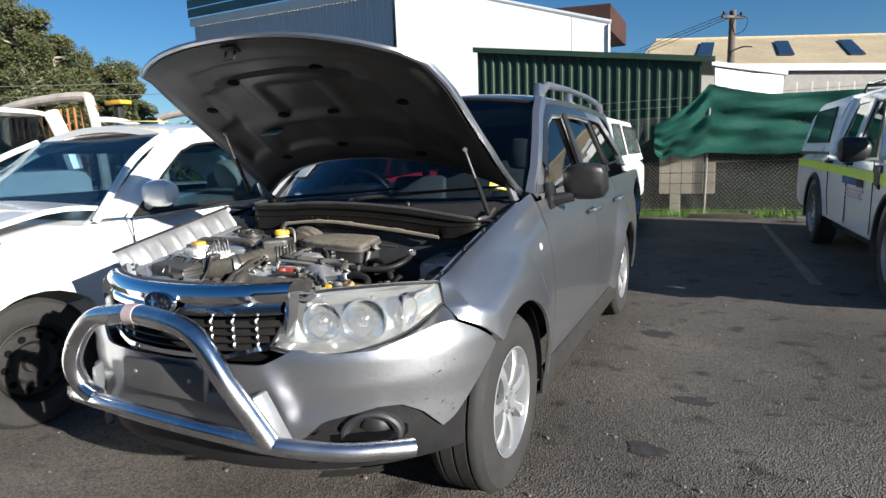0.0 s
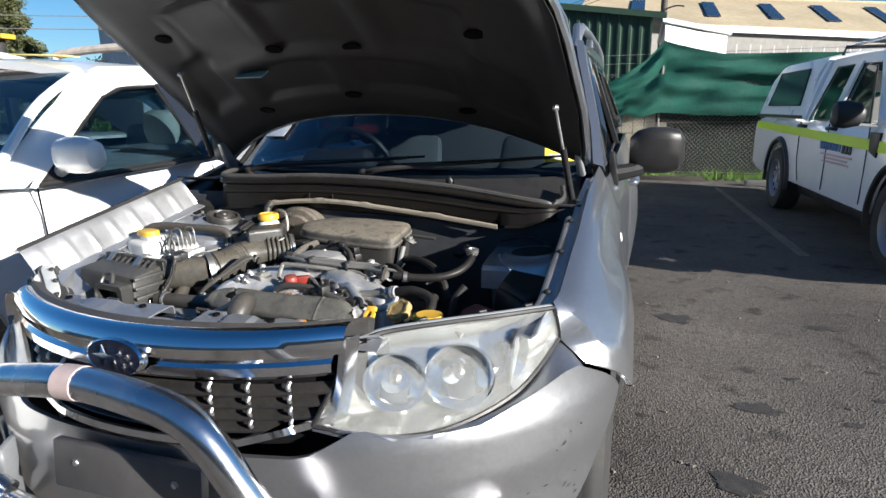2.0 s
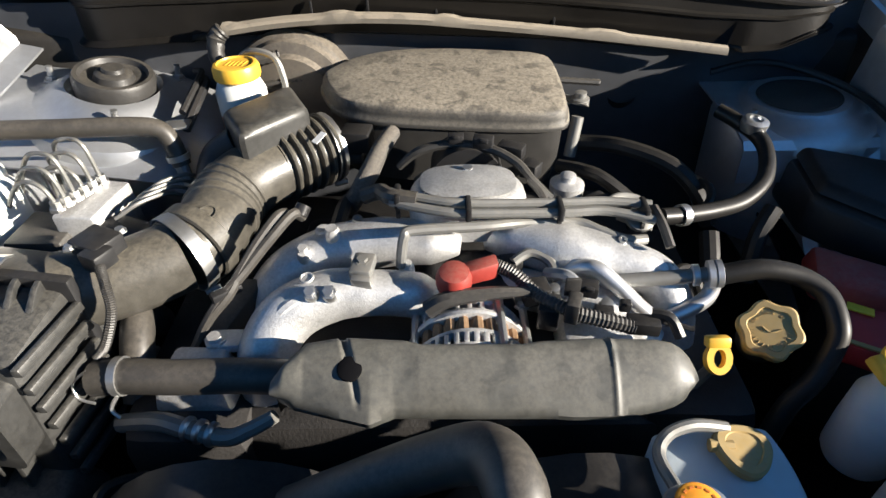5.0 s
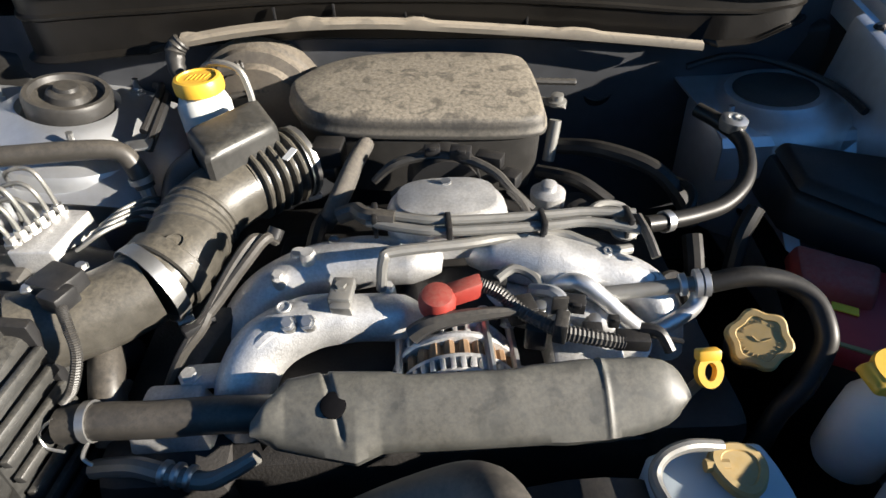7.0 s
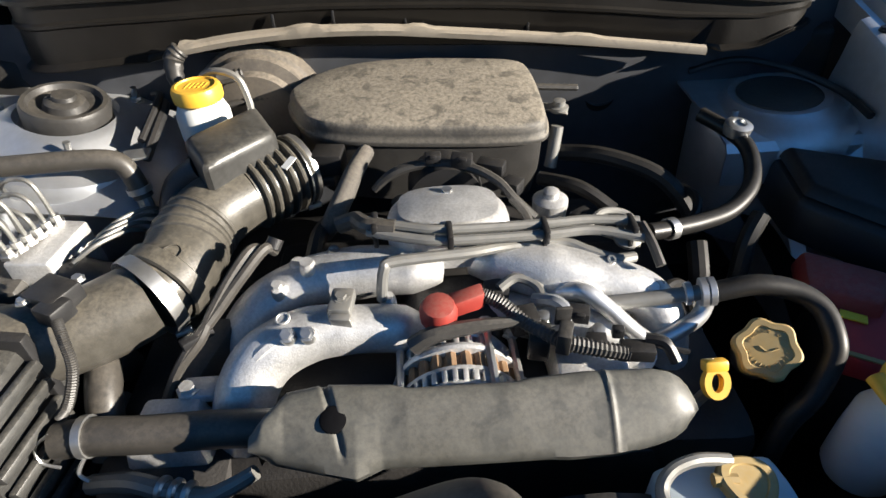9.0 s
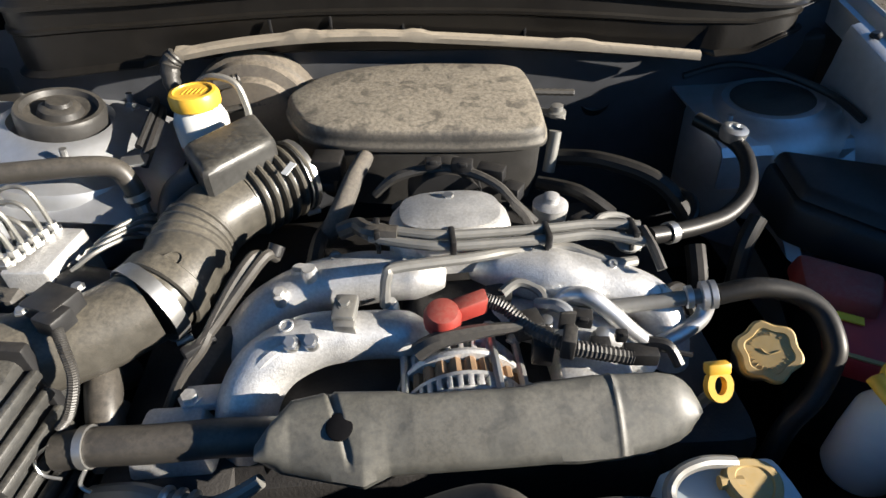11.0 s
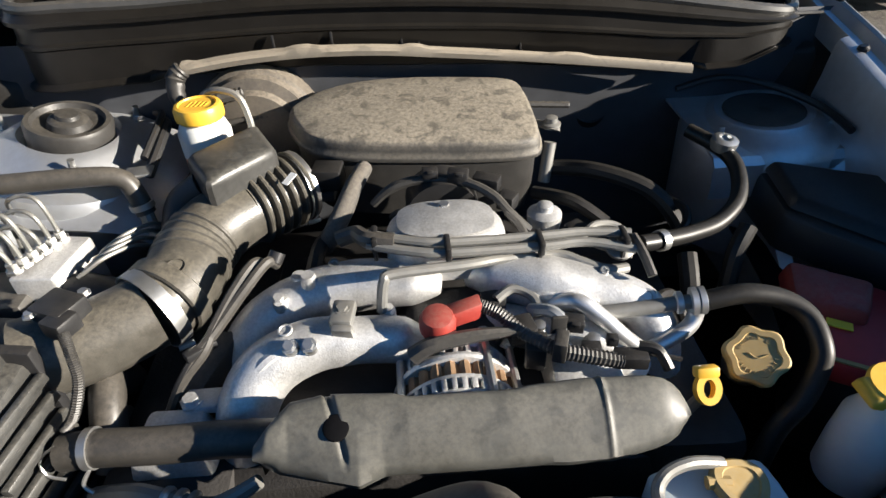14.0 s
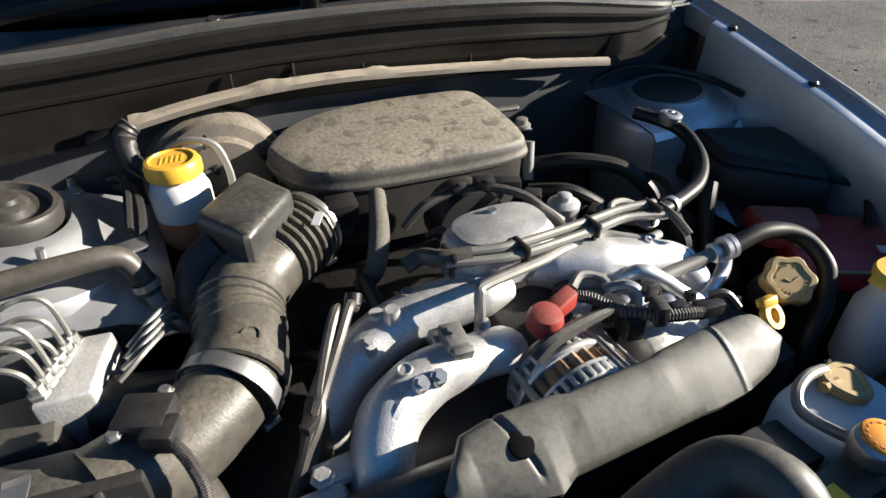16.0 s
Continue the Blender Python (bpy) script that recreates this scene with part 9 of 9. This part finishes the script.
# studs and a bracket on the front runner
for x, y, z in ((-0.098, 0.584, 0.852), (-0.079, 0.585, 0.851)):
    b = B()
    lathe(b, [(0.0085, -0.006), (0.0085, 0.004), (0.0075, 0.006)], (x, y, z), (0, -0.5, 0.85), 12)
    bolt(b, (x, y - 0.003, z + 0.005), (0, -0.5, 0.85), 0.0055, 0.007)
    part("runner_bolt", b, STEEL, man)
b = B()
box(b, (-0.046, 0.616, 0.862), (0.024, 0.034, 0.014), rz=-8, bev=0.003)
box(b, (-0.046, 0.597, 0.856), (0.022, 0.008, 0.020), rz=-8, rx=20, bev=0.002)
bolt(b, (-0.046, 0.618, 0.868), (0, 0, 1), 0.006, 0.005)
part("lifting_bracket", b, GREY_PIPE, man)

# oil filler, dipstick
b = B()
AX = Vector((-0.28, -0.50, 0.82)).normalized()
CAP_TURN = 14
cO = Vector((0.375, 0.545, 0.828))
lathe(b, [(0.026, -0.014), (0.0296, -0.012), (0.0304, -0.002), (0.0296, 0.003), (0.0275, 0.0050), (0.0220, 0.0050), (0.0210, 0.0038), (0.008, 0.0038)], cO, AX, 72, lobes=6, lobe=0.075)
oc = part("oil_filler_cap", b, TAN_YELLOW, car, "dusty yellow oil filler cap")
q = AX.to_track_quat("Z", "Y")
b = B()
for k, ch in enumerate("ENGINE OIL"):
    if ch != " ":
        letter(b, ch, 0.0048, 0.0004, Matrix.Translation(cO) @ q.to_matrix().to_4x4() @ pose(0, 0, 0.0038, 0, 0, CAP_TURN + 68 - 15 * k) @ pose(0, 0.0160, 0))
for k in range(12):
    a = math.radians(CAP_TURN + 185 + 15 * k)
    p = cO + q @ Vector((0.0180 * math.cos(a), 0.0180 * math.sin(a), 0.0039))
    tube(b, [p - q @ Vector((math.cos(a), math.sin(a), 0)) * 0.0017, p + q @ Vector((math.cos(a), math.sin(a), 0)) * 0.0017], 0.0006, 6, smooth=False)
part("cap_writing", b, TAN_YELLOW, oc, smooth=False)
b = B()
tube(b, [cO + q @ Vector((-0.008, 0.0, 0.0037)), cO + q @ Vector((0.0, -0.003, 0.0037)), cO + q @ Vector((0.009, 0.003, 0.0037))], 0.0010, 6)
part("cap_emblem", b, TAN_YELLOW, oc)
b = B()
cyl(b, cO - AX * 0.06, cO - AX * 0.012, 0.024, 0.024, 18)
part("filler_neck", b, BLACK, oc)
b = B()
D0 = Vector((0.313, 0.517, 0.818))
rows = []
for k in range(20):
    a = 2 * math.pi * k / 20
    u, w = Vector((1, 0, 0)), Vector((0.1, 0.72, 0.62)).normalized()
    cc = D0 + u * 0.0095 * math.cos(a) + w * 0.0125 * math.sin(a)
    out = (cc - D0).normalized()
    nz = u.cross(w).normalized()
    rows.append([cc + out * 0.0035 + nz * 0.005, cc + out * 0.0035 - nz * 0.005, cc - out * 0.0035 - nz * 0.005, cc - out * 0.0035 + nz * 0.005])
loft(b, rows + rows[:1], True)
box(b, D0 + Vector((0.001, 0.012, 0.012)), (0.024, 0.013, 0.012), rx=-30, bev=0.003)
ds = part("dipstick", b, YELLOW, car, "yellow dipstick loop")
b = B()
cyl(b, D0 + Vector((0, 0.004, -0.016)), D0 + Vector((-0.01, 0.03, -0.12)), 0.006, seg=8)
part("dipstick_tube", b, GREY_PIPE, ds)

# overflow tank
# milky tank tinted blue, its bluish shade put into the colour
b = B()
ring = smooth_ring([(0.226, 0.430), (0.240, 0.446), (0.320, 0.449), (0.338, 0.439), (0.342, 0.386), (0.328, 0.368), (0.248, 0.366), (0.230, 0.379)], 3)
slab(b, ring, 0.68, 0.806, 0.010)
ot = part("overflow_tank", b, material("blue_shade_milky_tank", (0.55, 0.62, 0.66), 0.4, 0, 60, 0.08), car, "milky overflow tank with tan cap")
b = B()
lathe(b, [(0.022, 0), (0.0245, 0.002), (0.0245, 0.009), (0.022, 0.0115), (0.016, 0.0115), (0.015, 0.010), (0.004, 0.010)], (0.2980, 0.4185, 0.8080), (0.05, -0.1, 1), 36, lobes=3, lobe=0.07)
cyl(b, (0.2700, 0.4225, 0.8150), (0.2900, 0.4205, 0.8150), 0.006, seg=8)
part("cap", b, TAN_YELLOW, ot, "tan yellow tank cap")
b = B()
tube(b, [(0.2900, 0.4375, 0.8180), (0.2580, 0.4355, 0.8260), (0.2330, 0.4275, 0.8240), (0.2220, 0.4105, 0.8180), (0.2260, 0.3755, 0.8230), (0.2220, 0.3505, 0.8430)], 0.0058, 10)
part("overflow_hose", b, GREY_PIPE, ot)

# battery and its cover
b = B()
hexbox(b, [(0.480, 0.571, 0.750), (0.620, 0.488, 0.750), (0.712, 0.611, 0.750), (0.564, 0.733, 0.750)], [(0.483, 0.573, 0.778), (0.619, 0.492, 0.778), (0.709, 0.611, 0.778), (0.564, 0.729, 0.778)], 0.005)
bat = part("battery", b, BATTERY_RED, car, "dark red battery with red terminal cover")
b = B()
hexbox(b, [(0.480, 0.570, 0.62), (0.61, 0.492, 0.62), (0.695, 0.600, 0.62), (0.552, 0.712, 0.62)], [(0.486, 0.577, 0.751), (0.618, 0.496, 0.751), (0.706, 0.611, 0.751), (0.564, 0.726, 0.751)], 0.006)
part("case", b, BLACK, bat, "black battery case")
b = B()
box(b, (0.546, 0.541, 0.779), (0.125, 0.006, 0.002), rz=-31, bev=0)
part("rating_strip", b, material("dull_yellow_print", (0.34, 0.27, 0.10), 0.6), bat)
b = B()
hexbox(b, [(0.485, 0.651, 0.768), (0.564, 0.611, 0.768), (0.605, 0.666, 0.768), (0.515, 0.728, 0.768)], [(0.493, 0.661, 0.802), (0.565, 0.623, 0.802), (0.600, 0.666, 0.804), (0.518, 0.719, 0.804)], 0.009)
part("terminal_cover", b, RED, bat, "red plastic terminal cover")
b = B()
box(b, (0.533, 0.621, 0.780), (0.028, 0.013, 0.002), rz=-31, bev=0)
part("warning_label", b, YELLOW_TAG, bat)
b = B()
box(b, (0.626, 0.559, 0.780), (0.026, 0.016, 0.002), rz=-36, bev=0)
part("label", b, PAPER, bat)
b = B()
tube(b, [(0.662, 0.605, 0.768), (0.700, 0.652, 0.808), (0.668, 0.718, 0.813), (0.599, 0.748, 0.788)], 0.008, 8)
part("battery_cable", b, BLACK, bat)
# washer bottle
b = B()
cW = Vector((0.476, 0.479, 0.012))
lathe(b, [(0.030, 0.690), (0.034, 0.698), (0.035, 0.74), (0.034, 0.782), (0.026, 0.798), (0.0245, 0.803), (0.0245, 0.83)], cW, (0, 0, 1), 26)
wbt = part("washer_bottle", b, WHITE_TANK, car, "white washer bottle with yellow flip cap")
b = B()
lathe(b, [(0.026, 0.824), (0.0305, 0.827), (0.0315, 0.835), (0.029, 0.8385), (0.021, 0.838), (0.008, 0.8375)], cW, (0, 0, 1), 30, 0.95)
hexbox(b, [tuple(cW + Vector(q)) for q in ((-0.040, -0.016, 0.826), (-0.026, -0.018, 0.824), (-0.026, 0.018, 0.824), (-0.040, 0.016, 0.826))], [tuple(cW + Vector(q)) for q in ((-0.038, -0.013, 0.835), (-0.026, -0.016, 0.838), (-0.026, 0.016, 0.838), (-0.038, 0.013, 0.835))], 0.003)
part("cap", b, YELLOW, wbt, "yellow flip cap")
b = B()
tube(b, [(0.515, 0.450, 0.815), (0.54, 0.44, 0.83), (0.565, 0.43, 0.828)], 0.007, 8)
part("bottle_bracket", b, STEEL, wbt)

# fuse box and hose on the shaded side
b = B()
hexbox(b, [(0.545, 0.790, 0.76), (0.650, 0.665, 0.76), (0.725, 0.82, 0.76), (0.555, 0.90, 0.76)], [(0.552, 0.798, 0.822), (0.655, 0.675, 0.822), (0.728, 0.83, 0.832), (0.562, 0.905, 0.832)], 0.010)
fb = part("fuse_box", b, BLACK, car, "black fuse box with moulded lid")
b = B()
hexbox(b, [(0.556, 0.800, 0.824), (0.655, 0.682, 0.824), (0.722, 0.828, 0.834), (0.566, 0.898, 0.834)], [(0.568, 0.806, 0.840), (0.655, 0.700, 0.840), (0.712, 0.822, 0.852), (0.576, 0.886, 0.852)], 0.005)
part("fuse_lid", b, BLACK, fb)
b = B()
tube(b, [(0.300, 0.694, 0.866), (0.330, 0.704, 0.861), (0.372, 0.718, 0.857), (0.415, 0.735, 0.858), (0.452, 0.765, 0.866), (0.470, 0.800, 0.878), (0.474, 0.835, 0.889), (0.462, 0.870, 0.895), (0.440, 0.905, 0.90)], 0.0105, 12, 8)
rh = part("fuel_hose", b, RUBBER, car, "black braided hose on the shaded side")
b = B()
lathe(b, [(0.016, -0.012), (0.018, -0.004), (0.018, 0.003), (0.012, 0.006), (0.009, 0.006), (0.008, 0.002)], (0.470, 0.857, 0.905), (0.05, -0.1, 1), 20)
part("service_cap", b, STEEL, rh)
screw_clamp(rh, (0.330, 0.704, 0.861), (1, 0.35, -0.1), 0.0115, 0.010)
for pts, r in (([(0.248, 0.909, 0.85), (0.3, 0.877, 0.86), (0.362, 0.84, 0.85), (0.398, 0.811, 0.82), (0.417, 0.796, 0.78)], 0.012), ([(0.209, 0.86, 0.84), (0.255, 0.825, 0.845), (0.299, 0.802, 0.82)], 0.010), ([(0.395, 0.748, 0.8), (0.392, 0.714, 0.77), (0.396, 0.701, 0.72)], 0.013), ([(0.477, 0.76, 0.83), (0.457, 0.74, 0.8), (0.449, 0.719, 0.74)], 0.012)):
    b = B()
    tube(b, pts, r, 10)
    part("shaded_hose", b, RUBBER, car, "black hose low in the bay")
b = B()
lathe(b, [(0.044, 0), (0.046, 0.006), (0.034, 0.012), (0.026, 0.006), (0.008, 0.006)], (0.36, 1.108, 0.86), (0, -1, 0.1), 24)
part("bulkhead_grommet", b, RUBBER, car)
# loom along the bulkhead, with clips, and small fittings over the engine
b = B()
tube(b, [(-0.27, 1.0, 0.898), (-0.20, 1.012, 0.908), (-0.10, 1.022, 0.912), (0.02, 1.028, 0.910), (0.16, 1.03, 0.902), (0.30, 1.035, 0.89)], 0.005, 8, 24, ridge=0.001)
bl = part("bulkhead_loom", b, BLACK_SEMI, car, "corrugated black loom along the bulkhead")
for x, y, z in ((-0.20, 1.012, 0.908), (-0.10, 1.022, 0.912), (0.05, 1.028, 0.909), (0.20, 1.031, 0.899)):
    b = B()
    box(b, (x, y, z), (0.009, 0.014, 0.014), bev=0.002)
    part("loom_clip", b, BLACK, bl)
for pts, r, mt in (([(0.150, 0.752, 0.885), (0.165, 0.735, 0.872), (0.170, 0.715, 0.858), (0.160, 0.700, 0.846)], 0.0055, BLACK_SEMI),
                   ([(0.236, 0.715, 0.862), (0.255, 0.735, 0.868), (0.285, 0.740, 0.862), (0.305, 0.725, 0.85)], 0.0045, GREY_PIPE),
                   ([(-0.075, 0.800, 0.835), (-0.085, 0.760, 0.842), (-0.088, 0.720, 0.842), (-0.090, 0.695, 0.838)], 0.010, BLACK),
                   ([(0.010, 0.790, 0.862), (0.020, 0.770, 0.880), (0.018, 0.745, 0.872)], 0.0055, BLACK_SEMI),
                   ([(0.120, 0.640, 0.845), (0.140, 0.650, 0.850), (0.162, 0.640, 0.845), (0.168, 0.620, 0.835)], 0.006, GREY_PIPE),
                   ([(-0.190, 0.735, 0.79), (-0.165, 0.715, 0.80), (-0.150, 0.69, 0.79)], 0.008, RUBBER),
                   ([(0.300, 0.640, 0.80), (0.322, 0.66, 0.81), (0.345, 0.67, 0.80), (0.36, 0.66, 0.77)], 0.007, RUBBER),
                   ([(0.372, 0.742, 0.835), (0.392, 0.765, 0.842), (0.402, 0.80, 0.84), (0.395, 0.84, 0.83)], 0.006, RUBBER)):
    b = B()
    tube(b, pts, r, 9)
    part("small_hose", b, mt, car)
for x, y, z, r in ((0.288, 0.628, 0.843, 0.010), (-0.118, 0.672, 0.842, 0.007), (0.150, 0.700, 0.876, 0.005), (0.245, 0.655, 0.862, 0.005), (0.020, 0.700, 0.868, 0.005), (-0.060, 0.700, 0.864, 0.006)):
    b = B()
    lathe(b, [(r * 1.15, -0.012), (r * 1.15, 0.0), (r, 0.003), (r * 0.6, 0.003), (r * 0.5, 0.001)], (x, y, z), (0.1, -0.35, 1), 14)
    part("bolt_head", b, STEEL, man)
for x, y, z, sx_, sy_, sz_, a in ((0.095, 0.800, 0.912, 0.026, 0.018, 0.014, -12), (0.060, 0.806, 0.914, 0.020, 0.014, 0.012, 0), (0.235, 0.742, 0.858, 0.024, 0.018, 0.016, 30), (0.196, 0.598, 0.842, 0.024, 0.018, 0.014, -15), (0.118, 0.648, 0.836, 0.026, 0.020, 0.016, 8), (0.205, 0.560, 0.842, 0.020, 0.014, 0.012, -8), (0.228, 0.566, 0.846, 0.012, 0.010, 0.012, -8)):
    b = B()
    box(b, (x, y, z), (sx_, sy_, sz_), rz=a, bev=0.002)
    box(b, (x, y - sy_ * 0.5, z + sz_ * 0.4), (sx_ * 0.4, sy_ * 0.3, sz_ * 0.35), rz=a, bev=0.001)
    part("plug_housing", b, BLACK, car)
# embossed oval and seam on the duct
b = B()
lathe(b, [(0.0135, -0.001), (0.0135, 0.0010), (0.0118, 0.0010), (0.0118, -0.001)], Vector(sp[54]) + Vector((0.018, -0.008, 0.0425)), (0.35, -0.2, 1), 24, 0.7, ring=True)
part("embossed_oval", b, DUCTM, duct)
# low clutter between the engine and the wings
rnd = random.Random(41)
for k in range(46):
    b = B()
    x, y = rnd.choice([(rnd.uniform(-0.34, -0.10), rnd.uniform(0.42, 0.62)), (rnd.uniform(0.10, 0.42), rnd.uniform(0.42, 0.80)), (rnd.uniform(-0.30, -0.05), rnd.uniform(0.62, 0.80)), (rnd.uniform(-0.1, 0.3), rnd.uniform(0.36, 0.44))])
    z = rnd.uniform(0.60, 0.735)
    if k % 2:
        box(b, (x, y, z), (rnd.uniform(0.02, 0.06), rnd.uniform(0.02, 0.05), rnd.uniform(0.03, 0.06)), rz=rnd.uniform(0, 90), rx=rnd.uniform(-15, 15), bev=0.005)
    else:
        a = rnd.uniform(0, 6.28)
        L = rnd.uniform(0.06, 0.13)
        tube(b, [(x, y, z), (x + L * 0.5 * math.cos(a), y + L * 0.5 * math.sin(a), z + 0.02), (x + L * math.cos(a + 0.6), y + L * math.sin(a + 0.6), z - 0.02)], rnd.uniform(0.004, 0.010), 8)
    part("engine_fitting", b, rnd.choice((GRIME_SHADE, BLACK, RUBBER, GREY_PIPE)), block)

# headlight backs and wing panels at the front of the bay
for sx in (1, -1):
    b = B()
    rows, edge = [], []
    for i, p in enumerate(tp):
        q2 = Vector((p.x - 0.030, p.y + 0.036, p.z - 0.006))
        edge.append([(sx * (p.x + 0.002), p.y - 0.002, p.z + 0.002), (sx * (p.x - 0.004), p.y + 0.005, p.z + 0.004), (sx * (p.x - 0.014), p.y + 0.018, p.z + 0.002), (sx * (p.x - 0.021), p.y + 0.026, p.z - 0.004)])
        rows.append([(sx * (p.x - 0.016), p.y + 0.020, p.z - 0.003), (sx * (p.x - 0.022), p.y + 0.027, p.z - 0.003), (sx * q2.x, q2.y, q2.z - 0.018), (sx * (q2.x - 0.012), q2.y + 0.012, q2.z - 0.045)])
    lf = part("lamp_top_frame", thick(loft(b, rows), 0.003), BLACK_SEMI, car, "black frame behind the headlight")
    # white strip added so the lamp's sunlit top edge reads bright
    part("lens_edge", thick(loft(bmesh.new(), edge), 0.002), WHITE_TANK, lf, "hazed lens edge, whitened for the sunlit lamp top")
    for j in (4, 10, 16, 21):
        b = B()
        box(b, (sx * (tp[j].x - 0.016), tp[j].y + 0.02, tp[j].z + 0.004), (0.020, 0.010, 0.008), rz=sx * 45, bev=0.002)
        part("lamp_clip", b, BLACK, lf)
b = B()
hexbox(b, [(-0.575, 0.43, 0.66), (-0.50, 0.30, 0.66), (-0.485, 0.31, 0.66), (-0.56, 0.44, 0.66)], [(-0.590, 0.475, 0.872), (-0.452, 0.300, 0.862), (-0.425, 0.312, 0.862), (-0.555, 0.485, 0.872)], 0.004)
part("lamp_support", b, SILVER_DULL, car, "silver headlight support panel")
b = B()
hexbox(b, [(0.46, 0.30, 0.60), (0.54, 0.40, 0.60), (0.52, 0.42, 0.60), (0.44, 0.32, 0.60)], [(0.33, 0.300, 0.800), (0.53, 0.430, 0.806), (0.505, 0.460, 0.785), (0.315, 0.325, 0.782)], 0.004)
part("lamp_support", b, SILVER_DULL, car, "silver headlight support panel")
b = B()
box(b, (0.50, 0.405, 0.812), (0.13, 0.022, 0.012), rz=35, bev=0.003)
part("lamp_brace", b, BLACK_SEMI, car)
for p in ((0.545, 0.452, 0.824), (0.455, 0.378, 0.826)):
    b = B()
    cyl(b, (p[0], p[1], p[2] - 0.02), p, 0.010, 0.010, 12)
    bolt(b, p, (0, 0, 1), 0.007, 0.007)
    part("rubber_stop", b, BLACK, car)
b = B()
hexbox(b, [(0.285, 0.30, 0.85), (0.31, 0.30, 0.85), (0.315, 0.355, 0.85), (0.29, 0.355, 0.85)], [(0.287, 0.302, 0.862), (0.308, 0.302, 0.862), (0.312, 0.335, 0.866), (0.292, 0.335, 0.866)], 0.003)
part("latch_guide", b, BLACK, car)

# ---- cabin ----
b = B()
rows = []
for i in range(25):
    u = i / 12 - 1
    w = screen_pt(u * 0.95, 0.03)
    rows.append([(w.x, w.y + 0.02, w.z - 0.01), (w.x, w.y + 0.30, 1.06), (w.x, max(w.y + 0.42, 1.72), 1.045), (w.x, max(w.y + 0.44, 1.76), 0.80)])
part("dashboard", thick(loft(b, rows), 0.01), CABIN, car, "dark grey dashboard")
b = B()
hexbox(b, [(-0.56, 1.62, 1.04), (-0.20, 1.62, 1.04), (-0.20, 1.76, 1.04), (-0.56, 1.76, 1.04)], [(-0.52, 1.66, 1.12), (-0.24, 1.66, 1.12), (-0.24, 1.74, 1.12), (-0.52, 1.74, 1.12)], 0.02)
part("instrument_hood", b, CABIN, car)
b = B()
cS = Vector((-0.38, 1.86, 1.03))
axS = Vector((0, 1, 0.45)).normalized()
qS = axS.to_track_quat("Z", "Y")
tube(b, [cS + qS @ Vector((0.185 * math.cos(a), 0.185 * math.sin(a), 0)) for a in (2 * math.pi * k / 28 for k in range(29))], 0.016, 10, smooth=False)
sw = part("steering_wheel", b, BLACK, car, "black steering wheel")
b = B()
lathe(b, [(0.07, -0.02), (0.07, 0.02), (0.04, 0.035)], cS, -axS, 20)
for a in (0.2, 2.94, 4.71):
    cyl(b, cS, cS + qS @ Vector((0.18 * math.cos(a), 0.18 * math.sin(a), 0)), 0.016, seg=8)
part("steering_hub", b, CABIN, sw)
seat(car, -0.38, 2.15, 0.52, SEAT)
seat(car, 0.38, 2.15, 0.52, SEAT)
b = B()
box(b, (0, 3.1, 0.62), (1.3, 0.5, 0.2), bev=0.05)
box(b, (0, 3.38, 0.92), (1.3, 0.16, 0.6), rx=-14, bev=0.05)
part("rear_seat", b, SEAT, car)
b = B()
box(b, (0, 2.6, 0.36), (1.5, 2.6, 0.06), bev=0.02)
part("cabin_floor", b, CABIN, car)
b = B()
loft(b, [[(x, y, z) for x in (-0.6, 0, 0.6)] for y, z in ((2.1, 1.53), (3.0, 1.60), (4.2, 1.54))])
part("headlining", thick(b, 0.01), BEIGE, car)


def on_screen(name, u, v, w, h, mat, label=""):
    """A flat sticker lying just inside the windscreen."""
    bb = B()
    o = Vector((0, -0.006, 0.007))
    loft(bb, [[screen_pt(lerp(u - w / 2, u + w / 2, k / 3), lerp(v - h / 2, v + h / 2, j / 2)) + o for k in range(4)] for j in range(3)])
    return part(name, thick(bb, 0.001), mat, ws, label)


on_screen("registration_label", -0.82, 0.29, 0.20, 0.14, PAPER, "white windscreen label")
on_screen("yellow_tag", 0.87, 0.118, 0.13, 0.085, YELLOW_TAG, "yellow lot sticker")
on_screen("tag_bar", 0.87, 0.105, 0.09, 0.03, PAPER)
b = B()
box(b, (0.0, 1.86, 1.475), (0.22, 0.03, 0.06), rx=15, bev=0.01)
part("inner_mirror", b, BLACK, car)
